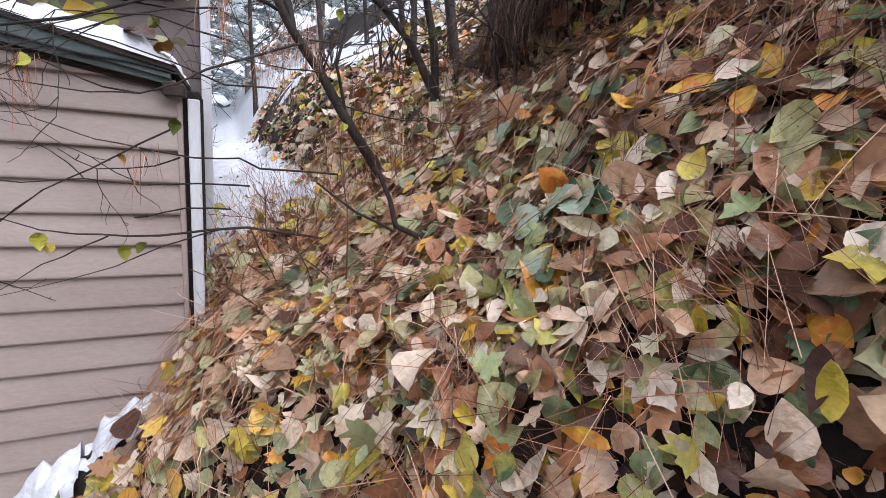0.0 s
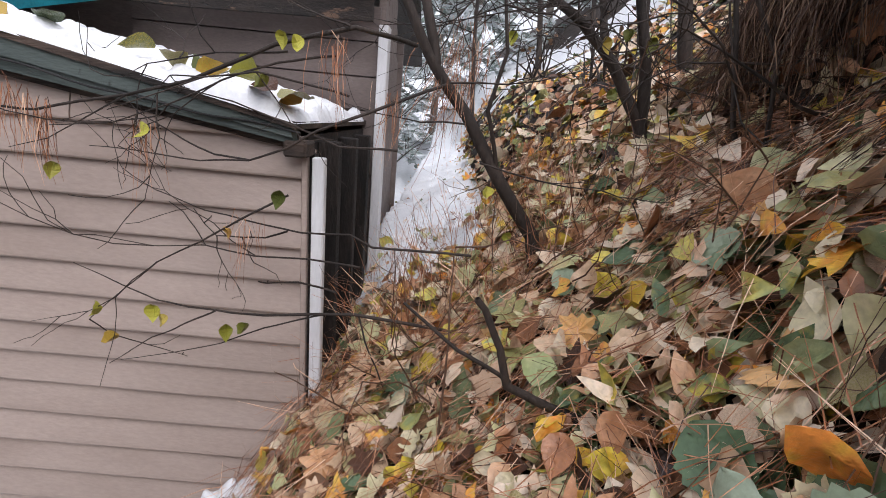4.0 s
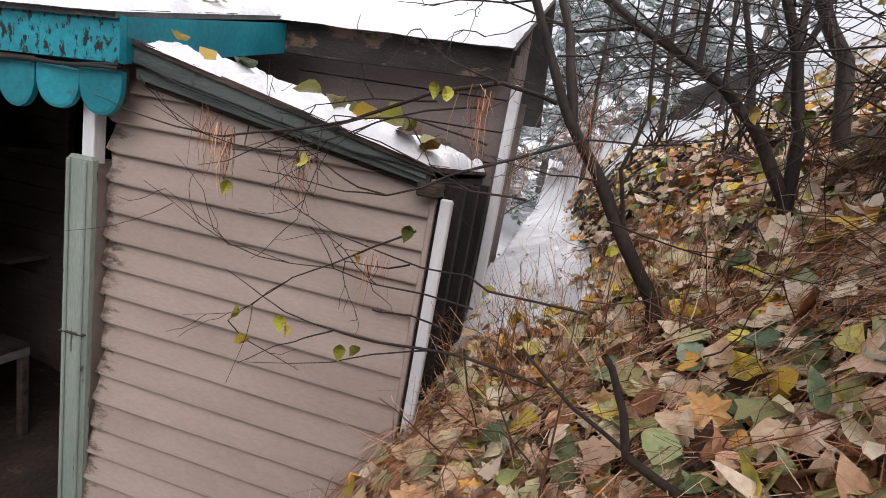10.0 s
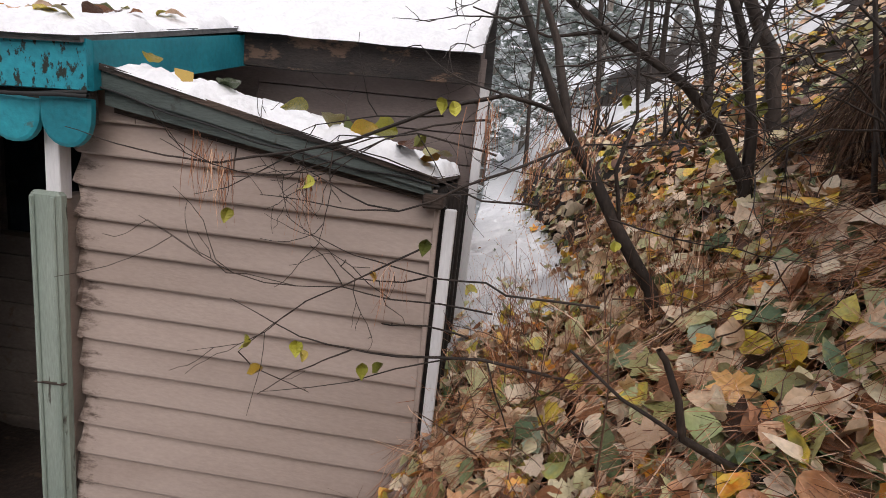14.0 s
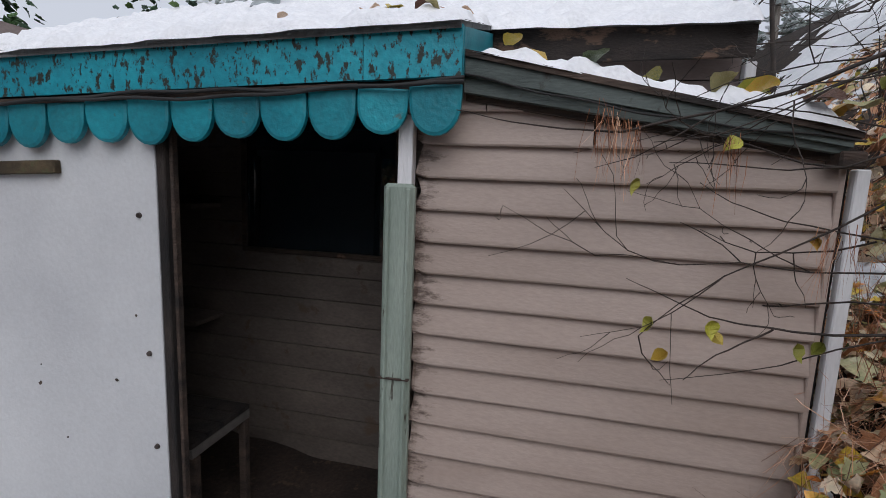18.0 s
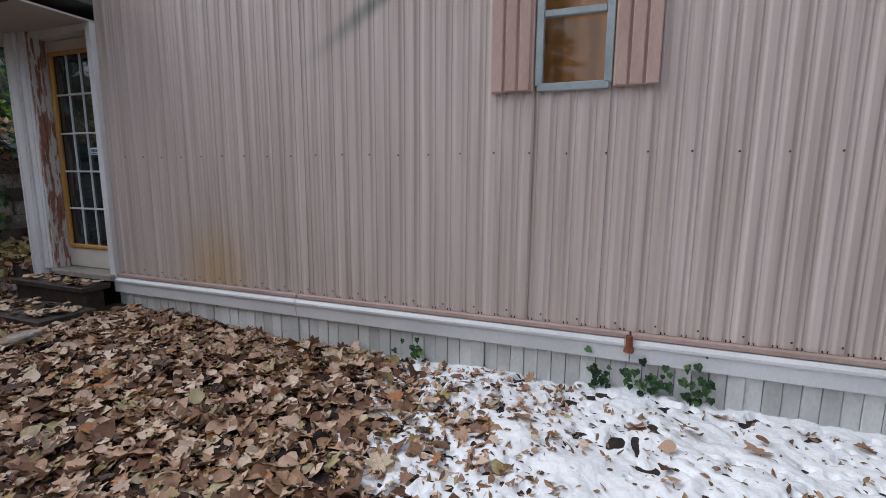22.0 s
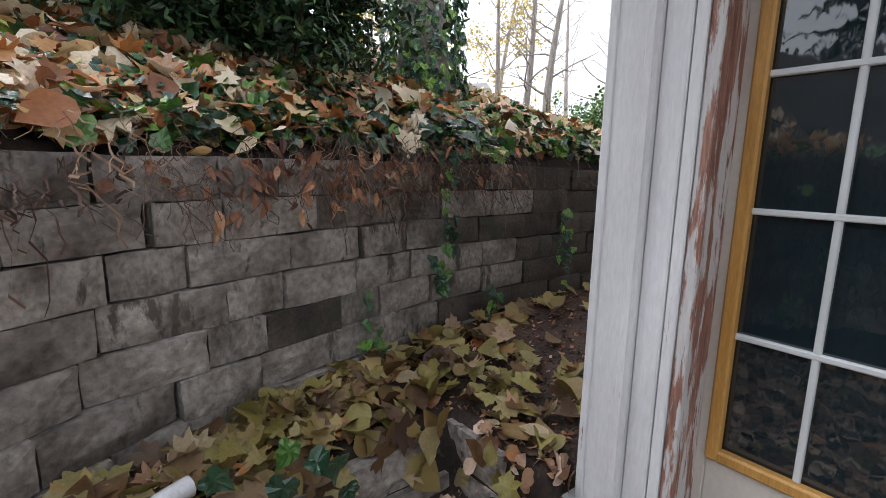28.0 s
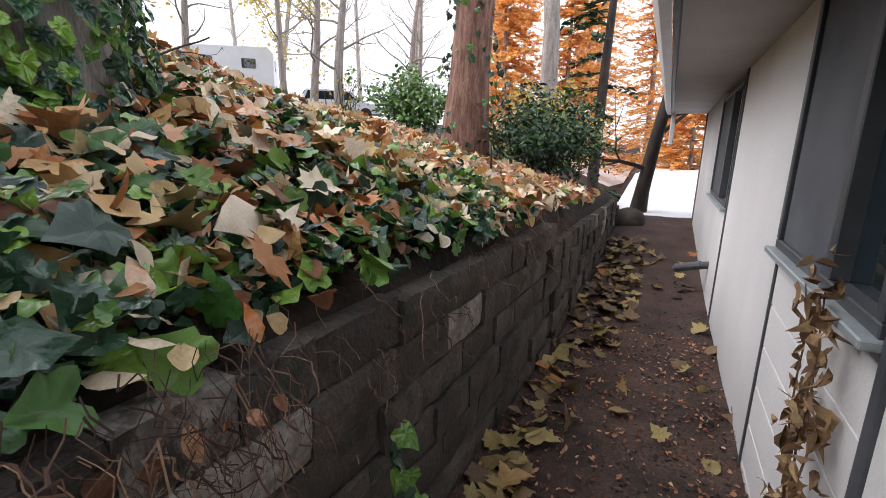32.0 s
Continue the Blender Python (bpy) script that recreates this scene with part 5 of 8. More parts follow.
for xx in (-2.99, -2.40):
    for yy in (1.95, 2.3):
        part("leg", box(xx, xx + 0.04, yy, yy + 0.04, -0.2, 0.324, 0.004), M_rotwood, bench)


# ---- snow on roofs ----
def snow_sheet(name, u, v, base, thick, edge, label, roughness=0.012):
    """A lumpy slab of snow on a slope: u, v are grids of places, base its underside."""
    U, V = np.meshgrid(u, v)
    t = thick * np.minimum(1, np.minimum(np.minimum(U - u[0], u[-1] - U), np.minimum(V - v[0], v[-1] - V)) / edge) ** 0.5
    t = np.maximum(t, 0) + roughness * (vnoise(U, V, 0.09, 21) + 0.7 * vnoise(U, V, 0.035, 22)) * (t > 0)
    Z = base(U, V)
    jit = 0.016 * vnoise(U, V, 0.13, 23) + 0.005 * vnoise(U, V, 0.05, 24)
    n = U.size
    ii = np.arange(n).reshape(U.shape)
    q = np.stack([ii[:-1, :-1], ii[:-1, 1:], ii[1:, 1:], ii[1:, :-1]], -1).reshape(-1, 4)
    edge_v = (V - v[0]) < 0.03
    me = fast_mesh(name, np.stack([U, V + jit * edge_v, Z + t], -1).reshape(-1, 3), q, True)
    me.materials.append(M_snow)
    return tagged(new(name, me), label, "snow", kind="stuff")


snow_sheet("roof_snow", np.arange(-3.13, 0.125, 0.02), np.arange(-0.11, 1.1, 0.025), lambda U, V: 2.05 + 0.3 * (V + 0.09) + fz(U), 0.042, 0.06, "white snow on the shed's front roof", 0.022).matrix_basis = FR
snow_sheet("rear_roof_snow", np.arange(-4.5, -0.04, 0.03), np.arange(2.66, 6.3, 0.04), lambda U, V: np.minimum(2.35 + 0.4626 * (V - 2.73), 3.215 - 0.494 * (V - 4.6)), 0.045, 0.06, "white snow on the shed's rear roof", 0.03)
snow_sheet("eave_snow", np.arange(-1.17, -0.1, 0.018), np.arange(1.785, 2.85, 0.02), lambda U, V: top_line(U) + 0.016, 0.038, 0.04, "snow strewn with leaves on the sloping roof", 0.022)


# ---- the retaining wall, block by block ----
def rough_block(seed, w=0.3565, h=0.1425, d=0.2):
    """A split-faced block, its face towards -y, centred on its base."""
    r = random.Random(seed)
    bm = bmesh.new()
    nx_, nz_ = 5, 3
    grid = [[bm.verts.new((-w / 2 + w * i / nx_ + (r.uniform(-0.006, 0.006) if 0 < i < nx_ else r.uniform(-0.004, 0.004)),
                           (-0.005 if 0 < i < nx_ and 0 < j < nz_ else 0.002) + r.uniform(-0.006, 0.005), h * j / nz_ + r.uniform(-0.004, 0.004))) for i in range(nx_ + 1)] for j in range(nz_ + 1)]
    for j in range(nz_):
        for i in range(nx_):
            bm.faces.new((grid[j][i], grid[j][i + 1], grid[j + 1][i + 1], grid[j + 1][i]))
    back = [[bm.verts.new((x, d, z)) for x in (-w / 2, w / 2)] for z in (0, h)]
    bm.faces.new([grid[nz_][i] for i in range(nx_ + 1)] + [back[1][1], back[1][0]])
    bm.faces.new([grid[0][i] for i in range(nx_, -1, -1)] + [back[0][0], back[0][1]])
    bm.faces.new([grid[j][nx_] for j in range(nz_ + 1)][::-1] + [back[0][1], back[1][1]][::1])
    bm.faces.new([grid[j][0] for j in range(nz_ + 1)] + [back[1][0], back[0][0]])
    bmesh.ops.recalc_face_normals(bm, faces=bm.faces)
    me = bpy.data.meshes.new("block")
    bm.to_mesh(me)
    bm.free()
    return me


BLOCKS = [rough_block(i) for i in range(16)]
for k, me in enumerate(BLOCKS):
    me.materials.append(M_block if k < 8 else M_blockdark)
retaining = thing("retaining_wall", (-7, -6.8, 0.4), "weathered grey split-faced concrete block retaining wall", "wall", kind="structure")


def along_line(line):
    seg = np.hypot(*np.diff(line, axis=0).T)
    cum = np.concatenate([[0], np.cumsum(seg)])

    def at(s):
        k = int(np.clip(np.searchsorted(cum, s) - 1, 0, len(seg) - 1))
        f = (s - cum[k]) / seg[k]
        p = line[k] * (1 - f) + line[k + 1] * f
        d = (line[k + 1] - line[k]) / seg[k]
        return p, math.atan2(d[1], d[0])

    return cum[-1], at


def lay_blocks(parent, line, z0, courses, rng, top_slope=None, long=0.362, high=0.1475):
    length, at = along_line(line)
    for c in range(courses):
        s = (c % 2) * long * 0.5 + rng.uniform(-0.06, 0.06)
        while s < length - 0.1:
            k = rng.choice((1, 1, 1, 0.62, 0.8, 1.08))
            w = long * k
            p, ang = at(min(length, s + w / 2))
            drop = top_slope(p[0]) if top_slope else 0
            out = rng.uniform(-0.012, 0.012) + 0.012 * c
            m = Matrix.Translation((p[0] + math.sin(ang) * out, p[1] - math.cos(ang) * out, z0 + c * high + drop + rng.uniform(-0.003, 0.003))) @ Matrix.Rotation(ang + math.pi + radians(rng.uniform(-1, 1)), 4, "Z") @ Matrix.Diagonal((k * 0.995, 1, 1.0, 1))
            # further along the corridor, shade is painted in as darker mossy blocks
            dusky = 8 if rng.random() < 0.06 + 0.88 * float(sm(-5.7, -6.7, p[0])) else 0
            obj("block", BLOCKS[rng.randrange(8) + dusky], None, parent, at=m)
            s += w


rb = random.Random(11)
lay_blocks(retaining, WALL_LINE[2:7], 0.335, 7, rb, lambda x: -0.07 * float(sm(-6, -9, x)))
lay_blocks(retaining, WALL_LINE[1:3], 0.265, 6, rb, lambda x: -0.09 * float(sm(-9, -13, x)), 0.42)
low_wall = thing("low_block_wall", (-4.9, -5.95, 0.1), "low weathered concrete block edging of the raised path", "wall", kind="structure")
lay_blocks(low_wall, np.array([(-5.33, -5.93), (-4.35, -5.9)]), 0.09, 2, rb)
lay_blocks(low_wall, np.array([(-5.31, -5.52), (-5.31, -5.93)]), 0.09, 2, rb)


# ---- leaves ----
def leaf_template(kind):
    """Vertices (length 1 along x, flat) and triangles of a leaf."""
    if kind == "ovate":
        side = [(0.03, 0.1), (0.12, 0.26), (0.3, 0.365), (0.5, 0.345), (0.71, 0.23), (0.88, 0.09)]
        mid = [(0.0, 0), (0.2, 0), (0.4, 0), (0.6, 0), (0.8, 0), (1.0, 0)]
    elif kind == "narrow":
        side = [(0.1, 0.1), (0.3, 0.19), (0.6, 0.17), (0.85, 0.07)]
        mid = [(0.0, 0), (0.3, 0), (0.62, 0), (1.0, 0)]
    if kind in ("ovate", "narrow"):
        v = [(x, y, 0) for x, y in mid] + [(x, y, 0) for x, y in side] + [(x, -y, 0) for x, y in side]
        f = []
        m_ = len(mid)
        for o, flip in ((m_, False), (2 * m_, True)):
            t = [tri_ for i in range(m_ - 1) for tri_ in ((i, i + 1, o + i), (o + i, i + 1, o + i + 1))]
            f += [(a, c, b) if flip else (a, b, c) for a, b, c in t]
        return np.array(v, float), np.array(f)
    if kind == "maple":
        half = [(0.02, 0.0), (-0.1, 0.13), (0.0, 0.24), (-0.03, 0.45), (0.13, 0.4), (0.22, 0.33), (0.37, 0.57), (0.46, 0.43), (0.51, 0.25), (0.67, 0.27), (0.76, 0.13)]
    else:
        half = [(0.06, 0.0), (-0.06, 0.17), (0.0, 0.35), (0.14, 0.41), (0.28, 0.37), (0.4, 0.45), (0.52, 0.34), (0.66, 0.22), (0.84, 0.1)]
    ring = half + [(1.0, 0.0)] + [(x, -y) for x, y in half[:0:-1]]
    n = len(ring)
    if kind == "ivy":
        # a ring halfway out, puckered between the veins that run to the lobes
        v = [(0.3, 0, -0.02)] + [(0.3 + 0.55 * (x - 0.3), 0.55 * y, 0.035 * math.cos(i * 2.1)) for i, (x, y) in enumerate(ring)] + [(x, y, -0.02) for x, y in ring]
        f = []
        for i in range(n):
            a, b = 1 + i, 1 + (i + 1) % n
            f += [(0, b, a), (a, b, n + b), (a, n + b, n + a)]
        return np.array(v, float), np.array(f)
    v = [(0.32, 0, 0)] + [(x, y, 0) for x, y in ring]
    f = [(0, 1 + (i + 1) % n, 1 + i) for i in range(n)]
    return np.array(v, float), np.array(f)


def wrinkled_template(rows=13, cols=7):
    """A finely divided ovate leaf with a scalloped edge and puckered side veins."""
    t = np.linspace(0, 1, rows)
    wide = 0.36 * np.sin(np.pi * t ** 0.8) ** 0.75 + 0.012
    wide[0] = wide[-1] = 0.01
    wide = wide * (1 + 0.07 * np.cos(np.arange(rows) * math.pi))
    c = np.linspace(-1, 1, cols)
    T_, C_ = np.meshgrid(t, c, indexing="ij")
    v = np.stack([T_ + 0.07 * np.abs(C_) * np.sin(np.pi * T_), C_ * wide[:, None], 0.022 * np.cos((T_ - 0.16 * np.abs(C_)) * 40) * (np.abs(C_) > 0.1) * np.sin(np.pi * T_) - 0.02 * (np.abs(C_) < 0.1)], -1)
    i_ = np.arange(rows * cols).reshape(rows, cols)
    a, b, c2, d = (q.ravel() for q in (i_[:-1, :-1], i_[1:, :-1], i_[1:, 1:], i_[:-1, 1:]))
    return v.reshape(-1, 3), np.concatenate([np.stack([a, b, c2], -1), np.stack([a, c2, d], -1)])


TEMPLATES = {k: leaf_template(k) for k in ("ovate", "narrow", "maple", "ivy")}
TEMPLATES["wrinkled"] = wrinkled_template()


def leaves(kind, pos, normal, size, rng, tilt=0.35, curl=0.5, fold=0.3, point=None):
    """Arrays of many leaves, each with its own curl, fold and turn about the ground's normal."""
    T, F = TEMPLATES[kind]
    n = len(pos)
    x, y = T[None, :, 0] - 0.4, T[None, :, 1]
    c1, c2, c3 = (rng.normal(0, curl, (n, 1)) for _ in range(3))
    fo = rng.normal(fold * 0.5, fold * 0.6, (n, 1))
    z = 0.55 * c1 * x * x + 0.6 * c2 * y * y + 0.5 * c3 * x * y + fo * np.abs(y) + T[None, :, 2] + (0.03 if len(T) < 40 else 0.004) * rng.normal(0, 1, (n, T.shape[0]))
    loc = np.stack([np.broadcast_to(x, z.shape), np.broadcast_to(y, z.shape), z], -1) * size[:, None, None]
    nrm = normal + rng.normal(0, tilt, (n, 3))
    nrm /= np.linalg.norm(nrm, axis=1)[:, None]
    if point is None:
        a = rng.normal(0, 1, (n, 3))
    else:
        a = point + rng.normal(0, 0.35, (n, 3))
    ax = a - (a * nrm).sum(1)[:, None] * nrm
    ax /= np.linalg.norm(ax, axis=1)[:, None] + 1e-9
    ay = np.cross(nrm, ax)
    R = np.stack([ax, ay, nrm], -1)
    v = np.einsum("nij,nkj->nki", R, loc) + pos[:, None, :]
    f = F[None] + (np.arange(n) * T.shape[0])[:, None, None]
    return v.reshape(-1, 3), f.reshape(-1, 3)


def ribbons(a, b, sag, width, rng, seg=2):
    """Thin flat strands from points a to b, bowed by sag."""
    n = len(a)
    t = np.linspace(0, 1, seg + 1)[None, :, None]
    mid = a[:, None] * (1 - t) + b[:, None] * t + sag[:, None] * (4 * t * (1 - t))
    d = b - a
    side = np.cross(d, rng.normal(0, 1, (n, 3)))
    side = side / (np.linalg.norm(side, axis=1)[:, None] + 1e-9) * width[:, None]
    taper = np.array([1.0] + [0.8] * (seg - 1) + [0.35])[None, :, None]
    v = np.stack([mid - side[:, None] * taper, mid + side[:, None] * taper], 2).reshape(n, -1, 3)
    k = np.arange(seg)
    f = np.stack([2 * k, 2 * k + 1, 2 * k + 3, 2 * k + 2], -1)
    f = f[None] + (np.arange(n) * 2 * (seg + 1))[:, None, None]
    return v.reshape(-1, 3), f.reshape(-1, 4)


def ground_at(x, y):
    e = 0.03
    z = height(x, y)
    n = np.stack([-(height(x + e, y) - z) / e, -(height(x, y + e) - z) / e, np.ones_like(z)], -1)
    n = n / np.linalg.norm(n, axis=1)[:, None]
    return np.stack([x, y, z], -1), n


def stuff(name, arrays, material, label, category, smooth=False, parent=None):
    v, f = arrays
    me = fast_mesh(name, v, f, smooth)
    me.materials.append(material)
    ob = new(name, me)
    if parent is not None:
        under(ob, parent)
        return tagged(ob, label, kind="stuff")
    return tagged(ob, label, category, kind="stuff")


def litter(name, keep, box4, count, kinds, sizes, materials, label, seed, lift=0.03, tilt=0.35, curl=0.5, single=300, single_box=None, weight=None):
    """Leaf litter over a stretch of ground: the nearest few hundred leaves as parts, the rest as one joined mesh."""
    rng = np.random.default_rng(seed)
    home = thing(name, (0.5 * (box4[0] + box4[1]), 0.5 * (box4[2] + box4[3]), float(height(np.array([0.5 * (box4[0] + box4[1])]), np.array([0.5 * (box4[2] + box4[3])]))[0])), label, "leaves")
    x = rng.uniform(box4[0], box4[1], count * 3)
    y = rng.uniform(box4[2], box4[3], count * 3)
    ok = keep(x, y)
    if weight is not None:
        ok &= rng.uniform(0, 1, len(x)) < weight(x, y)
    x, y = x[ok][:count], y[ok][:count]
    p, nrm = ground_at(x, y)
    p = p + nrm * (lift * rng.uniform(0.3, 1.0, len(x)) ** 1.5)[:, None]
    size = rng.uniform(sizes[0], sizes[1], len(x)) * rng.choice([0.75, 1, 1, 1.25], len(x))
    pick = rng.uniform(0, 1, len(x))
    edges = np.cumsum([w for _, w in kinds])
    alone = np.zeros(len(x), bool)
    if single_box is not None:
        inside = (x > single_box[0]) & (x < single_box[1]) & (y > single_box[2]) & (y < single_box[3])
        alone[np.flatnonzero(inside)[:single]] = True
    got, lo = [], 0.0
    for (kind, w), hi in zip(kinds, edges):
        m_ = (pick >= lo) & (pick < hi) & ~alone
        lo = hi
        if m_.any():
            got.append(leaves(kind, p[m_], nrm[m_], size[m_], rng, tilt, curl))
    stuff("leaf_carpet", join_arrays(got), materials[0], "", "", smooth=True, parent=home)
    variants = []
    for k in range(12):
        kind = kinds[int(np.searchsorted(edges, (k + 0.5) / 12 * edges[-1]))][0]
        v, f = leaves(kind, np.zeros((1, 3)), np.array([[0, 0, 1.0]]), np.ones(1), rng, 0.0, curl)
        me = fast_mesh("leaf", v, f, True)
        me.materials.append(materials[1])
        variants.append(me)
    for i in np.flatnonzero(alone):
        up = Vector(nrm[i]) + Vector(rng.normal(0, tilt, 3))
        q = up.to_track_quat("Z", "X").to_matrix().to_4x4()
        m4 = Matrix.Translation(p[i] + nrm[i] * lift * 0.35) @ q @ Matrix.Rotation(rng.uniform(0, 6.28), 4, "Z") @ Matrix.Scale(size[i] * 1.08, 4)
        obj("leaf", variants[rng.integers(12)], None, home, at=m4)
    return home


def on_hill(x, y):
    return (hill_inside(x, y) > -0.12 + 0.06 * vnoise(x, y, 0.3, 40)) & ~((x < -0.08) & (y > 1.8)) & (x > -1.05)


litter("hillside_leaves", lambda x, y: on_hill(x, y) & ~((x < -0.12) & (y > 1.52) & (vnoise(x, y, 0.09, 95) < 0.45)), (-1.1, 2.9, -1.0, 3.4), 9800, (("ovate", 0.55), ("narrow", 0.12), ("maple", 0.33)), (0.048, 0.1), (M_hill_leaf, M_hill_leaf_one),
       "wet brown, green and orange fallen leaves on the hillside", 1, 0.06, 0.4, 0.75, 300, (-0.7, 1.15, 0.75, 1.75))
litter("upper_hill_leaves", lambda x, y: (x > 0.3 - 0.0 * y) & (x < 7) & (vnoise(x, y, 1.1, 41) > -0.75 + 0.13 * (y - 3)), (0.25, 7, 3.2, 10), 5200, (("ovate", 0.8), ("maple", 0.2)), (0.07, 0.13), (M_hill_leaf, M_hill_leaf_one),
       "brown fallen leaves on the upper hillside", 2, 0.05, 0.45, 0.6, 120, (0.5, 2.2, 3.2, 4.2))
litter("far_slope_leaves", lambda x, y: x > 2.7, (2.7, 9, -2, 3.4), 2200, (("ovate", 0.8), ("maple", 0.2)), (0.07, 0.13), (M_hill_leaf, M_hill_leaf_one),
       "brown fallen leaves high on the slope", 3, 0.05, 0.4, 0.5, 60, (2.7, 3.4, 0.5, 3.0))


def in_yard(x, y):
    return (wall_side(x, y) < -0.02) & (x > -5.46) & ((y > -5.9) | (x > -4.4)) & ~((x < -4.78) & (y < -4.28) & (y > -5.42))


litter("yard_leaves", in_yard, (-5.46, -2.3, -6.3, 0.2), 9000, (("ovate", 0.72), ("maple", 0.28)), (0.05, 0.1), (M_yard_leaf, M_yard_leaf_one),
       "carpet of tan and brown fallen leaves in the yard", 4, 0.035, 0.36, 0.55, 300, (-5.2, -3.4, -5.4, -2.0), lambda x, y: sm(-0.4, -1.75, y - 0.35 * (x + 4) + 0.3 * vnoise(x, y, 0.4, 43)) * 0.988 + 0.012)
litter("raised_path_leaves", lambda x, y: (wall_side(x, y) < -0.02) & (y < -5.58) & ((y < -5.95) | (x < -5.33)), (-12.5, -4.0, -6.8, -5.55), 1150, (("ovate", 0.35), ("maple", 0.65)), (0.07, 0.15), (M_maple, M_maple_one),
       "browned and yellowed maple leaves along the foot of the wall", 5, 0.04, 0.35, 0.55, 200, (-6.8, -4.4, -6.6, -5.6),
       lambda x, y: np.where(x > -5.2, 0.95, 0.03 + 0.42 * sm(-6.2, -6.55, y + 0.12 * vnoise(x, y, 0.5, 44))))
rst = np.random.default_rng(6)
step_litter = thing("step_leaves", (-5.1, -4.9, 0.2), "fallen leaves lying on the door steps", "leaves")
xs_ = np.concatenate([rst.uniform(-5.41, -5.23, 34), rst.uniform(-5.17, -4.85, 44)])
ys_ = np.concatenate([rst.uniform(-5.36, -4.5, 34), rst.uniform(-5.15, -4.36, 44)])
zs_ = np.where(xs_ < -5.2, 0.337, 0.192) + rst.uniform(0, 0.012, 78)
for k in range(78):
    v, f = leaves("maple" if k % 2 else "ovate", np.array([[xs_[k], ys_[k], zs_[k]]]), np.array([[0, 0, 1.0]]), rst.uniform(0.06, 0.1, 1), rst, 0.16, 0.45)
    obj("leaf", fast_mesh("leaf", v, f), M_yard_leaf_one, step_litter)


def on_bank(x, y):
    return wall_side(x, y) > 0.17


litter("bank_leaves", on_bank, (-11.5, -2.6, -10.2, -3.4), 6800, (("ovate", 0.5), ("maple", 0.5)), (0.07, 0.14), (M_bank_leaf, M_bank_leaf_one),
       "tan and orange maple leaves on the ivy bank", 7, 0.125, 0.45, 1.0, 250, (-7.6, -4.6, -7.7, -6.6), lambda x, y: (0.3 + 0.7 * sm(-1.0, 0.5, vnoise(x, y, 0.7, 45) + 0.6 * sm(-7.5, -10, x))) * (0.25 + 0.75 * np.maximum(sm(0.05, 0.4, wall_side(x, y)), sm(-6.6, -7.4, x))))
litter("ivy_carpet", on_bank, (-10.5, -2.6, -9.6, -3.4), 7600, (("ivy", 1.0),), (0.06, 0.115), (M_ivy, M_ivy_one),
       "glossy dark green ivy covering the bank", 8, 0.11, 0.45, 0.45, 300, (-7.6, -4.6, -7.6, -6.6), lambda x, y: np.clip(0.25 + 0.9 * sm(-0.4, 0.4, vnoise(x, y, 0.55, 46)), 0, 1) * (1 - 0.92 * sm(-7.6, -9.0, x) * sm(1.5, 0.7, wall_side(x, y))))
litter("snow_leaves", in_yard, (-5.4, -1.6, -1.4, 1.6), 90, (("ovate", 0.7), ("maple", 0.3)), (0.06, 0.11), (M_yard_leaf, M_yard_leaf_one),
       "single brown leaves lying on the snow", 9, 0.05, 0.3, 0.5, 100, (-5.3, -1.8, -1.2, 1.5))

def crumbs(name, keep, box4, count, sizes, material, label, seed, lift=0.05, tilt=0.6, kinds=("ovate", "narrow")):
    r = np.random.default_rng(seed)
    x_, y_2 = r.uniform(box4[0], box4[1], count * 2), r.uniform(box4[2], box4[3], count * 2)
    k_ = keep(x_, y_2)
    x_, y_2 = x_[k_][:count], y_2[k_][:count]
    p_, n_ = ground_at(x_, y_2)
    p_ = p_ + n_ * (lift * r.uniform(0.05, 1, len(x_)))[:, None]
    half = len(x_) // 2
    got_ = [leaves(kinds[0], p_[:half], n_[:half], r.uniform(*sizes, half), r, tilt, 0.9, 0.6), leaves(kinds[1], p_[half:], n_[half:], r.uniform(*sizes, len(x_) - half) * 1.3, r, tilt, 0.9, 0.6)]
    return stuff(name, join_arrays(got_), material, label, "leaf litter", smooth=True)


crumbs("pale_fallen_leaves", lambda x, y: on_hill(x, y) & (x < cut_line(y)) & ~((x < -0.12) & (y > 1.52)), (-0.7, 1.4, -0.6, 3.2), 1800, (0.042, 0.085), M_pale_leaf, "pale tan and yellow-green wet leaves on the hillside", 70, 0.085, 0.42, ("maple", "ovate"))
crumbs("leaf_crumbs", lambda x, y: on_hill(x, y) & ~((x < -0.12) & (y > 1.52)), (-1.0, 1.9, -0.6, 2.4), 4500, (0.02, 0.05), M_hill_leaf, "small curled and broken leaves on the hillside", 71, 0.05)
crumbs("yard_crumbs", in_yard, (-5.45, -2.4, -6.2, -0.6), 9000, (0.02, 0.045), M_yard_leaf, "small broken leaves and chaff in the yard", 72, 0.035)
crumbs("edge_ivy", lambda x, y: (wall_side(x, y) > 0.17) & (wall_side(x, y) < 0.65), (-8.6, -4.2, -7.5, -6.2), 2600, (0.035, 0.075), M_ivy, "ivy creeping over the wall's edge", 73, 0.13, 0.5, ("ivy", "ivy"))
crumbs("edge_litter", lambda x, y: (wall_side(x, y) > 0.17) & (wall_side(x, y) < 0.6), (-9.5, -4.2, -7.6, -6.2), 1700, (0.04, 0.085), M_bank_leaf, "brown and orange leaves along the wall's edge", 74, 0.12, 0.6)

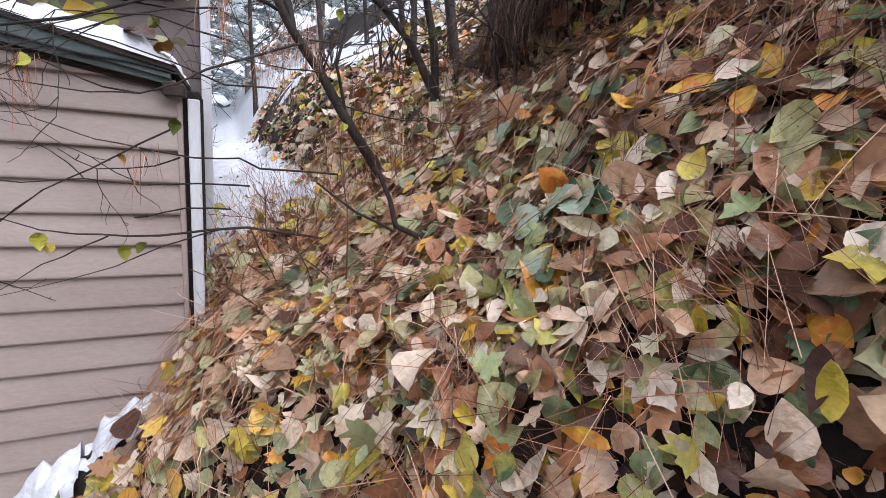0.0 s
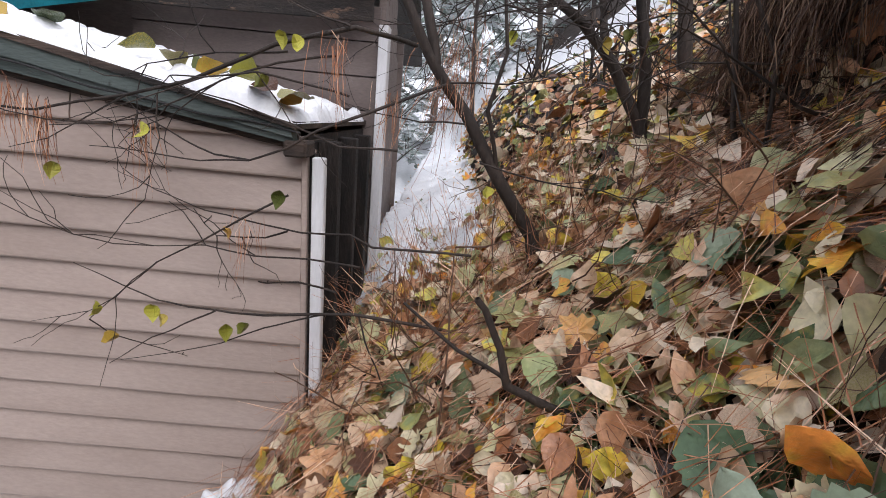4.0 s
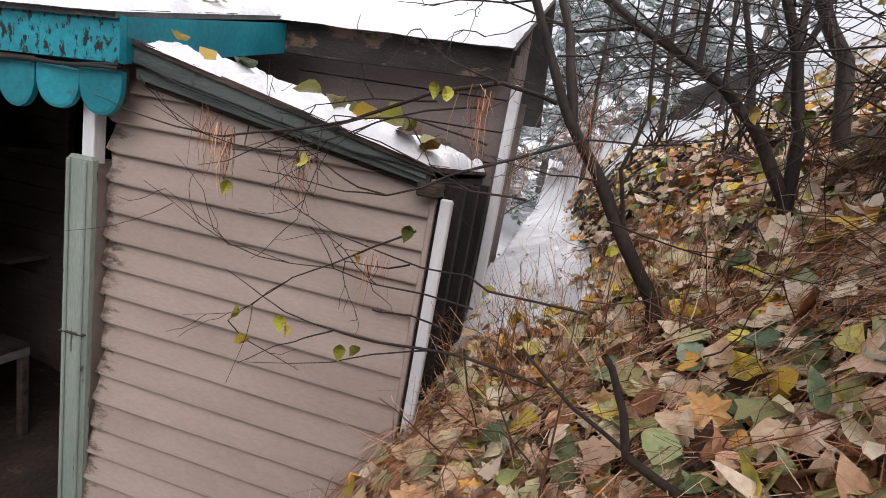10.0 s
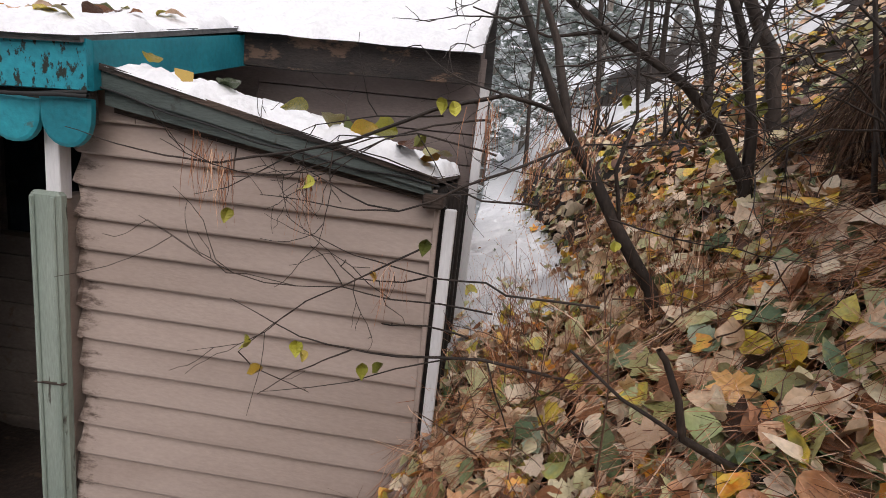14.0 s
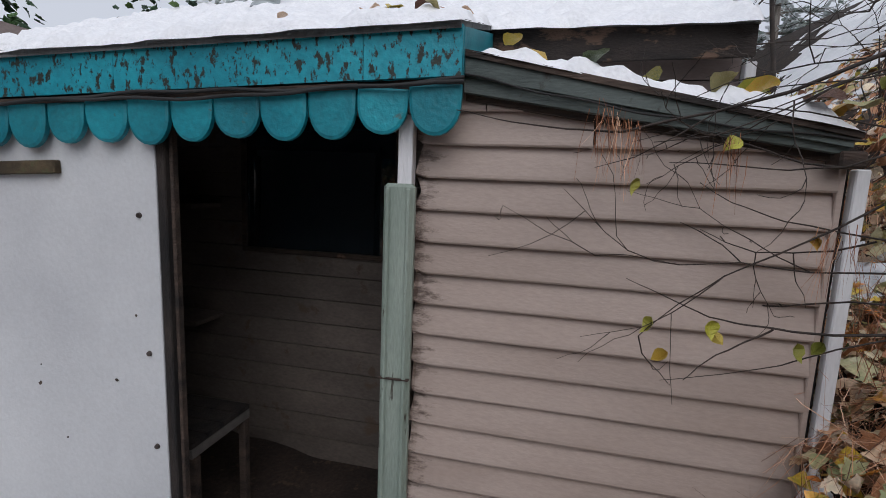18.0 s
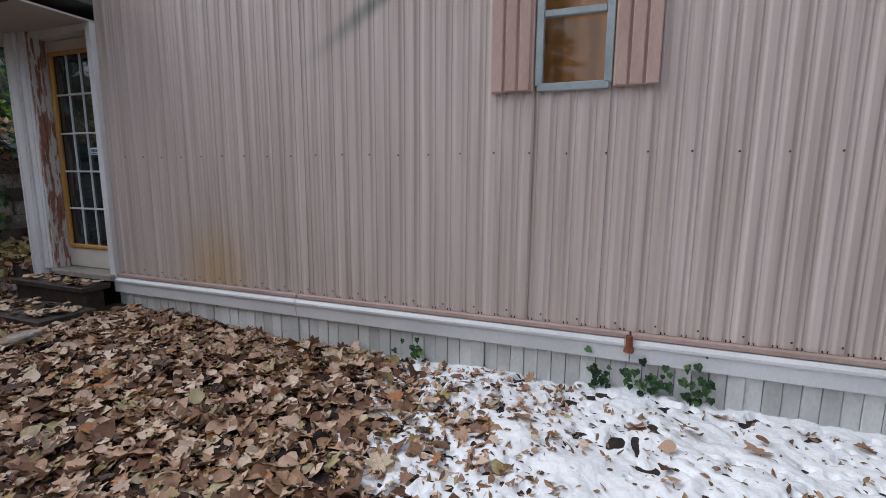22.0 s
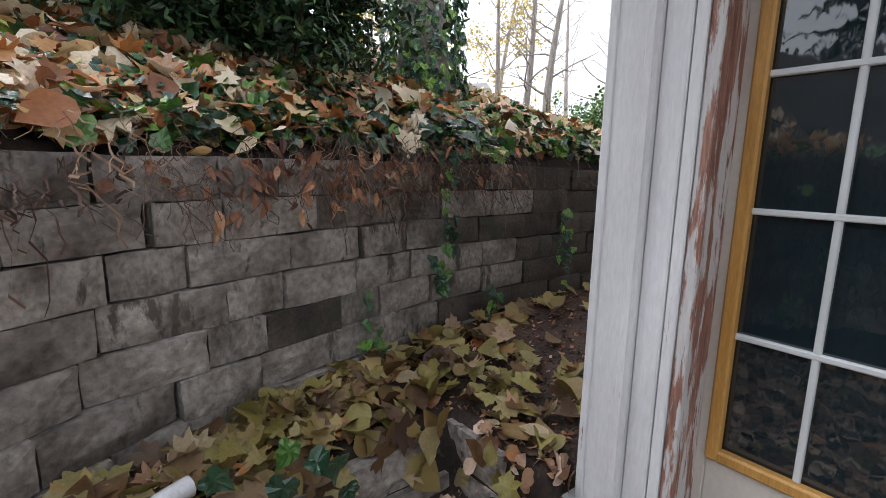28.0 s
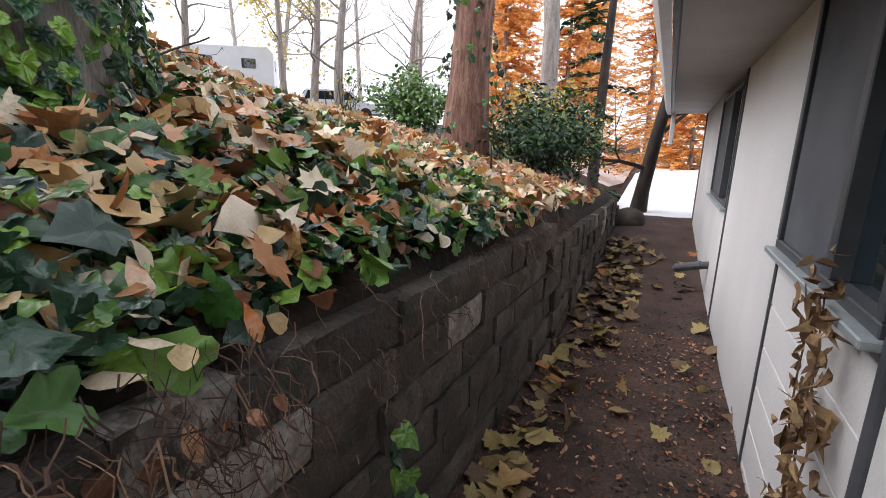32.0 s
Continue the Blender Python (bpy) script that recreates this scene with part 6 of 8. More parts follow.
crumbs("bank_top_leaves", lambda x, y: wall_side(x, y) > 0.22, (-6.2, -2.6, -9.2, -5.6), 1700, (0.075, 0.125), M_bank_leaf, "large pale maple leaves heaped on the bank", 78, 0.14, 0.4, ("maple", "ovate"))
crumbs("mound_leaves", lambda x, y: (wall_side(x, y) < -0.03) & (y < -5.6 - 0.35 * (x > -5.3)), (-5.9, -3.7, -6.6, -5.6), 270, (0.07, 0.12), M_mound, "olive and yellow maple leaves heaped below the wall", 80, 0.09, 0.35, ("maple", "ovate"))
crumbs("path_chaff", lambda x, y: (wall_side(x, y) < -0.03) & (y < -5.6), (-9.5, -5.3, -6.7, -5.6), 2200, (0.012, 0.032), M_deadleaf, "small dark leaf scraps on the path", 81, 0.015, 0.4)
crumbs("side_yard_leaves", lambda x, y: (wall_side(x, y) < -0.02) & ~on_hill(x, y) & (y - 0.35 * (x + 4) < -0.9), (-2.6, 2.8, -3.4, 1.0), 5200, (0.05, 0.1), M_yard_leaf, "tan fallen leaves in the side yard", 82, 0.03, 0.35)
crumbs("path_snow_leaves", lambda x, y: x > -0.15, (-0.15, 1.0, 2.6, 8), 900, (0.015, 0.05), M_hill_leaf, "leaves and scraps on the snowy path", 79, 0.1, 0.5)

# pine needles on the hill and strands hanging from its cut edge
rng = np.random.default_rng(21)
tufts, each = 760, 15
x = rng.uniform(-0.9, 3.2, tufts * 3)
y = rng.uniform(-0.6, 4.4, tufts * 3)
ok = on_hill(x, y) & (rng.uniform(0, 1, tufts * 3) < 0.08 + 0.92 * sm(0.0, 0.45, vnoise(x, y, 0.4, 50)))
x, y = x[ok][:tufts], y[ok][:tufts]
k = len(x)
way = rng.normal(0, 1, (k, 3)) + np.array([[-0.9, -0.1, 0]])
way /= np.linalg.norm(way, axis=1)[:, None]
x = np.repeat(x, each) + rng.normal(0, 0.028, k * each)
y = np.repeat(y, each) + rng.normal(0, 0.028, k * each)
p, nr = ground_at(x, y)
p = p + nr * rng.uniform(0.015, 0.07, len(x))[:, None]
d = np.repeat(way, each, 0) + rng.normal(0, 0.3, (len(x), 3))
d = d - (d * nr).sum(1)[:, None] * nr + nr * rng.normal(0.0, 0.16, (len(x), 1))
d = d / np.linalg.norm(d, axis=1)[:, None] * rng.uniform(0.1, 0.2, (len(x), 1))
stuff("pine_needles", ribbons(p, p + d, nr * rng.uniform(-0.005, 0.02, (len(x), 1)), rng.uniform(0.0007, 0.0014, len(x)), rng), M_needle, "rust-brown tufts of fallen pine needles over the hillside", "pine needles")
tufts, each = 480, 13
x = rng.uniform(-0.2, 1.25, tufts * 2)
y = rng.uniform(-0.4, 1.9, tufts * 2)
ok = on_hill(x, y) & ((x > 0.2) | (y > 0.95))
x, y = x[ok][:tufts], y[ok][:tufts]
k = len(x)
way = rng.normal(0, 1, (k, 3)) + np.array([[-0.5, -0.2, 0]])
x = np.repeat(x, each) + rng.normal(0, 0.03, k * each)
y = np.repeat(y, each) + rng.normal(0, 0.03, k * each)
p, nr = ground_at(x, y)
p = p + nr * rng.uniform(0.05, 0.1, len(x))[:, None]
d = np.repeat(way, each, 0) + rng.normal(0, 0.35, (len(x), 3))
d = d - (d * nr).sum(1)[:, None] * nr + nr * rng.normal(0.0, 0.12, (len(x), 1))
d = d / np.linalg.norm(d, axis=1)[:, None] * rng.uniform(0.11, 0.23, (len(x), 1))
stuff("top_needles", ribbons(p, p + d, nr * rng.uniform(-0.01, 0.015, (len(x), 1)), rng.uniform(0.0006, 0.0011, len(x)), rng), M_needle, "pine needles strewn over the nearest leaves", "pine needles")
# longer needles draped down the cut face
tufts, each = 300, 22
x = rng.uniform(0.45, 1.8, tufts * 2)
y = rng.uniform(-0.6, 2.6, tufts * 2)
ok = on_hill(x, y) & (x > 0.85 + 0.15 * y + 0.3 * vnoise(x, y, 0.3, 56))
x, y = x[ok][:tufts], y[ok][:tufts]
k = len(x)
way = rng.normal(0, 0.45, (k, 3)) + np.array([[-0.7, -0.1, -0.7]])
x = np.repeat(x, each) + rng.normal(0, 0.025, k * each)
y = np.repeat(y, each) + rng.normal(0, 0.025, k * each)
p, nr = ground_at(x, y)
p = p + nr * rng.uniform(0.03, 0.1, len(x))[:, None]
d = np.repeat(way, each, 0) + rng.normal(0, 0.2, (len(x), 3))
d = d - 0.8 * np.minimum(0, (d * nr).sum(1))[:, None] * nr
d = d / np.linalg.norm(d, axis=1)[:, None] * rng.uniform(0.12, 0.26, (len(x), 1))
stuff("draped_needles", ribbons(p, p + d, nr * rng.uniform(-0.005, 0.03, (len(x), 1)), rng.uniform(0.0007, 0.0014, len(x)), rng, 3), M_root, "long rust-brown needles draped down the bank", "pine needles")
# the turf lip over the undercut, and the fan of old needles that hangs from it
ly = np.arange(0.55, 2.2, 0.03)
lt = np.linspace(0, 1, 9)
LYY, LTT = np.meshgrid(ly, lt)
reach = (0.2 + 0.07 * vnoise(LYY, LYY * 0, 0.2, 92)) * sm(0.5, 0.8, LYY) * sm(2.2, 1.9, LYY)
LX = cut_line(LYY) + 0.22 - LTT * (reach + 0.06)
LZ0 = height(cut_line(LYY) + 0.22, LYY)
LZ = LZ0 + 0.035 - 0.11 * LTT ** 2 - 0.02 * LTT + 0.02 * vnoise(LX, LYY, 0.09, 93)
top_ = np.stack([LX, LYY, LZ], -1)
bot_ = np.stack([LX + 0.01, LYY, LZ - 0.05 * (1 - 0.6 * LTT)], -1)
nl, ml = LX.shape
ia = np.arange(nl * ml).reshape(nl, ml)
qa = np.stack([ia[:-1, :-1], ia[:-1, 1:], ia[1:, 1:], ia[1:, :-1]], -1).reshape(-1, 4)
qe = np.stack([ia[-1, :-1], ia[-1, 1:], ia[-1, 1:] + nl * ml, ia[-1, :-1] + nl * ml], -1)
lip_me = fast_mesh("turf_lip", np.concatenate([top_.reshape(-1, 3), bot_.reshape(-1, 3)]), np.concatenate([qa, qa[:, ::-1] + nl * ml, qe]), True)
lip_me.materials.append(M_soil)
tagged(new("turf_lip", lip_me), "overhanging lip of dark soil and roots on the bank", "soil", kind="structure")
pick = rng.integers(0, nl * ml, 700)
pl = top_.reshape(-1, 3)[pick] + rng.normal(0, 0.015, (700, 3)) + np.array([[0, 0, 0.02]])
stuff("lip_leaves", leaves("ovate", pl, np.tile(np.array([[-0.5, -0.1, 0.9]]), (700, 1)), rng.uniform(0.035, 0.08, 700), rng, 0.6, 0.9), M_deadleaf, "dead leaves on the overhanging lip", "leaf litter")
n = 3400
y = rng.uniform(0.6, 2.15, n * 2)
y = y[rng.uniform(0, 1, n * 2) < 0.25 + 0.75 * sm(-0.2, 0.35, vnoise(y, y * 0, 0.15, 57))][:n]
n = len(y)
t = rng.uniform(0.35, 1.0, n) ** 0.6
x = cut_line(y) + 0.22 - t * (0.2 * sm(0.5, 0.8, y) * sm(2.2, 1.9, y) + 0.06)
a = np.stack([x, y, height(cut_line(y) + 0.22, y) + 0.03 - 0.12 * t * t], -1)
lean = vnoise(y, y * 0, 0.13, 58)
b = a + np.stack([-rng.uniform(0.0, 0.12, n), 0.13 * lean + rng.normal(-0.02, 0.05, n), -rng.uniform(0.12, 0.36, n)], -1)
stuff("needle_fan", ribbons(a, b, np.stack([-rng.uniform(0.01, 0.05, n), rng.normal(0, 0.015, n), rng.uniform(0.0, 0.05, n)], -1), rng.uniform(0.0007, 0.0016, n), rng, 4), M_root, "fan of dark old needles hanging under the ledge", "pine needles")
n = 4000
y = rng.uniform(-0.4, 3.0, n * 2)
y = y[(vnoise(y, y * 0, 0.16, 53) + 0.5 * vnoise(y, y * 0, 0.5, 54)) > 0.0][:n]
n = len(y)
x = 1.5 - 0.3 * sm(2.1, 0.5, y) + 0.12 * vnoise(y, y * 0, 0.3, 52) + rng.normal(0, 0.09, n)
p, nr = ground_at(x, y)
p[:, 2] += rng.uniform(0.0, 0.06, n)
ln = rng.uniform(0.08, 0.4, n) * (0.6 + 0.6 * sm(-0.5, 0.8, vnoise(y, y * 0, 0.25, 55)))
b = p + np.stack([-rng.uniform(0.03, 0.2, n), rng.normal(0, 0.07, n), -ln], -1)
stuff("hanging_roots", ribbons(p, b, np.stack([-rng.uniform(0.01, 0.06, n), rng.normal(0, 0.02, n), rng.uniform(0, 0.05, n)], -1), rng.uniform(0.0008, 0.002, n), rng, 4), M_root, "dry roots and needles hanging from the cut bank", "roots")
crumbs("bank_dead_leaves", lambda x, y: on_hill(x, y) & (x > cut_line(y) - 0.05 - 0.1 * (y < 0.7)) & (x < 1.9), (0.7, 1.9, -0.5, 3.2), 2300, (0.04, 0.085), M_deadleaf, "crumpled dark brown leaves on the cut bank", 75, 0.07, 0.75)
crumbs("large_dead_leaves", lambda x, y: on_hill(x, y) & (x > 0.75), (0.7, 2.2, -0.4, 2.6), 260, (0.065, 0.1), M_hill_leaf, "large curled leaves on the cut bank", 76, 0.1, 0.6, ("maple", "ovate"))
crumbs("steep_slope_leaves", lambda x, y: on_hill(x, y), (0.25, 1.25, -0.7, 1.3), 2600, (0.04, 0.078), M_hill_leaf, "fallen leaves on the steep lower slope", 77, 0.08, 0.38)
# withered vines over the retaining wall
def hanging(name, line, count, seed, near, top, length_, label, thick=0.0042):
    """Tangled strands that wander down from a wall's edge."""
    r = np.random.default_rng(seed)
    total, at_ = along_line(line)
    sp = r.uniform(0, total, count * 3)
    q = np.array([at_(v)[0] for v in sp])
    ok_ = r.uniform(0, 1, len(q)) < near(q[:, 0]) * (0.35 + 0.65 * (vnoise(sp, sp * 0, 0.18, seed) > -0.1))
    q, sp = q[ok_][:count], sp[ok_][:count]
    k = len(q)
    seg = 8
    start = np.stack([q[:, 0] + r.normal(0, 0.03, k), q[:, 1] + r.normal(-0.02, 0.04, k), top + r.uniform(-0.15, 0.1, k)], -1)
    drop = r.uniform(0.4, 1.0, k) ** 1.5 * length_(q[:, 0])
    steps = r.normal(0, 0.016, (k, seg, 3))
    steps[:, :, 1] = 0.008 + 0.35 * np.abs(steps[:, :, 1])
    steps[:, :, 2] = -(drop / seg)[:, None] * r.uniform(0.3, 1.5, (k, seg)) * np.sign(r.uniform(-0.15, 1, (k, seg)))
    pts_ = np.concatenate([start[:, None], start[:, None] + np.cumsum(steps, 1)], 1)
    side = r.normal(0, 1, (k, 3))
    side[:, 1] *= 0.3
    side = side / np.linalg.norm(side, axis=1)[:, None] * r.uniform(0.0009, thick, k)[:, None]
    v = np.stack([pts_ - side[:, None], pts_ + side[:, None]], 2).reshape(k, -1, 3)
    m_ = np.arange(seg)
    f = np.stack([2 * m_, 2 * m_ + 1, 2 * m_ + 3, 2 * m_ + 2], -1)[None] + (np.arange(k) * 2 * (seg + 1))[:, None, None]
    return stuff(name, (v.reshape(-1, 3), f.reshape(-1, 4)), M_root, label, "vines")


hanging("withered_vines", WALL_LINE[4:8], 3000, 61, lambda x: 0.06 + 0.94 * sm(-4.2, -3.6, x), 1.38, lambda x: 0.25 + 0.75 * sm(-4.3, -3.5, x), "brown withered vines hanging over the block wall")
hanging("edge_roots", WALL_LINE[2:5], 800, 62, lambda x: 0.12 + 0.88 * sm(-6.6, -6.0, x) * sm(-4.6, -5.4, x) + 0.3 * sm(-5.0, -4.5, x), 1.39, lambda x: 0.3 + 0 * x, "dry roots hanging from the bank's edge", 0.0024)
# thick vine stems that climb the wall's curve
rv_ = np.random.default_rng(66)
length_c, at_c = along_line(WALL_LINE[4:8])
creeper = thing("climbing_vine", (-3.5, -5.8, 0.2), "thick bare brown vine stems climbing the wall", "vine")
for k in range(70):
    q, ang = at_c(length_c * rv_.uniform(0.2, 1.0))
    q = q + np.array([-math.sin(ang), math.cos(ang)]) * rv_.uniform(0.03, 0.16)
    m_ = 10
    zz = np.linspace(rv_.uniform(0.1, 0.5), rv_.uniform(1.0, 1.5), m_)
    w_ = np.cumsum(rv_.normal(0, 0.035, (m_, 2)), 0)
    pts_ = np.stack([q[0] + w_[:, 0], q[1] + 0.6 * w_[:, 1], zz], -1)
    obj("stem", fast_mesh("stem", *tube_arrays(pts_, np.linspace(rv_.uniform(0.004, 0.009), 0.002, m_), 5), True), M_root, creeper)
# ivy leaves trailing down the wall
def cylinder_at(centre, radius, depth):
    bm = bmesh.new()
    bmesh.ops.create_cone(bm, segments=12, radius1=radius, radius2=radius * 0.9, depth=depth, cap_ends=True, matrix=Matrix.Translation(centre))
    return bm


def trailing(name, centres, spread, count, seed, material, kind="ivy", sizes=(0.05, 0.09), label="ivy trailing down the block wall", facing=(-0.1, 0.9, 0.35)):
    r = np.random.default_rng(seed)
    ps = []
    for c in centres:
        ps.append(np.array(c) + r.normal(0, 1, (count, 3)) * np.array(spread))
    ps = np.concatenate(ps)
    nrm = np.tile(np.array([facing]), (len(ps), 1))
    return stuff(name, leaves(kind, ps, nrm, r.uniform(*sizes, len(ps)), r, 0.4, 0.5, point=np.array([[0, 0.2, -1.0]])), material, label, "ivy")


trailing("wall_ivy", [(-5.75, -6.57, 1.25), (-5.78, -6.56, 1.0), (-5.72, -6.56, 0.8), (-6.7, -6.57, 0.95), (-6.75, -6.56, 0.75), (-6.1, -6.55, 0.6), (-5.3, -6.52, 0.6)], (0.035, 0.015, 0.11), 9, 31, M_ivy)
trailing("edge_leaves", [(-4.6 - 0.28 * i, -6.42 - 0.22 * sm(-4.4, -5.6, -4.6 - 0.28 * i), 1.33) for i in range(7)], (0.15, 0.03, 0.03), 5, 32, M_deadleaf, "ovate", (0.04, 0.07), "brown leaves caught along the wall's edge")
trailing("hanging_dead_leaves", [(-5.05, -6.5, 1.22), (-5.2, -6.52, 1.28), (-4.9, -6.46, 1.3), (-4.75, -6.43, 1.22), (-5.45, -6.56, 1.3)], (0.1, 0.025, 0.06), 15, 35, M_deadleaf, "narrow", (0.05, 0.095), "clumps of reddish dead leaves hanging over the wall")
trailing("vine_ivy", [(-3.4, -5.72, 1.1), (-3.2, -5.45, 0.75), (-3.3, -5.6, 0.45), (-3.7, -5.95, 0.35), (-3.6, -5.9, 1.3), (-3.3, -5.6, 1.25), (-4.4, -5.86, 0.4), (-4.7, -5.86, 0.42)], (0.2, 0.06, 0.12), 16, 33, M_ivy, "ivy", (0.06, 0.1), "ivy among withered vines by the wall")
trailing("skirting_ivy", [(-5.45, -0.54, 0.13), (-5.45, -0.33, 0.15), (-5.45, -0.27, 0.1), (-5.45, -0.1, 0.18), (-5.45, -0.07, 0.1), (-5.45, -1.7, 0.1)], (0.008, 0.055, 0.06), 15, 34, M_evergreen, "ivy", (0.03, 0.06), "small ivy climbing the white skirting", (1.0, 0.0, 0.3))
trailing("roof_corner_ivy", [(-4.24, 1.55, 1.58), (-4.28, 1.55, 1.68), (-4.27, 1.55, 1.8), (-4.33, 1.57, 1.9), (-4.35, 1.56, 1.74)], (0.045, 0.03, 0.05), 34, 36, M_evergreen, "ivy", (0.04, 0.07), "dark ivy hanging over the shed's front corner", (0.4, -0.9, 0.3))
# rusty capped stub below the siding
stub = part("pipe_stub", cylinder_at((-5.45, -0.404, 0.355), 0.02, 0.07), M_rust, house, "rusty brown capped pipe stub")
part("cap", cylinder_at((-5.45, -0.404, 0.315), 0.027, 0.03), M_rust, stub)
# debris: crumbs of leaf and grass on the snow, small stones on the path
rd = np.random.default_rng(64)
x, y = rd.uniform(-5.4, -1.4, 3000), rd.uniform(-1.6, 1.6, 3000)
ok = in_yard(x, y) & (hill_inside(x, y) < -0.2)
p, nr = ground_at(x[ok], y[ok])
stuff("snow_debris", leaves("narrow", p + np.array([[0, 0, 0.022]]), nr, rd.uniform(0.015, 0.05, len(p)), rd, 0.6, 0.8), M_brownleaf, "crumbs of leaf and stalk on the snow", "leaf debris")
x, y = rd.uniform(-11, -5.4, 9000), rd.uniform(-6.6, -5.55, 9000)
ok = (wall_side(x, y) < -0.05) & (rd.uniform(0, 1, 9000) < sm(-6.4, -5.8, y) * (0.35 + 0.65 * sm(-8.5, -7.0, x)))
p, nr = ground_at(x[ok], y[ok])
cube = np.array([(a, b, c) for a in (-1, 1) for b in (-1, 1) for c in (-1, 1)], float)
cf = np.array([(0, 1, 3, 2), (4, 6, 7, 5), (0, 4, 5, 1), (2, 3, 7, 6), (0, 2, 6, 4), (1, 5, 7, 3)])
sz = rd.uniform(0.002, 0.0075, (len(p), 1, 1)) * rd.uniform(0.6, 1.2, (len(p), 1, 3))
vv = p[:, None] + (cube[None] + rd.normal(0, 0.25, (len(p), 8, 3))) * sz
stuff("path_stones", (vv.reshape(-1, 3), (cf[None] + 8 * np.arange(len(p))[:, None, None]).reshape(-1, 4)), M_blockdark, "small grey stones on the path", "gravel")


# ---- shrubs with bare twigs on the hill ----
def stems(name, lines, material, label, category, group=""):
    """A shrub: each stem a tapered tube of its own under it."""
    at0 = lines[0][0][0]
    home = thing(name, at0, label, category, group)
    for pts, r0, r1 in lines:
        p = np.array(pts, float)
        k = max(2, 4 * (len(p) - 1))
        t = np.linspace(0, len(p) - 1, k + 1)
        q = np.stack([np.interp(t, np.arange(len(p)), p[:, c]) for c in range(3)], -1)
        w = min(0.006, r0 * 0.6)
        q[1:-1] += w * np.stack([vnoise(t[1:-1], t[1:-1] * 0 + p[0, 0] * 9 + c, 0.7, 60 + c) for c in range(3)], -1)
        v, f = tube_arrays(q, np.linspace(r0, r1, k + 1), 7 if r0 > 0.01 else 5)
        obj("stem" if r0 > 0.008 else "twig", fast_mesh("stem", v, f, True), material, home)
    return home


def twiggy(start, direction, length, r, rng_, depth=2):
    """A twig that zigzags and forks."""
    out, p, d = [], np.array(start, float), np.array(direction, float)
    d /= np.linalg.norm(d)
    pts, n_ = [p.copy()], 5
    for i in range(n_):
        d = d + rng_.normal(0, 0.22, 3)
        d /= np.linalg.norm(d)
        p = p + d * length / n_
        pts.append(p.copy())
        if depth > 0 and i >= 1 and rng_.uniform() < 0.65:
            d2 = d + rng_.normal(0, 0.7, 3)
            out += twiggy(p, d2, length * rng_.uniform(0.4, 0.65), r * 0.6, rng_, depth - 1)
    return [(pts, r, max(0.0007, r * 0.35))] + out


rs = np.random.default_rng(70)
main1 = [([(0.63, 1.9, 1.35), (0.601, 1.9, 1.479), (0.474, 1.9, 1.637), (0.355, 1.9, 1.817), (0.255, 1.88, 1.952), (0.198, 1.86, 2.038), (0.102, 1.85, 2.224), (0.0, 1.85, 2.4), (-0.15, 1.85, 2.8)], 0.025, 0.008),
         ([(0.255, 1.88, 1.952), (0.2, 1.9, 2.186), (0.13, 1.9, 2.322), (0.05, 1.92, 2.75)], 0.016, 0.006),
         ([(0.2, 1.83, 1.99), (0.06, 1.7, 2.0), (-0.13, 1.68, 1.94), (-0.34, 1.68, 1.84), (-0.5, 1.68, 1.79), (-0.72, 1.67, 1.74), (-0.87, 1.66, 1.74), (-1.02, 1.66, 1.76), (-1.18, 1.66, 1.79)], 0.007, 0.0012),
         ([(-0.5, 1.68, 1.79), (-0.59, 1.66, 1.73), (-0.69, 1.66, 1.67), (-0.79, 1.66, 1.64)], 0.0025, 0.0008),
         ([(0.29, 1.86, 1.9), (0.09, 1.7, 1.8), (-0.02, 1.68, 1.75), (-0.1, 1.68, 1.7), (-0.2, 1.68, 1.66), (-0.32, 1.68, 1.65), (-0.5, 1.68, 1.66), (-0.6, 1.68, 1.66)], 0.005, 0.001),
         ([(0.4, 1.72, 1.45), (0.13, 1.68, 1.46), (0.07, 1.68, 1.49), (-0.06, 1.68, 1.48), (-0.2, 1.68, 1.5), (-0.31, 1.68, 1.52), (-0.44, 1.68, 1.56), (-0.52, 1.68, 1.61)], 0.004, 0.001),
         ([(0.38, 1.75, 1.2), (0.09, 1.68, 1.26), (-0.03, 1.68, 1.25), (-0.16, 1.68, 1.23), (-0.26, 1.68, 1.23), (-0.37, 1.68, 1.24), (-0.46, 1.68, 1.25), (-0.58, 1.68, 1.3), (-0.68, 1.68, 1.34)], 0.0055, 0.001),
         ([(0.0, 1.68, 1.25), (-0.16, 1.67, 1.2), (-0.28, 1.67, 1.14), (-0.41, 1.67, 1.1), (-0.57, 1.67, 1.06)], 0.0028, 0.0008),
         ([(0.474, 1.9, 1.637), (0.41, 1.85, 1.84), (0.45, 1.85, 2.0), (0.42, 1.85, 2.2), (0.41, 1.85, 2.5)], 0.007, 0.004)]
extra = []
for sx_, sz_, dx_ in ((0.1, 2.2, -1), (0.05, 2.0, -1), (-0.1, 1.93, -1), (0.18, 2.1, 1), (0.3, 1.9, 0.7), (0.42, 2.1, 0.6), (0.4, 1.7, 0.9), (-0.2, 1.66, -0.6), (-0.3, 1.23, -0.5), (-0.1, 1.48, -0.7), (0.1, 1.26, 0.2), (0.15, 2.3, -0.8), (0.35, 1.8, -0.6)):
    extra += twiggy((sx_, 1.78 if sx_ > 0.15 else 1.69, sz_), (dx_, rs.uniform(-0.3, 0.2), rs.uniform(-0.3, 0.4)), rs.uniform(0.25, 0.5), 0.003, rs, 2)
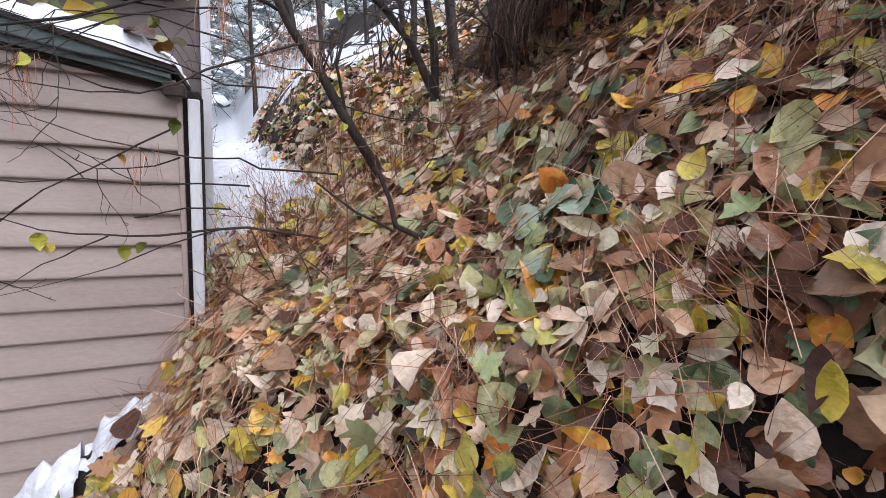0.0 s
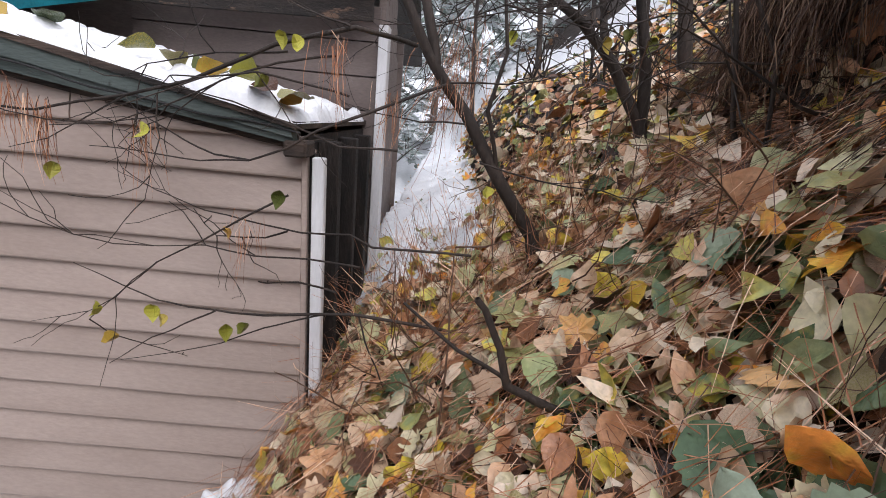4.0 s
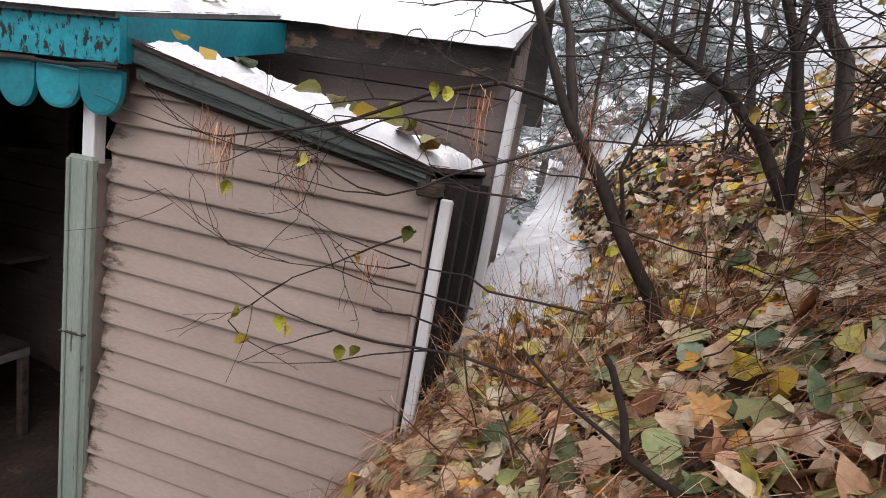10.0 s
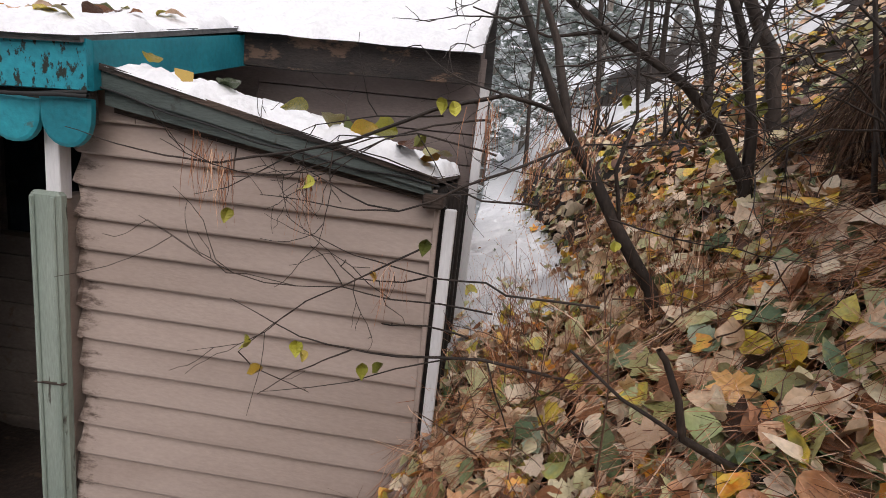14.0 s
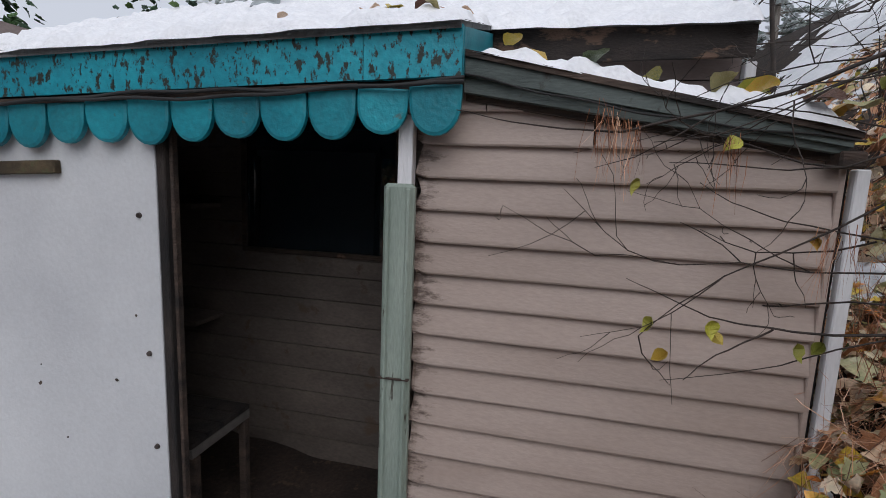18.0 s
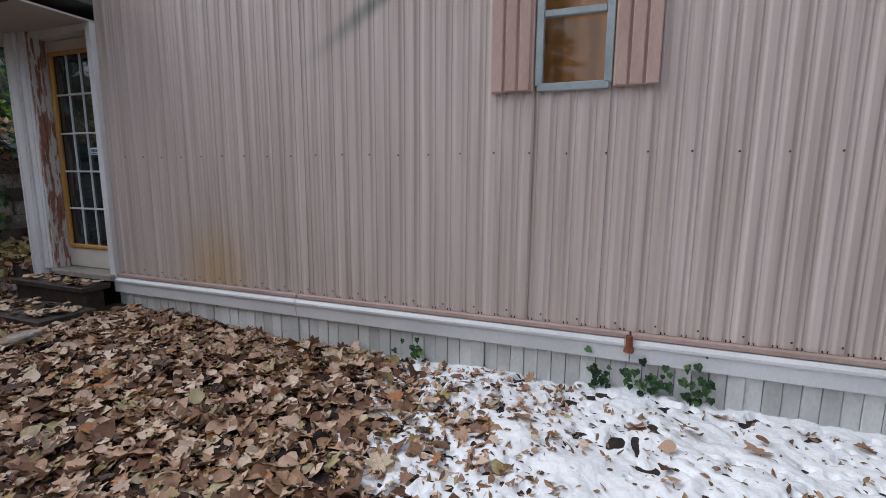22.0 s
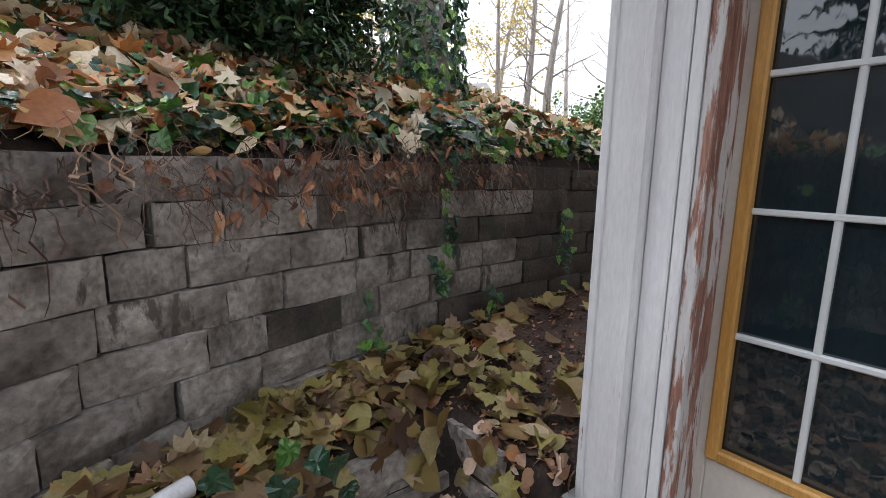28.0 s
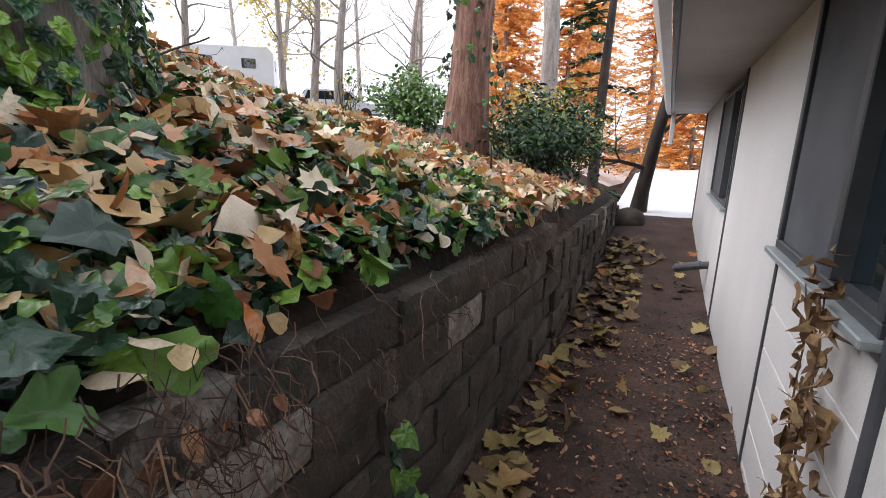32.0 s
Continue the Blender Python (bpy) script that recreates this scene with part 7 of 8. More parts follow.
for k in range(6):
    zz = (1.93, 1.72, 1.58, 1.4, 1.84, 1.32, 1.66, 1.5, 2.05, 1.78, 1.2, 1.9)[k]
    extra += twiggy((rs.uniform(-0.1, 0.3), 1.68, zz), (-1, rs.uniform(-0.05, 0.03), rs.uniform(-0.25, 0.2)), rs.uniform(0.5, 1.0), 0.0034, rs, 2)
stems("bare_shrub", main1 + extra, M_bark, "dark wet bare shrub leaning over the shed", "shrub", "hillside shrubs")
main2 = [([(1.09, 2.4, 1.72), (1.053, 2.4, 1.857), (0.96, 2.4, 2.0), (0.878, 2.4, 2.105), (0.77, 2.4, 2.2), (0.655, 2.4, 2.275), (0.437, 2.4, 2.379), (0.263, 2.4, 2.487), (0.0, 2.4, 2.8)], 0.028, 0.01),
         ([(1.07, 2.4, 1.8), (1.02, 2.38, 2.1), (0.961, 2.38, 2.33), (0.846, 2.38, 2.567), (0.8, 2.38, 3.0)], 0.025, 0.012),
         ([(0.96, 2.38, 2.33), (1.002, 2.4, 2.48), (1.05, 2.4, 2.8)], 0.014, 0.006),
         ([(0.878, 2.4, 2.105), (0.86, 2.45, 2.25), (0.75, 2.5, 2.6)], 0.02, 0.008),
         ([(0.655, 2.4, 2.275), (0.64, 2.4, 2.5), (0.7, 2.4, 2.9)], 0.013, 0.006),
         ([(0.437, 2.4, 2.379), (0.2, 2.35, 2.33), (-0.1, 2.3, 2.4)], 0.009, 0.003)]
extra = []
for sx_, sz_ in ((0.7, 2.25), (0.5, 2.35), (0.3, 2.45), (0.95, 2.35), (0.9, 2.5), (1.0, 2.5), (0.6, 2.3), (0.85, 2.1), (0.4, 2.38), (0.2, 2.5), (0.75, 2.2), (0.5, 2.5), (1.05, 2.6), (0.8, 2.6), (0.65, 2.45)):
    for _ in range(4):
        extra += twiggy((sx_, 2.38, sz_), (rs.uniform(-1, 0.8), rs.uniform(-0.6, 0.2), rs.uniform(-0.5, 0.7)), rs.uniform(0.3, 0.8), 0.0035, rs, 2)
stems("bare_shrub", main2 + extra, M_bark, "dark forked bare shrub on the leafy slope", "shrub", "hillside shrubs")
main3 = [([(1.6, 3.3, 2.2), (1.51, 3.3, 2.62), (1.4, 3.3, 2.76), (1.3, 3.3, 2.92), (1.1, 3.3, 3.5)], 0.042, 0.026)] + twiggy((1.4, 3.3, 2.8), (-1, -0.2, 0.4), 1.0, 0.012, rs, 2) + twiggy((1.35, 3.3, 2.9), (0.8, -0.3, 0.5), 1.0, 0.012, rs, 2)
stems("bare_shrub", main3, M_bark, "dark trunk among leaves on the slope", "shrub", "hillside shrubs")
main4 = [([(0.72, 0.98, 1.42), (0.63, 1.1, 1.33), (0.57, 1.22, 1.31), (0.45, 1.22, 1.36), (0.43, 1.22, 1.43), (0.38, 1.22, 1.52)], 0.011, 0.006), ([(0.47, 1.28, 1.33), (0.36, 1.3, 1.38), (0.25, 1.32, 1.46)], 0.005, 0.003)]
stems("broken_sapling", main4, M_bark, "short broken brown sapling in the leaves", "sapling")
main5 = [([(1.12, 1.7, 1.62), (1.02, 1.7, 1.86), (0.97, 1.7, 2.07), (0.9, 1.7, 2.33), (0.85, 1.7, 2.7)], 0.008, 0.004), ([(1.06, 1.6, 1.7), (1.02, 1.6, 2.0), (0.93, 1.6, 2.15), (0.81, 1.6, 2.25)], 0.006, 0.003), ([(1.2, 1.5, 1.86), (1.03, 1.5, 1.9), (0.94, 1.5, 1.95), (0.83, 1.5, 2.0), (0.74, 1.5, 2.03)], 0.005, 0.002)]
for k in range(7):
    main5 += twiggy((rs.uniform(0.85, 1.05), rs.uniform(1.4, 1.7), rs.uniform(1.85, 2.3)), (rs.uniform(-1, 0.2), rs.uniform(-0.3, 0.3), rs.uniform(-0.6, 0.3)), rs.uniform(0.3, 0.5), 0.003, rs, 2)
stems("thin_shrub", main5, M_bark, "thin dark stems with fine twigs", "shrub")
# leaves still on the twigs, and needles caught on them
twigleaf = []
for k in range(4):
    v, f = leaves("ovate", np.zeros((1, 3)), np.array([[0, -1.0, 0.1]]), np.ones(1), rs, 0.3, 1.2, 0.9, point=np.array([[0.1, 0, -1.0]]))
    me = fast_mesh("twig_leaf", v, f)
    me.materials.append(M_yellow)
    twigleaf.append(me)
for k, (lx, lz, ls) in enumerate(((-0.6, 1.22, 0.075), (-0.57, 1.13, 0.07), (-0.46, 1.23, 0.08), (-0.44, 1.2, 0.06), (-0.26, 1.19, 0.07), (-0.2, 1.2, 0.06), (-0.69, 1.6, 0.07), (-0.46, 1.71, 0.09), (-0.11, 1.58, 0.07),
                                  (-0.14, 1.85, 0.06), (-0.1, 1.96, 0.065), (-0.07, 1.95, 0.065), (-0.24, 1.48, 0.05), (0.42, 1.62, 0.06), (0.5, 1.5, 0.06))):
    ob_ = obj("twig_leaf", twigleaf[k % 4], None, None, at=pose(lx, 1.665 if lx < 0.2 else 1.8, lz, rs.uniform(-20, 20), rs.uniform(-25, 25), rs.uniform(-50, 50)) @ Matrix.Scale(ls * 0.7, 4))
    tagged(ob_, "yellow-green leaf hanging on a bare twig", "leaf", "twig leaves")
for k, (lx, ly, lz, ls) in enumerate(((0.83, 2.3, 2.12, 0.09), (0.93, 2.3, 2.15, 0.08), (1.0, 2.3, 2.13, 0.1), (0.9, 2.3, 1.95, 0.08), (0.5, 2.2, 2.1, 0.07), (1.1, 2.3, 2.5, 0.07))):
    ob_ = obj("twig_leaf", twigleaf[k % 4], None, None, at=pose(lx, ly, lz, rs.uniform(-20, 20), rs.uniform(-25, 25), rs.uniform(-50, 50)) @ Matrix.Scale(ls * 0.7, 4))
    tagged(ob_, "yellow-green leaf hanging on a bare twig", "leaf", "twig leaves")
cl = [(-0.77, 1.665, 1.79), (-0.74, 1.665, 1.77), (-0.7, 1.665, 1.75), (-0.45, 1.665, 1.72), (0.02, 1.66, 1.95), (0.15, 1.75, 1.85), (0.3, 1.8, 1.9), (-0.2, 1.665, 1.5)]
a = np.concatenate([np.array(c) + rs.normal(0, 1, (26, 3)) * np.array([0.02, 0.006, 0.015]) for c in cl])
b = a + np.stack([rs.normal(0, 0.02, len(a)), rs.normal(0, 0.01, len(a)), -rs.uniform(0.06, 0.2, len(a))], -1)
hang = [(0.33, 2.35, 2.08), (0.36, 2.35, 2.0), (0.3, 2.35, 1.95), (0.34, 2.35, 2.14), (0.28, 2.35, 2.03)]
a2 = np.concatenate([np.array(c) + rs.normal(0, 1, (22, 3)) * np.array([0.05, 0.03, 0.05]) for c in hang])
b2 = a2 + np.stack([rs.normal(-0.03, 0.05, len(a2)), rs.normal(-0.02, 0.03, len(a2)), -rs.uniform(0.12, 0.34, len(a2))], -1)
stuff("hung_needles", ribbons(a2, b2, rs.normal(0, 0.012, (len(a2), 3)), rs.uniform(0.0008, 0.0016, len(a2)), rs, 3), M_needle, "long brown needles hung over the shrub's fork", "pine needles")
stuff("caught_needles", ribbons(a, b, rs.normal(0, 0.006, (len(a), 3)), rs.uniform(0.0006, 0.0011, len(a)), rs), M_needle, "brown pine needles caught on the twigs", "pine needles")
# grey-green rosettes, single large leaves and low dry twigs among the litter
def rosette(x, y, wide, count, seed):
    r = np.random.default_rng(seed)
    p_, n_ = ground_at(np.array([x]), np.array([y]))
    at0 = p_[0] + n_[0] * 0.045
    home = thing("primrose_plant", at0, "low rosette of grey-green wrinkled leaves in the litter", "plant", "rosette plants")
    for k in range(count):
        a = 6.283 * k / count + r.uniform(-0.3, 0.3)
        out = np.array([[math.cos(a), math.sin(a), 0.25]])
        v, f = leaves("wrinkled", np.array([at0 + 0.42 * wide * out[0] + n_[0] * 0.012 * k / count]), n_ + 0.2 * -out, np.array([wide * r.uniform(0.8, 1.1)]), r, 0.15, 0.5, 0.4, point=out * 2)
        obj("leaf", fast_mesh("leaf", v, f, True), M_primrose, home)


for k, (x, y, w_) in enumerate(((0.95, 2.08, 0.11), (0.83, 1.55, 0.1), (0.88, 1.24, 0.1), (0.7, 1.58, 0.08), (0.72, 0.89, 0.12), (0.76, 0.77, 0.11), (0.66, 0.74, 0.08), (0.3, 1.62, 0.09), (0.48, 1.0, 0.08), (0.55, 1.7, 0.08), (0.9, 0.9, 0.09), (0.25, 1.3, 0.08))):
    rosette(x, y, w_, 5 + k % 3, 400 + k)
M_bigleaf = leafy("large_wet_leaf", [(0, (0.38, 0.38, 0.15)), (0.28, (0.52, 0.48, 0.2)), (0.5, (0.6, 0.3, 0.13)), (0.75, (0.74, 0.48, 0.28)), (1, (0.8, 0.42, 0.1))], 0.3, True)
for k, (x, y, ls, kind) in enumerate(((0.676, 1.184, 0.17, "ovate"), (0.753, 1.142, 0.14, "maple"), (0.807, 1.192, 0.12, "ovate"), (0.82, 1.295, 0.1, "maple"), (0.753, 0.536, 0.17, "maple"), (0.812, 1.02, 0.14, "ovate"), (0.916, 1.286, 0.12, "ovate"),
                                      (0.59, 0.94, 0.1, "maple"), (0.48, 0.97, 0.1, "ovate"), (0.567, 0.8, 0.11, "maple"), (0.1, 1.42, 0.12, "maple"), (-0.05, 1.4, 0.11, "ovate"), (0.56, 1.45, 0.12, "maple"), (0.4, 1.25, 0.12, "ovate"), (0.66, 1.4, 0.11, "maple"), (0.2, 1.5, 0.1, "ovate"))):
    p_, n_ = ground_at(np.array([x]), np.array([y]))
    v, f = leaves("wrinkled" if kind == "ovate" else kind, p_ + n_ * 0.06, n_, np.array([ls * 0.85]), rs, 0.3, 0.6, 0.5)
    tagged(obj("large_leaf", fast_mesh("large_leaf", v, f), M_bigleaf), "large wet fallen leaf lying on the litter", "leaf", "large leaves")
low = []
for k in range(16):
    x, y = rs.uniform(0.05, 0.75), rs.uniform(1.15, 2.1)
    low += twiggy((x, y, float(height(np.array([x]), np.array([y]))[0]) + 0.02), (rs.uniform(-0.8, 0.6), rs.uniform(-0.5, 0.4), rs.uniform(0.3, 1.0)), rs.uniform(0.2, 0.5), 0.0032, rs, 2)
stems("dry_bramble", low, M_root, "thin brown dry bramble stems over the litter", "bramble")
# tangle of dry stalks between shed and hill
n = 800
x = rs.uniform(-0.02, 0.85, n)
y = 1.78 + 1.3 * rs.uniform(0, 1, n) ** 1.6
p, nr = ground_at(x, y)
b = p + np.stack([rs.normal(-0.03, 0.12, n), rs.normal(-0.05, 0.12, n), rs.uniform(0.05, 0.42, n)], -1)
stuff("dry_stalks", ribbons(p, b, rs.normal(0, 0.05, (n, 3)), rs.uniform(0.0008, 0.0018, n), rs, 3), M_needle, "tangle of golden dry stalks by the shed", "dry stalks")
# grass and stalks along the shed's foot and in the snow
n = 260
x = rs.uniform(-4.4, -1.3, n)
y = 1.72 + 0.05 * (x + 1.3) - np.abs(rs.normal(0.03, 0.06, n))
p, nr = ground_at(x, y)
b = p + np.stack([rs.normal(0, 0.05, n), rs.normal(-0.02, 0.05, n), rs.uniform(0.05, 0.2, n)], -1)
stuff("grass_blades", ribbons(p, b, rs.normal(0, 0.02, (n, 3)), rs.uniform(0.001, 0.002, n), rs, 3), M_grass, "withered grass blades along the shed", "grass")
# snow lumps on the ledge and snow behind the shed


def snow_patch(name, box4, level, seed, label, step=0.022, base=0.0):
    ux, uy = np.arange(box4[0], box4[1], step), np.arange(box4[2], box4[3], step)
    U, V = np.meshgrid(ux, uy)
    e = np.minimum(np.minimum(U - ux[0], ux[-1] - U), np.minimum(V - uy[0], uy[-1] - V)) / (0.3 * min(box4[1] - box4[0], box4[3] - box4[2]))
    m_ = np.clip(e, 0, 1) + 0.5 * vnoise(U, V, step * 8, seed) + 0.5 * vnoise(U, V, step * 3, seed + 1) + 0.25 * vnoise(U, V, step * 1.6, seed + 2)
    Z = height(U, V) + base + 0.07 * np.clip(m_ - level, -1, 0.8)
    ii = np.arange(U.size).reshape(U.shape)
    me = fast_mesh(name, np.stack([U, V, Z], -1).reshape(-1, 3), np.stack([ii[:-1, :-1], ii[:-1, 1:], ii[1:, 1:], ii[1:, :-1]], -1).reshape(-1, 4), True)
    me.materials.append(M_snow)
    return tagged(new(name, me), label, "snow", kind="stuff")


snow_patch("ledge_snow", (-0.98, -0.4, 1.5, 1.86), 0.42, 80, "clump of snow on the ledge by the shed", 0.01, 0.05)
snow_patch("ledge_snow", (-0.4, -0.08, 1.58, 1.88), 0.5, 87, "small clump of snow by the shed corner", 0.01, 0.05)
snow_patch("gap_snow", (-6.2, -4.5, 1.95, 4.4), 0.2, 88, "patchy snow in the gap beside the shed", 0.03, 0.03)
snow_patch("path_snow", (-0.25, 0.6, 2.5, 10.5), 0.12, 82, "snow on the path behind the shed", 0.022, 0.05)
snow_patch("slope_snow", (0.9, 7.5, 5.2, 14), 0.55, 84, "snow patches on the far slope", 0.07)


# ---- trees, bushes and the distance ----
def limb(p0, d0, length, r0, r1, rng_, wander=0.12, k=8, lift=0.0):
    p, d = np.array(p0, float), np.array(d0, float)
    d /= np.linalg.norm(d)
    pts = [p.copy()]
    for i in range(k):
        d = d + rng_.normal(0, wander, 3) + np.array([0, 0, lift])
        d /= np.linalg.norm(d)
        p = p + d * length / k
        pts.append(p.copy())
    return np.array(pts), np.linspace(r0, r1, k + 1)


def tree(name, base, high, r0, seed, bark, label, crown=None, crown_label="", branches=14, low=0.35, lean=(0, 0), leaf=(0.1, 0.2), per=60, kind="ovate", reach=0.35, sides=12, twig=2, droop=0.0, category="tree", ivy=0):
    """A tapered trunk, limbs that fork, and a crown of many small leaves round the limb ends."""
    r = np.random.default_rng(seed)
    home = thing(name, base, label, category)
    trunk, rad = limb(base, (lean[0], lean[1], 1), high, r0, r0 * 0.25, r, 0.03, 12)
    trunk[0, 2] -= 0.25
    rad[0] *= 1.35
    v, f = tube_arrays(trunk, rad, sides)
    obj("trunk", fast_mesh("trunk", v, f, True), bark, home)
    tips = []
    for b in range(branches):
        pieces = []
        t = low + (1 - low) * (b + r.uniform()) / branches
        i = min(11, int(t * 12))
        p = trunk[i] * (1 - (t * 12 - i)) + trunk[i + 1] * (t * 12 - i)
        a = r.uniform(0, 2 * np.pi)
        d = np.array([np.cos(a), np.sin(a), r.uniform(0.1, 0.9) - droop])
        ln = high * reach * (1.15 - 0.7 * t) * r.uniform(0.7, 1.2)
        q, rr = limb(p, d, ln, r0 * 0.35 * (1.1 - t), 0.006, r, 0.16, 7, 0.05 - droop * 0.1)
        pieces.append(tube_arrays(q, rr, 5))
        tips += [q[k] for k in range(3, 8)]
        for _ in range(twig):
            k = r.integers(2, 6)
            q2, r2 = limb(q[k], q[k + 1] - q[k] + r.normal(0, 0.5, 3) * ln / 7, ln * 0.55, rr[k] * 0.6, 0.004, r, 0.2, 5, 0.02 - droop * 0.1)
            pieces.append(tube_arrays(q2, r2, 4))
            tips += [q2[m] for m in range(2, 6)]
            for _ in range(twig):
                k2 = r.integers(1, 4)
                q3, r3 = limb(q2[k2], q2[k2 + 1] - q2[k2] + r.normal(0, 0.6, 3) * ln / 9, ln * 0.35, 0.007, 0.003, r, 0.2, 4)
                pieces.append(tube_arrays(q3, r3, 3))
                tips.append(q3[-1])
        obj("branch", fast_mesh("branch", *join_arrays(pieces)), bark, home)
    if crown is not None:
        tips = np.array(tips)
        c = np.repeat(tips, per, 0) + r.normal(0, 1, (len(tips) * per, 3)) * (high * 0.028) * np.array([1, 1, 0.8])
        n_ = np.tile(np.array([[0, 0, 1.0]]), (len(c), 1))
        arr = leaves(kind, c, n_, r.uniform(*leaf, len(c)), r, 0.8, 0.4)
        me = fast_mesh("crown", *arr)
        me.materials.append(crown)
        tagged(obj("crown", me, None, home), crown_label, kind="stuff")
    if ivy:
        t = r.uniform(0, 0.6, ivy) ** 1.3
        i = np.minimum(11, (t * 12).astype(int))
        w = (t * 12 - i)[:, None]
        p = trunk[i] * (1 - w) + trunk[i + 1] * w
        a = r.uniform(0, 2 * np.pi, ivy)
        rr = (rad[i] + 0.03) * r.uniform(0.9, 1.3, ivy)
        nrm = np.stack([np.cos(a), np.sin(a), 0.3 + 0 * a], -1)
        arr = leaves("ivy", p + nrm * rr[:, None], nrm, r.uniform(0.06, 0.11, ivy), r, 0.4, 0.4, point=np.array([[0, 0, -1.0]]))
        me = fast_mesh("ivy_cover", *arr)
        me.materials.append(M_ivy)
        tagged(obj("ivy_cover", me, None, home), "ivy climbing the trunk", kind="stuff")
    return home


def bush(name, centre, radii, count, seed, material, size, kind, label, stems_=14, lump=0.35, category="bush", shell=0.55):
    """A mound of leaves in lumps round many stems, with an uneven outline."""
    r = np.random.default_rng(seed)
    c, rad = np.array(centre, float), np.array(radii, float)
    foot = (c[0], c[1], c[2] - rad[2])
    home = thing(name, foot, label, category)
    tops = []
    for k in range(stems_):
        d = r.normal(0, 1, 3)
        d[2] = abs(d[2]) * 0.8
        d /= np.linalg.norm(d)
        top = c + d * rad * r.uniform(0.6, 1.05) * np.array([1, 1, 0.9])
        start = np.array([c[0] + r.normal(0, 0.25) * rad[0], c[1] + r.normal(0, 0.25) * rad[1], c[2] - rad[2] * 1.05])
        q, rr = limb(start, top - start, np.linalg.norm(top - start), 0.014, 0.003, r, 0.1, 6)
        obj("stem", fast_mesh("stem", *tube_arrays(q, rr, 4)), M_bark, home)
        tops += [q[i] for i in (3, 4, 5, 6)]
    tops = np.array(tops)
    lumps = np.concatenate([tops, c + r.normal(0, 0.5, (stems_ * 3, 3)) * rad])
    w = r.integers(0, len(lumps), count)
    d = r.normal(0, 1, (count, 3))
    d /= np.linalg.norm(d, axis=1)[:, None]
    p = lumps[w] + d * (r.uniform(0, 1, count) ** 0.4)[:, None] * lump * rad.mean()
    nrm = d * 0.6 + np.array([[0, 0, 0.7]])
    arr = leaves(kind, p, nrm / np.linalg.norm(nrm, axis=1)[:, None], r.uniform(*size, count), r, 0.45, 0.4)
    me = fast_mesh("foliage", *arr)
    me.materials.append(material)
    tagged(obj("foliage", me, None, home), kind="stuff")
    return home


def conifer(name, base, high, wide, seed, material, label, bark=None, tiers=16, per=42, size=(0.14, 0.3), start=0.08):
    r = np.random.default_rng(seed)
    home = thing(name, base, label, "tree")
    trunk, rad = limb(base, (0, 0, 1), high, high * 0.014, 0.01, r, 0.01, 10)
    trunk[0, 2] -= 0.4
    obj("trunk", fast_mesh("trunk", *tube_arrays(trunk, rad, 7), True), bark or M_greybark, home)
    arms, ps, ds = [], [], []
    for t in range(tiers):
        h = start + (1 - start) * (t + 0.5) / tiers
        for k in range(9):
            a = r.uniform(0, 2 * np.pi)
            ln = wide * (1.02 - h) * r.uniform(0.6, 1.15)
            p0 = np.array([base[0], base[1], base[2] + high * np.clip(h + r.normal(0, 3.0 / tiers), 0.02, 0.99)])
            q, rr = limb(p0, (np.cos(a), np.sin(a), 0.1), ln, 0.02, 0.004, r, 0.06, 5, -0.12)
            arms.append(tube_arrays(q, rr, 3))
            i = r.uniform(0.15, 1, per) * 5
            j = np.minimum(4, i.astype(int))
            pp = q[j] + (q[j + 1] - q[j]) * (i - j)[:, None] + r.normal(0, 0.05 * wide * 0.5, (per, 3)) * np.array([1, 1, 0.5])
            ps.append(pp)
            ds.append(np.tile(q[-1] - q[0], (per, 1)) / ln + r.normal(0, 0.5, (per, 3)))
    tagged(obj("branchwork", fast_mesh("branchwork", *join_arrays(arms)), bark or M_greybark, home), kind="stuff")
    p, d = np.concatenate(ps), np.concatenate(ds)
    arr = leaves("narrow", p, np.tile(np.array([[0, 0, 1.0]]), (len(p), 1)), r.uniform(*size, len(p)), r, 0.35, 0.3, point=d)
    me = fast_mesh("crown", *arr)
    me.materials.append(material)
    tagged(obj("crown", me, None, home), kind="stuff")
    return home


def gz(x, y):
    return float(height(np.array([x]), np.array([y]))[0])


# on and beyond the bank
tree("ivy_clad_tree", (-6.75, -8.15, gz(-6.75, -8.15)), 9, 0.2, 101, M_greybark, "grey trunk wrapped in ivy on the bank", branches=10, low=0.55, ivy=2600, reach=0.25)
tree("redwood_tree", (-11.2, -8.52, gz(-11.2, -8.52)), 12, 0.25, 102, M_redbark, "tall tree with furrowed red-brown bark", branches=8, low=0.6, ivy=350, reach=0.25, sides=18)
tree("slender_tree", (-15.5, -8.65, gz(-15.5, -8.65)), 12, 0.2, 103, M_greybark, "straight grey-brown trunk behind the bushes", branches=8, low=0.55, reach=0.25)
tree("leaning_tree", (-14.9, -6.75, gz(-14.9, -6.75)), 5, 0.13, 104, M_bark, "dark many-stemmed tree leaning towards the roof", branches=9, low=0.1, lean=(0.03, 0.12), reach=0.5)
conifer("hemlock_tree", (-18.5, -8.2, gz(-18.5, -8.2)), 11, 2.4, 105, M_evergreen, "drooping dark green hemlock conifer", M_bark, 12, 26, (0.15, 0.3), 0.42)
bush("evergreen_bush", (-3.9, -8.9, 3.05), (1.3, 0.7, 0.75), 9000, 116, M_evergreen, (0.06, 0.11), "narrow", "dark evergreen bush high on the bank", 22, 0.34)
bush("evergreen_bush", (-5.2, -7.95, 2.5), (1.15, 0.8, 0.8), 15000, 50, M_evergreen, (0.05, 0.1), "narrow", "dense dark evergreen bush on the bank", 26, 0.34)
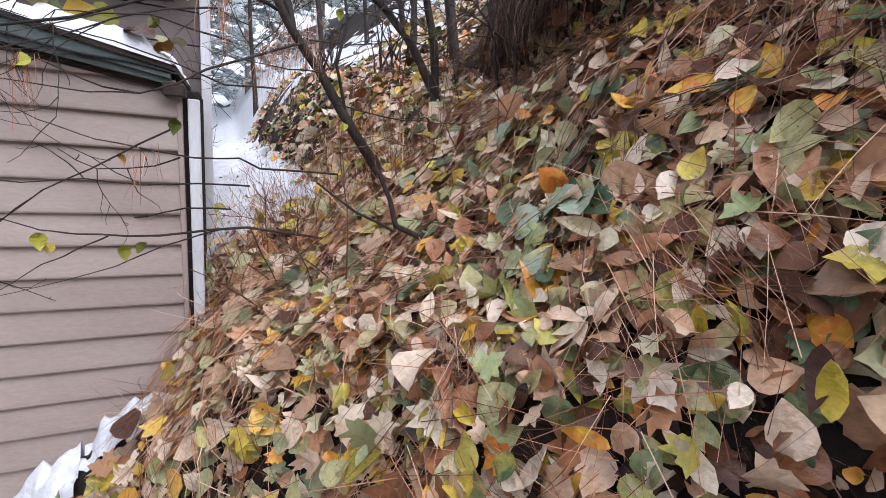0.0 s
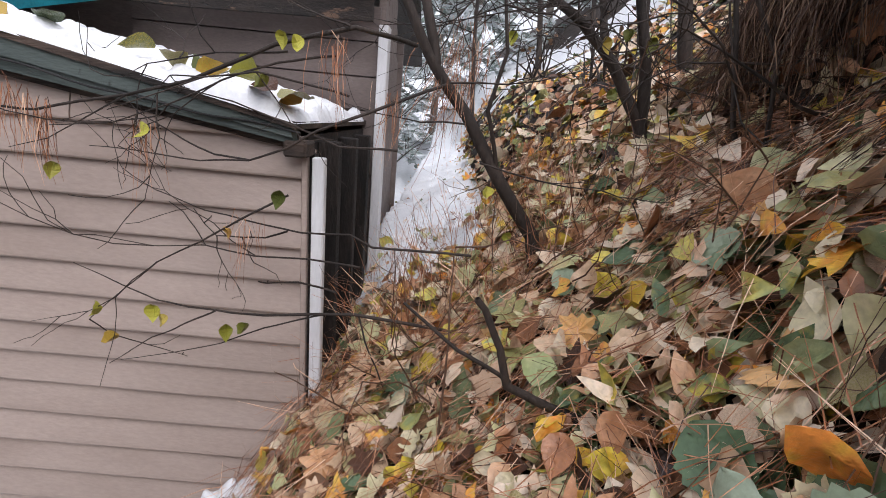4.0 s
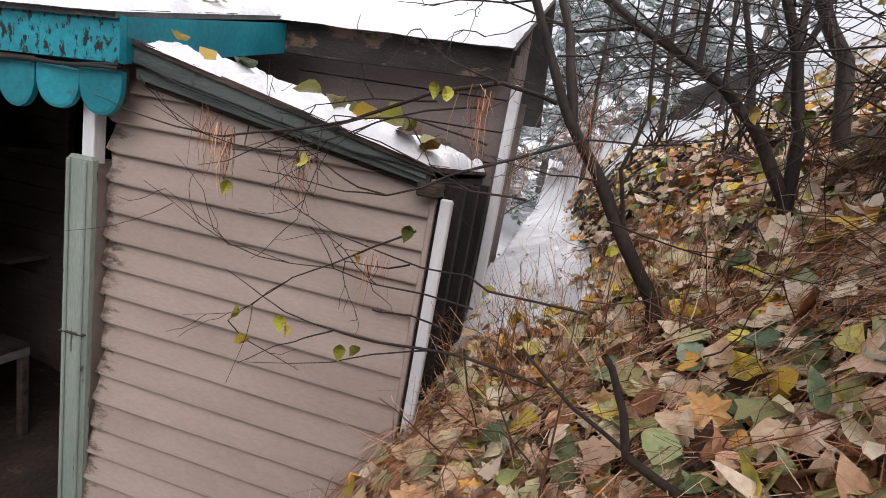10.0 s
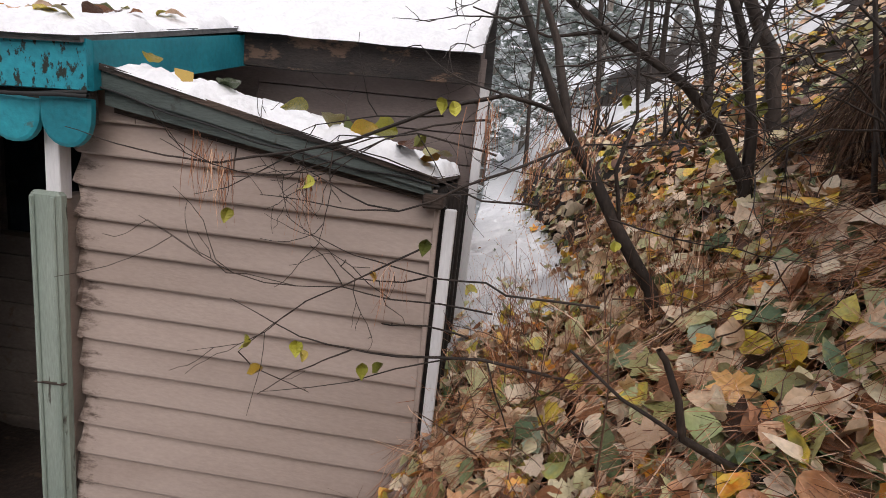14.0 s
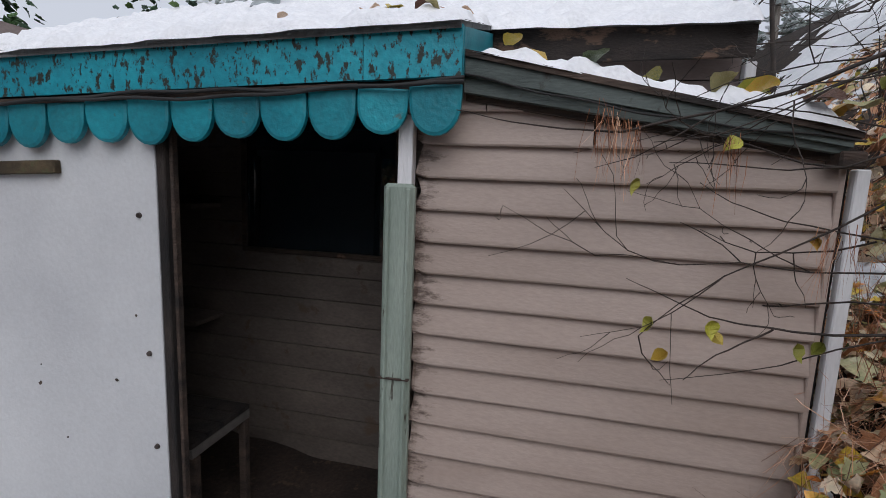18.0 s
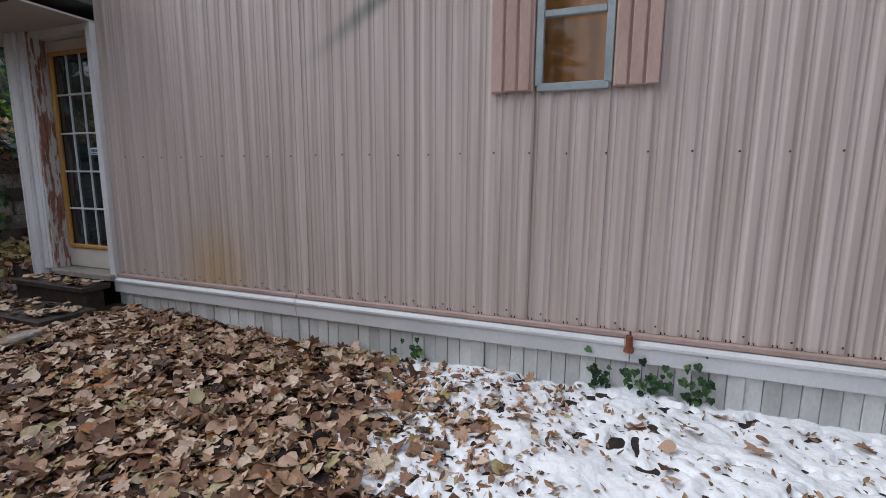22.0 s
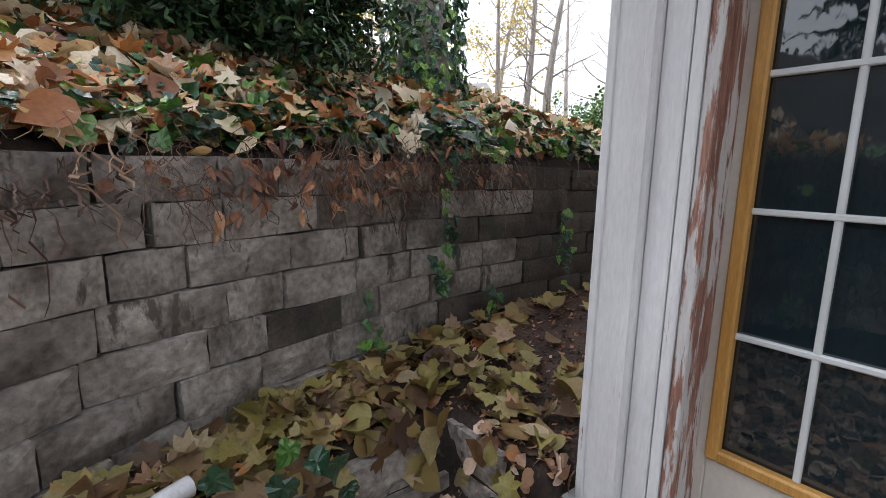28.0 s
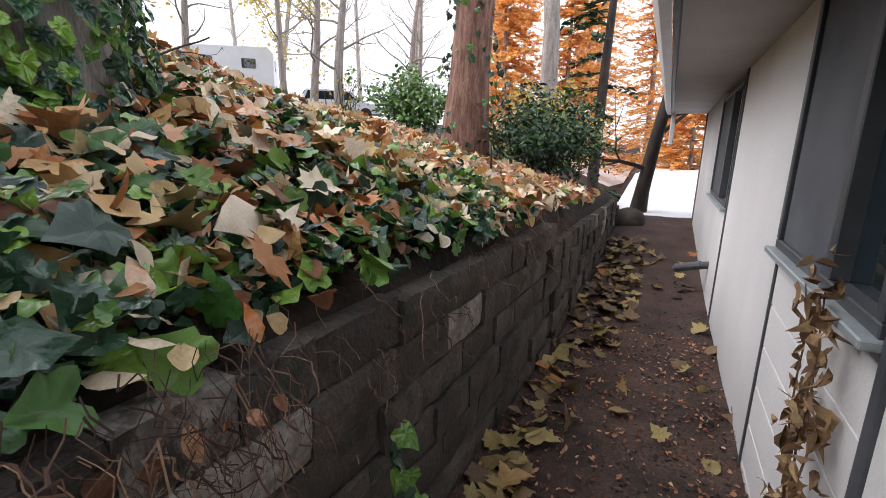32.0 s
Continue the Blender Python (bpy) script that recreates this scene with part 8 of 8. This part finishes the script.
bush("evergreen_bush", (-2.3, -7.6, 2.2), (0.9, 0.8, 0.6), 3500, 111, M_ivy, (0.05, 0.1), "ivy", "ivy-covered dark bush over the vines", 18, 0.34)
bush("laurel_bush", (-12.4, -7.75, 1.95), (1.5, 0.65, 0.55), 4200, 112, M_evergreen, (0.06, 0.12), "narrow", "broad-leaved green bush by the path", 18, 0.32)
bush("yellowing_bush", (-13.9, -8.35, 2.1), (1.0, 0.7, 0.75), 2600, 113, M_yellow_crown, (0.05, 0.1), "ovate", "thin bush with yellow-green leaves", 22, 0.3)
bush("hedge_bush", (-16.9, -12.8, 2.85), (1.2, 1.0, 0.75), 4200, 114, leafy("hedge_leaf", [(0, (0.05, 0.12, 0.02)), (0.6, (0.13, 0.26, 0.05)), (0.85, (0.25, 0.36, 0.1)), (1, (0.8, 0.82, 0.84))], 0.5), (0.07, 0.14), "ovate", "green bush dusted with snow", 22, 0.32)
for k, (x, y, h, w) in enumerate(((-27, -14.5, 11, 2.6), (-30, -11.0, 12, 3.0), (-25, -10.6, 9, 2.4), (-27, -6.6, 9, 2.6), (-34, -15.5, 12, 3.2), (-24.0, -6.0, 6, 2.0), (-31, -8.0, 12, 3.2), (-23.5, -12.6, 8, 2.2), (-36, -11.5, 13, 3.4))):
    conifer("larch_tree", (x, y, gz(x, y)), h, w, 120 + k, M_orange, "larch with bright orange autumn needles", M_greybark, 26, 34, (0.14, 0.32), 0.03)
for k, (x, y, h) in enumerate(((-16.6, -15.0, 6), (-20.5, -19.5, 9), (-24, -24.5, 10), (-31, -21, 11), (-19, -25, 9), (-30, -31, 12), (-37, -25, 12), (-26, -18.5, 9), (-15, -22, 9), (-40, -32, 13), (-34, -40, 13), (-22, -36, 12))):
    yel = k in (2, 5, 8)
    tree("bare_tree", (x, y, gz(x, y)), h, 0.11 + 0.008 * h, 140 + k, M_greybark, "leafless grey tree in the distance" if not yel else "thin tree with sparse yellow leaves", M_yellow_crown if yel else None, "sparse yellow leaves", 14, 0.25, (0.05 * math.sin(k), 0.03), (0.12, 0.24), 5, reach=0.34, sides=8)
bush("bare_thicket", (-15.9, -14.2, 3.3), (0.9, 0.9, 1.2), 90, 115, M_yellow_crown, (0.06, 0.12), "ovate", "tall thin sapling with few leaves", 22, 0.6)

# behind the shed and on the hill
for k, (x, y, h, w) in enumerate(((0.9, 15, 9, 2.6), (-1.6, 13, 8, 2.4), (3.2, 17, 10, 2.8), (-4.6, 12.5, 8, 2.4), (-7.2, 10.0, 7, 2.2), (-0.3, 19, 11, 3), (6.0, 19, 10, 3), (-10, 13, 9, 2.6), (-3.0, 17, 10, 2.8))):
    conifer("snowy_conifer", (x, y, gz(x, y)), h, w, 160 + k, M_conifer, "conifer dusted with snow", M_greybark, 20, 40, (0.18, 0.38), 0.03)
for k, (x, y, h) in enumerate(((2.4, 6.2, 5), (3.6, 4.6, 5), (1.7, 8.5, 6), (4.8, 7.5, 6), (3.0, 10.5, 7), (0.8, 11, 6), (6.5, 9, 7), (-0.9, 9.8, 5))):
    tree("hill_tree", (x, y, gz(x, y)), h, 0.048, 180 + k, M_bark, "dark leafless tree on the hillside", branches=14, low=0.15, reach=0.4, sides=8, lean=(-0.12, 0))
for k, (x, y) in enumerate(((1.5, 4.4), (1.3, 6.6))):
    bush("bramble_bush", (x, y, gz(x, y) + 0.4), (0.4, 0.4, 0.36), 30, 190 + k, M_brownleaf, (0.04, 0.07), "ovate", "leafless bramble with withered leaves", 13, 0.5)
for k, (x, y, h, w) in enumerate(((17, -9.5, 11, 2.6), (20, -5.0, 12, 2.8), (16, -14.0, 11, 2.6))):
    conifer("dark_conifer", (x, y, gz(x, y)), h, w, 170 + k, M_evergreen, "tall dark conifer across the yard", M_bark, 24, 46, (0.2, 0.42), 0.08)
# ivy over the house corner, with a lattice beside it
bush("corner_ivy", (-5.42, 1.85, 2.46), (0.44, 0.5, 0.46), 5200, 200, M_evergreen, (0.05, 0.09), "ivy", "dark ivy hanging over the house corner", 14, 0.42)
bush("corner_ivy", (-5.6, 2.5, 1.6), (0.4, 0.22, 0.55), 2600, 201, M_evergreen, (0.05, 0.09), "ivy", "dark ivy behind the house corner", 10, 0.42)
bush("low_ivy_bush", (-5.3, 1.68, 0.14), (0.24, 0.24, 0.16), 650, 202, M_evergreen, (0.04, 0.08), "ivy", "low dark ivy dusted with snow at the corner", 10, 0.45)
bush("corner_ivy", (-5.62, 2.02, 1.75), (0.3, 0.06, 0.4), 900, 206, M_evergreen, (0.04, 0.08), "ivy", "dark ivy hanging over the lattice", 8, 0.4)
bush("yard_hedge", (-6.4, 3.0, 2.2), (0.95, 0.4, 1.0), 5200, 207, M_evergreen, (0.06, 0.1), "ivy", "dark hedge behind the lattice", 14, 0.36)
bush("low_ivy_bush", (-5.0, 2.75, 0.45), (0.35, 0.3, 0.5), 1500, 208, M_evergreen, (0.04, 0.08), "ivy", "dark shrub in the gap beside the shed", 10, 0.45)
lat = thing("lattice_panel", (-5.75, 2.12, 0), "mossy green wooden lattice panel in the gap", "lattice")
for side in (1, -1):
    for k in range(-16, 17):
        cx_ = k * 0.125
        pts_ = []
        for t_ in np.linspace(-1.3, 1.3, 2):
            pts_.append((cx_ + side * t_, t_))
        (x0, z0), (x1, z1) = pts_
        # clip to the panel, 0.62 wide and 1.9 high
        ts = np.linspace(0, 1, 200)
        xx, zz = x0 + (x1 - x0) * ts, z0 + (z1 - z0) * ts
        inn = (np.abs(xx) < 0.31) & (np.abs(zz) < 0.95)
        if inn.sum() < 6:
            continue
        a_, b_ = np.flatnonzero(inn)[[0, -1]]
        L_ = math.hypot(xx[b_] - xx[a_], zz[b_] - zz[a_])
        part("slat", box(-L_ / 2, L_ / 2, -0.004, 0.004, -0.019, 0.019), M_lattice, lat, at=Matrix.Translation((-5.72 + (xx[a_] + xx[b_]) / 2, 2.12 + 0.005 * side, 0.85 + (zz[a_] + zz[b_]) / 2)) @ Matrix.Rotation(-side * math.pi / 4, 4, "Y"))
for dx in (-0.33, 0.33):
    part("upright", box(-5.72 + dx - 0.025, -5.72 + dx + 0.025, 2.1, 2.14, -0.1, 1.82, 0.003), M_lattice, lat)
bush("yard_hedge", (-4.9, 5.0, 1.4), (1.3, 0.6, 1.7), 7000, 205, M_evergreen, (0.07, 0.11), "ivy", "dark evergreen hedge behind the shed", 18, 0.34)
bush("yard_hedge", (-5.7, 3.3, 1.4), (1.1, 0.55, 1.5), 9000, 203, M_evergreen, (0.06, 0.1), "ivy", "dark evergreen hedge dusted with snow", 18, 0.34)
bush("yard_hedge", (-5.0, 7.2, 1.9), (1.6, 0.8, 1.6), 5200, 204, leafy("snowy_evergreen", [(0, (0.012, 0.03, 0.014)), (0.75, (0.04, 0.09, 0.035)), (0.86, (0.12, 0.16, 0.08)), (0.9, (0.8, 0.82, 0.84)), (1, (0.86, 0.87, 0.9))], 0.5), (0.08, 0.14), "ivy", "tall evergreen dusted with snow behind the shed", 20, 0.34)

# ---- small things ----
rv = thing("camper_trailer", (-24.4, -29.4, gz(-24.4, -29.4)), "white camper trailer parked beyond the bank", "camper")
RV = pose(-24.4, -29.4, gz(-24.4, -29.4), 0, 0, -50) @ Matrix.Scale(0.9, 4)
part("body", prism([(-3.0, 0.55), (2.6, 0.55), (3.3, 1.1), (2.7, 2.1), (1.6, 2.65), (-2.7, 2.75), (-3.0, 2.4)], (-1.1, 1.1), "y"), M_white, rv, at=RV)
for a_, b_ in ((-2.0, -1.2), (0.4, 1.1)):
    for s_ in (-1, 1):
        part("window", box(a_, b_, s_ * 1.1 - 0.02, s_ * 1.1 + 0.02, 1.5, 2.05, 0.01), M_glassdark, rv, at=RV)
part("end_window", box(-3.03, -2.99, -0.4, 0.4, 1.5, 2.1, 0.01), M_glassdark, rv, at=RV)
for xx in (-0.6, 0.3):
    for s_ in (-1, 1):
        wb = bmesh.new()
        bmesh.ops.create_cone(wb, segments=16, radius1=0.34, radius2=0.34, depth=0.22, cap_ends=True, matrix=Matrix.Translation((xx, s_ * 0.95, 0.34)) @ Matrix.Rotation(radians(90), 4, "X"))
        part("wheel", wb, M_rubber, rv, at=RV)
car = thing("parked_car", (-27.3, -23.7, gz(-27.3, -23.7)), "silver estate car parked beyond the bank", "car")
CAR = pose(-27.3, -23.7, gz(-27.3, -23.7) + 0.02, 0, 0, 125)
part("body", prism([(-2.2, 0.35), (2.2, 0.35), (2.25, 0.75), (1.2, 0.98), (-2.1, 0.98), (-2.25, 0.7)], (-0.9, 0.9), "y"), M_silver, car, at=CAR)
part("cabin", prism([(-2.05, 0.98), (1.15, 0.98), (0.5, 1.52), (-1.75, 1.55)], (-0.8, 0.8), "y"), M_silver, car, at=CAR)
for s_ in (-1, 1):
    part("side_window", prism([(-1.85, 1.03), (0.95, 1.03), (0.45, 1.45), (-1.65, 1.47)], (s_ * 0.8 - 0.01, s_ * 0.8 + 0.01), "y"), M_glassdark, car, at=CAR)
part("rear_window", prism([(-2.08, 1.05), (-2.04, 1.05), (-1.82, 1.48), (-1.86, 1.48)], (-0.68, 0.68), "y"), M_glassdark, car, at=CAR)
part("windscreen", prism([(1.1, 1.04), (1.14, 1.04), (0.58, 1.48), (0.54, 1.48)], (-0.68, 0.68), "y"), M_glassdark, car, at=CAR)
for xx in (-1.4, 1.4):
    for s_ in (-1, 1):
        wb = bmesh.new()
        bmesh.ops.create_cone(wb, segments=18, radius1=0.33, radius2=0.33, depth=0.2, cap_ends=True, matrix=Matrix.Translation((xx, s_ * 0.82, 0.33)) @ Matrix.Rotation(radians(90), 4, "X"))
        part("wheel", wb, M_rubber, car, at=CAR)
ball = bmesh.new()
bmesh.ops.create_icosphere(ball, subdivisions=3, radius=0.1)
tagged(part("blue_ball", ball, M_blueplastic, smooth=True, at=Matrix.Translation((-0.3, 8.06, gz(-0.3, 8.06) + 0.1))), "blue plastic ball lying in the snow", "ball")
rs2 = np.random.default_rng(300)
stems("fallen_branch", [([(-6.9, -8.1, gz(-6.9, -8.1) + 0.05), (-7.06, -8.29, gz(-7.06, -8.29) + 0.12), (-7.3, -8.29, 2.17), (-7.57, -8.28, 2.3)], 0.009, 0.004)] + twiggy((-7.4, -8.28, 2.2), (-1, 0.1, 0.2), 0.3, 0.003, rs2, 1), M_bark, "dark broken branch lying on the ivy", "branch")
stems("upright_stick", [([(-9.54, -7.45, gz(-9.54, -7.45) - 0.05), (-9.5, -7.46, gz(-9.5, -7.46) + 0.14), (-9.47, -7.45, gz(-9.47, -7.45) + 0.3)], 0.014, 0.006)], M_bark, "short dark stick standing in the leaves", "stick")
boul = bmesh.new()
bmesh.ops.create_icosphere(boul, subdivisions=3, radius=0.26)
for v_ in boul.verts:
    v_.co *= 1 + 0.18 * noise.noise(v_.co * 2.2)
    v_.co.z *= 0.75
tagged(part("boulder", boul, M_blockdark, smooth=True, at=Matrix.Translation((-13.6, -6.75, gz(-13.6, -6.75) + 0.06))), "grey boulder at the wall's end", "boulder")
slate = bmesh.new()
bmesh.ops.create_cube(slate, size=1, matrix=Matrix.Translation((-4.57, -4.1, gz(-4.57, -4.1) + 0.035)) @ Matrix.Rotation(0.5, 4, "Z") @ Matrix.Rotation(0.12, 4, "X") @ Matrix.Diagonal((0.26, 0.2, 0.04, 1)))
bmesh.ops.bevel(slate, geom=list(slate.edges), offset=0.008, segments=1, affect="EDGES")
tagged(part("flat_stone", slate, M_block), "flat grey stone among the leaves", "stone")
lg, lr = limb((-4.45, -6.05, gz(-4.45, -6.05) + 0.06), (1, 0.25, -0.08), 0.33, 0.03, 0.02, rs2, 0.1, 6)
lg[:, 2] = np.maximum(lg[:, 2], height(lg[:, 0], lg[:, 1]) + 0.03)
tagged(obj("pale_log", fast_mesh("pale_log", *tube_arrays(lg, lr, 8), True), M_whitetrim), "pale peeled log lying at the vines", "log")
vent = thing("roof_vent", (-3.45, 4.2, 2.95), "pale metal vent pipe on the snowy roof", "vent pipe")
vb = bmesh.new()
bmesh.ops.create_cone(vb, segments=18, radius1=0.11, radius2=0.11, depth=0.5, cap_ends=True, matrix=Matrix.Translation((-3.45, 4.2, 3.22)))
part("pipe", vb, M_winframe, vent, smooth=True)
vb = bmesh.new()
bmesh.ops.create_cone(vb, segments=18, radius1=0.15, radius2=0.13, depth=0.04, cap_ends=True, matrix=Matrix.Translation((-3.45, 4.2, 3.04)))
part("collar", vb, M_winframe, vent)
# withered plant against the end wall
wp = thing("withered_plant", (-7.35, -5.66, 0.55), "withered brown climbing plant against the white wall", "plant")
spine = []
for k in range(3):
    q, rr = limb((-7.12 + 0.03 * k, -5.68, 0.5), (-0.3, -0.01, 1), 1.0, 0.004, 0.002, rs2, 0.06, 8)
    q[:, 1] = -5.675 - 0.05 * (q[:, 0] + 7.1) * 0 + 0.01 * rs2.normal(0, 1, len(q))
    obj("stem", fast_mesh("stem", *tube_arrays(q, rr, 4)), M_root, wp)
    spine.append(q[2:])
spine = np.concatenate(spine)
pp = spine[rs2.integers(0, len(spine), 150)] + rs2.normal(0, 1, (150, 3)) * np.array([0.045, 0.02, 0.06])
me = fast_mesh("foliage", *leaves("narrow", pp, np.tile(np.array([[0, -1.0, 0.2]]), (150, 1)), rs2.uniform(0.035, 0.08, 150), rs2, 0.9, 2.6, 1.9, point=np.array([[0, 0, -1.0]])))
me.materials.append(M_brownleaf)
obj("foliage", me, None, wp)
# short grey drain pipe that comes out of the end wall's foot
drain = thing("drain_pipe", (-10.7, -5.72, 0.7), "short dark grey drain pipe out of the white wall's foot", "pipe")
for nm, a_, b_, w_ in (("outlet", (-10.7, -5.64, 0.8), (-10.7, -5.8, 0.77), 0.035), ("spout", (-10.7, -5.79, 0.775), (-10.78, -6.0, 0.7), 0.04)):
    q = np.array([a_, b_])
    obj(nm, fast_mesh(nm, *tube_arrays(q, np.array([w_, w_]), 10)), M_darkframe, drain)
# leaves on the snowy roofs
litpos = [(-0.95, 1.9), (-0.8, 1.85), (-0.45, 1.82), (-0.4, 1.9), (-0.35, 1.83), (-0.2, 1.8), (-0.15, 1.86), (-0.12, 1.8), (-0.62, 1.95), (-0.3, 2.0), (-1.05, 1.84)]
for k, (x, y) in enumerate(litpos):
    ob_ = obj("roof_leaf", twigleaf[k % 4] if k % 3 == 0 else bpy.data.meshes["leaf"], None, None, at=pose(x, y, top_line(x) + 0.085, rs2.uniform(-40, 40), rs2.uniform(-40, 40), rs2.uniform(0, 360)) @ Matrix.Scale(rs2.uniform(0.08, 0.12), 4))
    tagged(ob_, "fallen leaf lying on the snowy sloping roof", "leaf", "roof leaves")
for k in range(46):
    x, y = rs2.uniform(-4.2, -1.3), rs2.uniform(1.75, 2.8)
    ob_ = obj("roof_leaf", bpy.data.meshes["leaf.001"], None, None, at=pose(x, y, 2.115 + 0.29 * (y - 1.72) + 0.045 * (x + 1.3), rs2.uniform(-30, 30), rs2.uniform(-30, 30), rs2.uniform(0, 360)) @ Matrix.Scale(rs2.uniform(0.05, 0.11), 4))
    tagged(ob_, "fallen leaf lying on the snowy front roof", "leaf", "roof leaves")
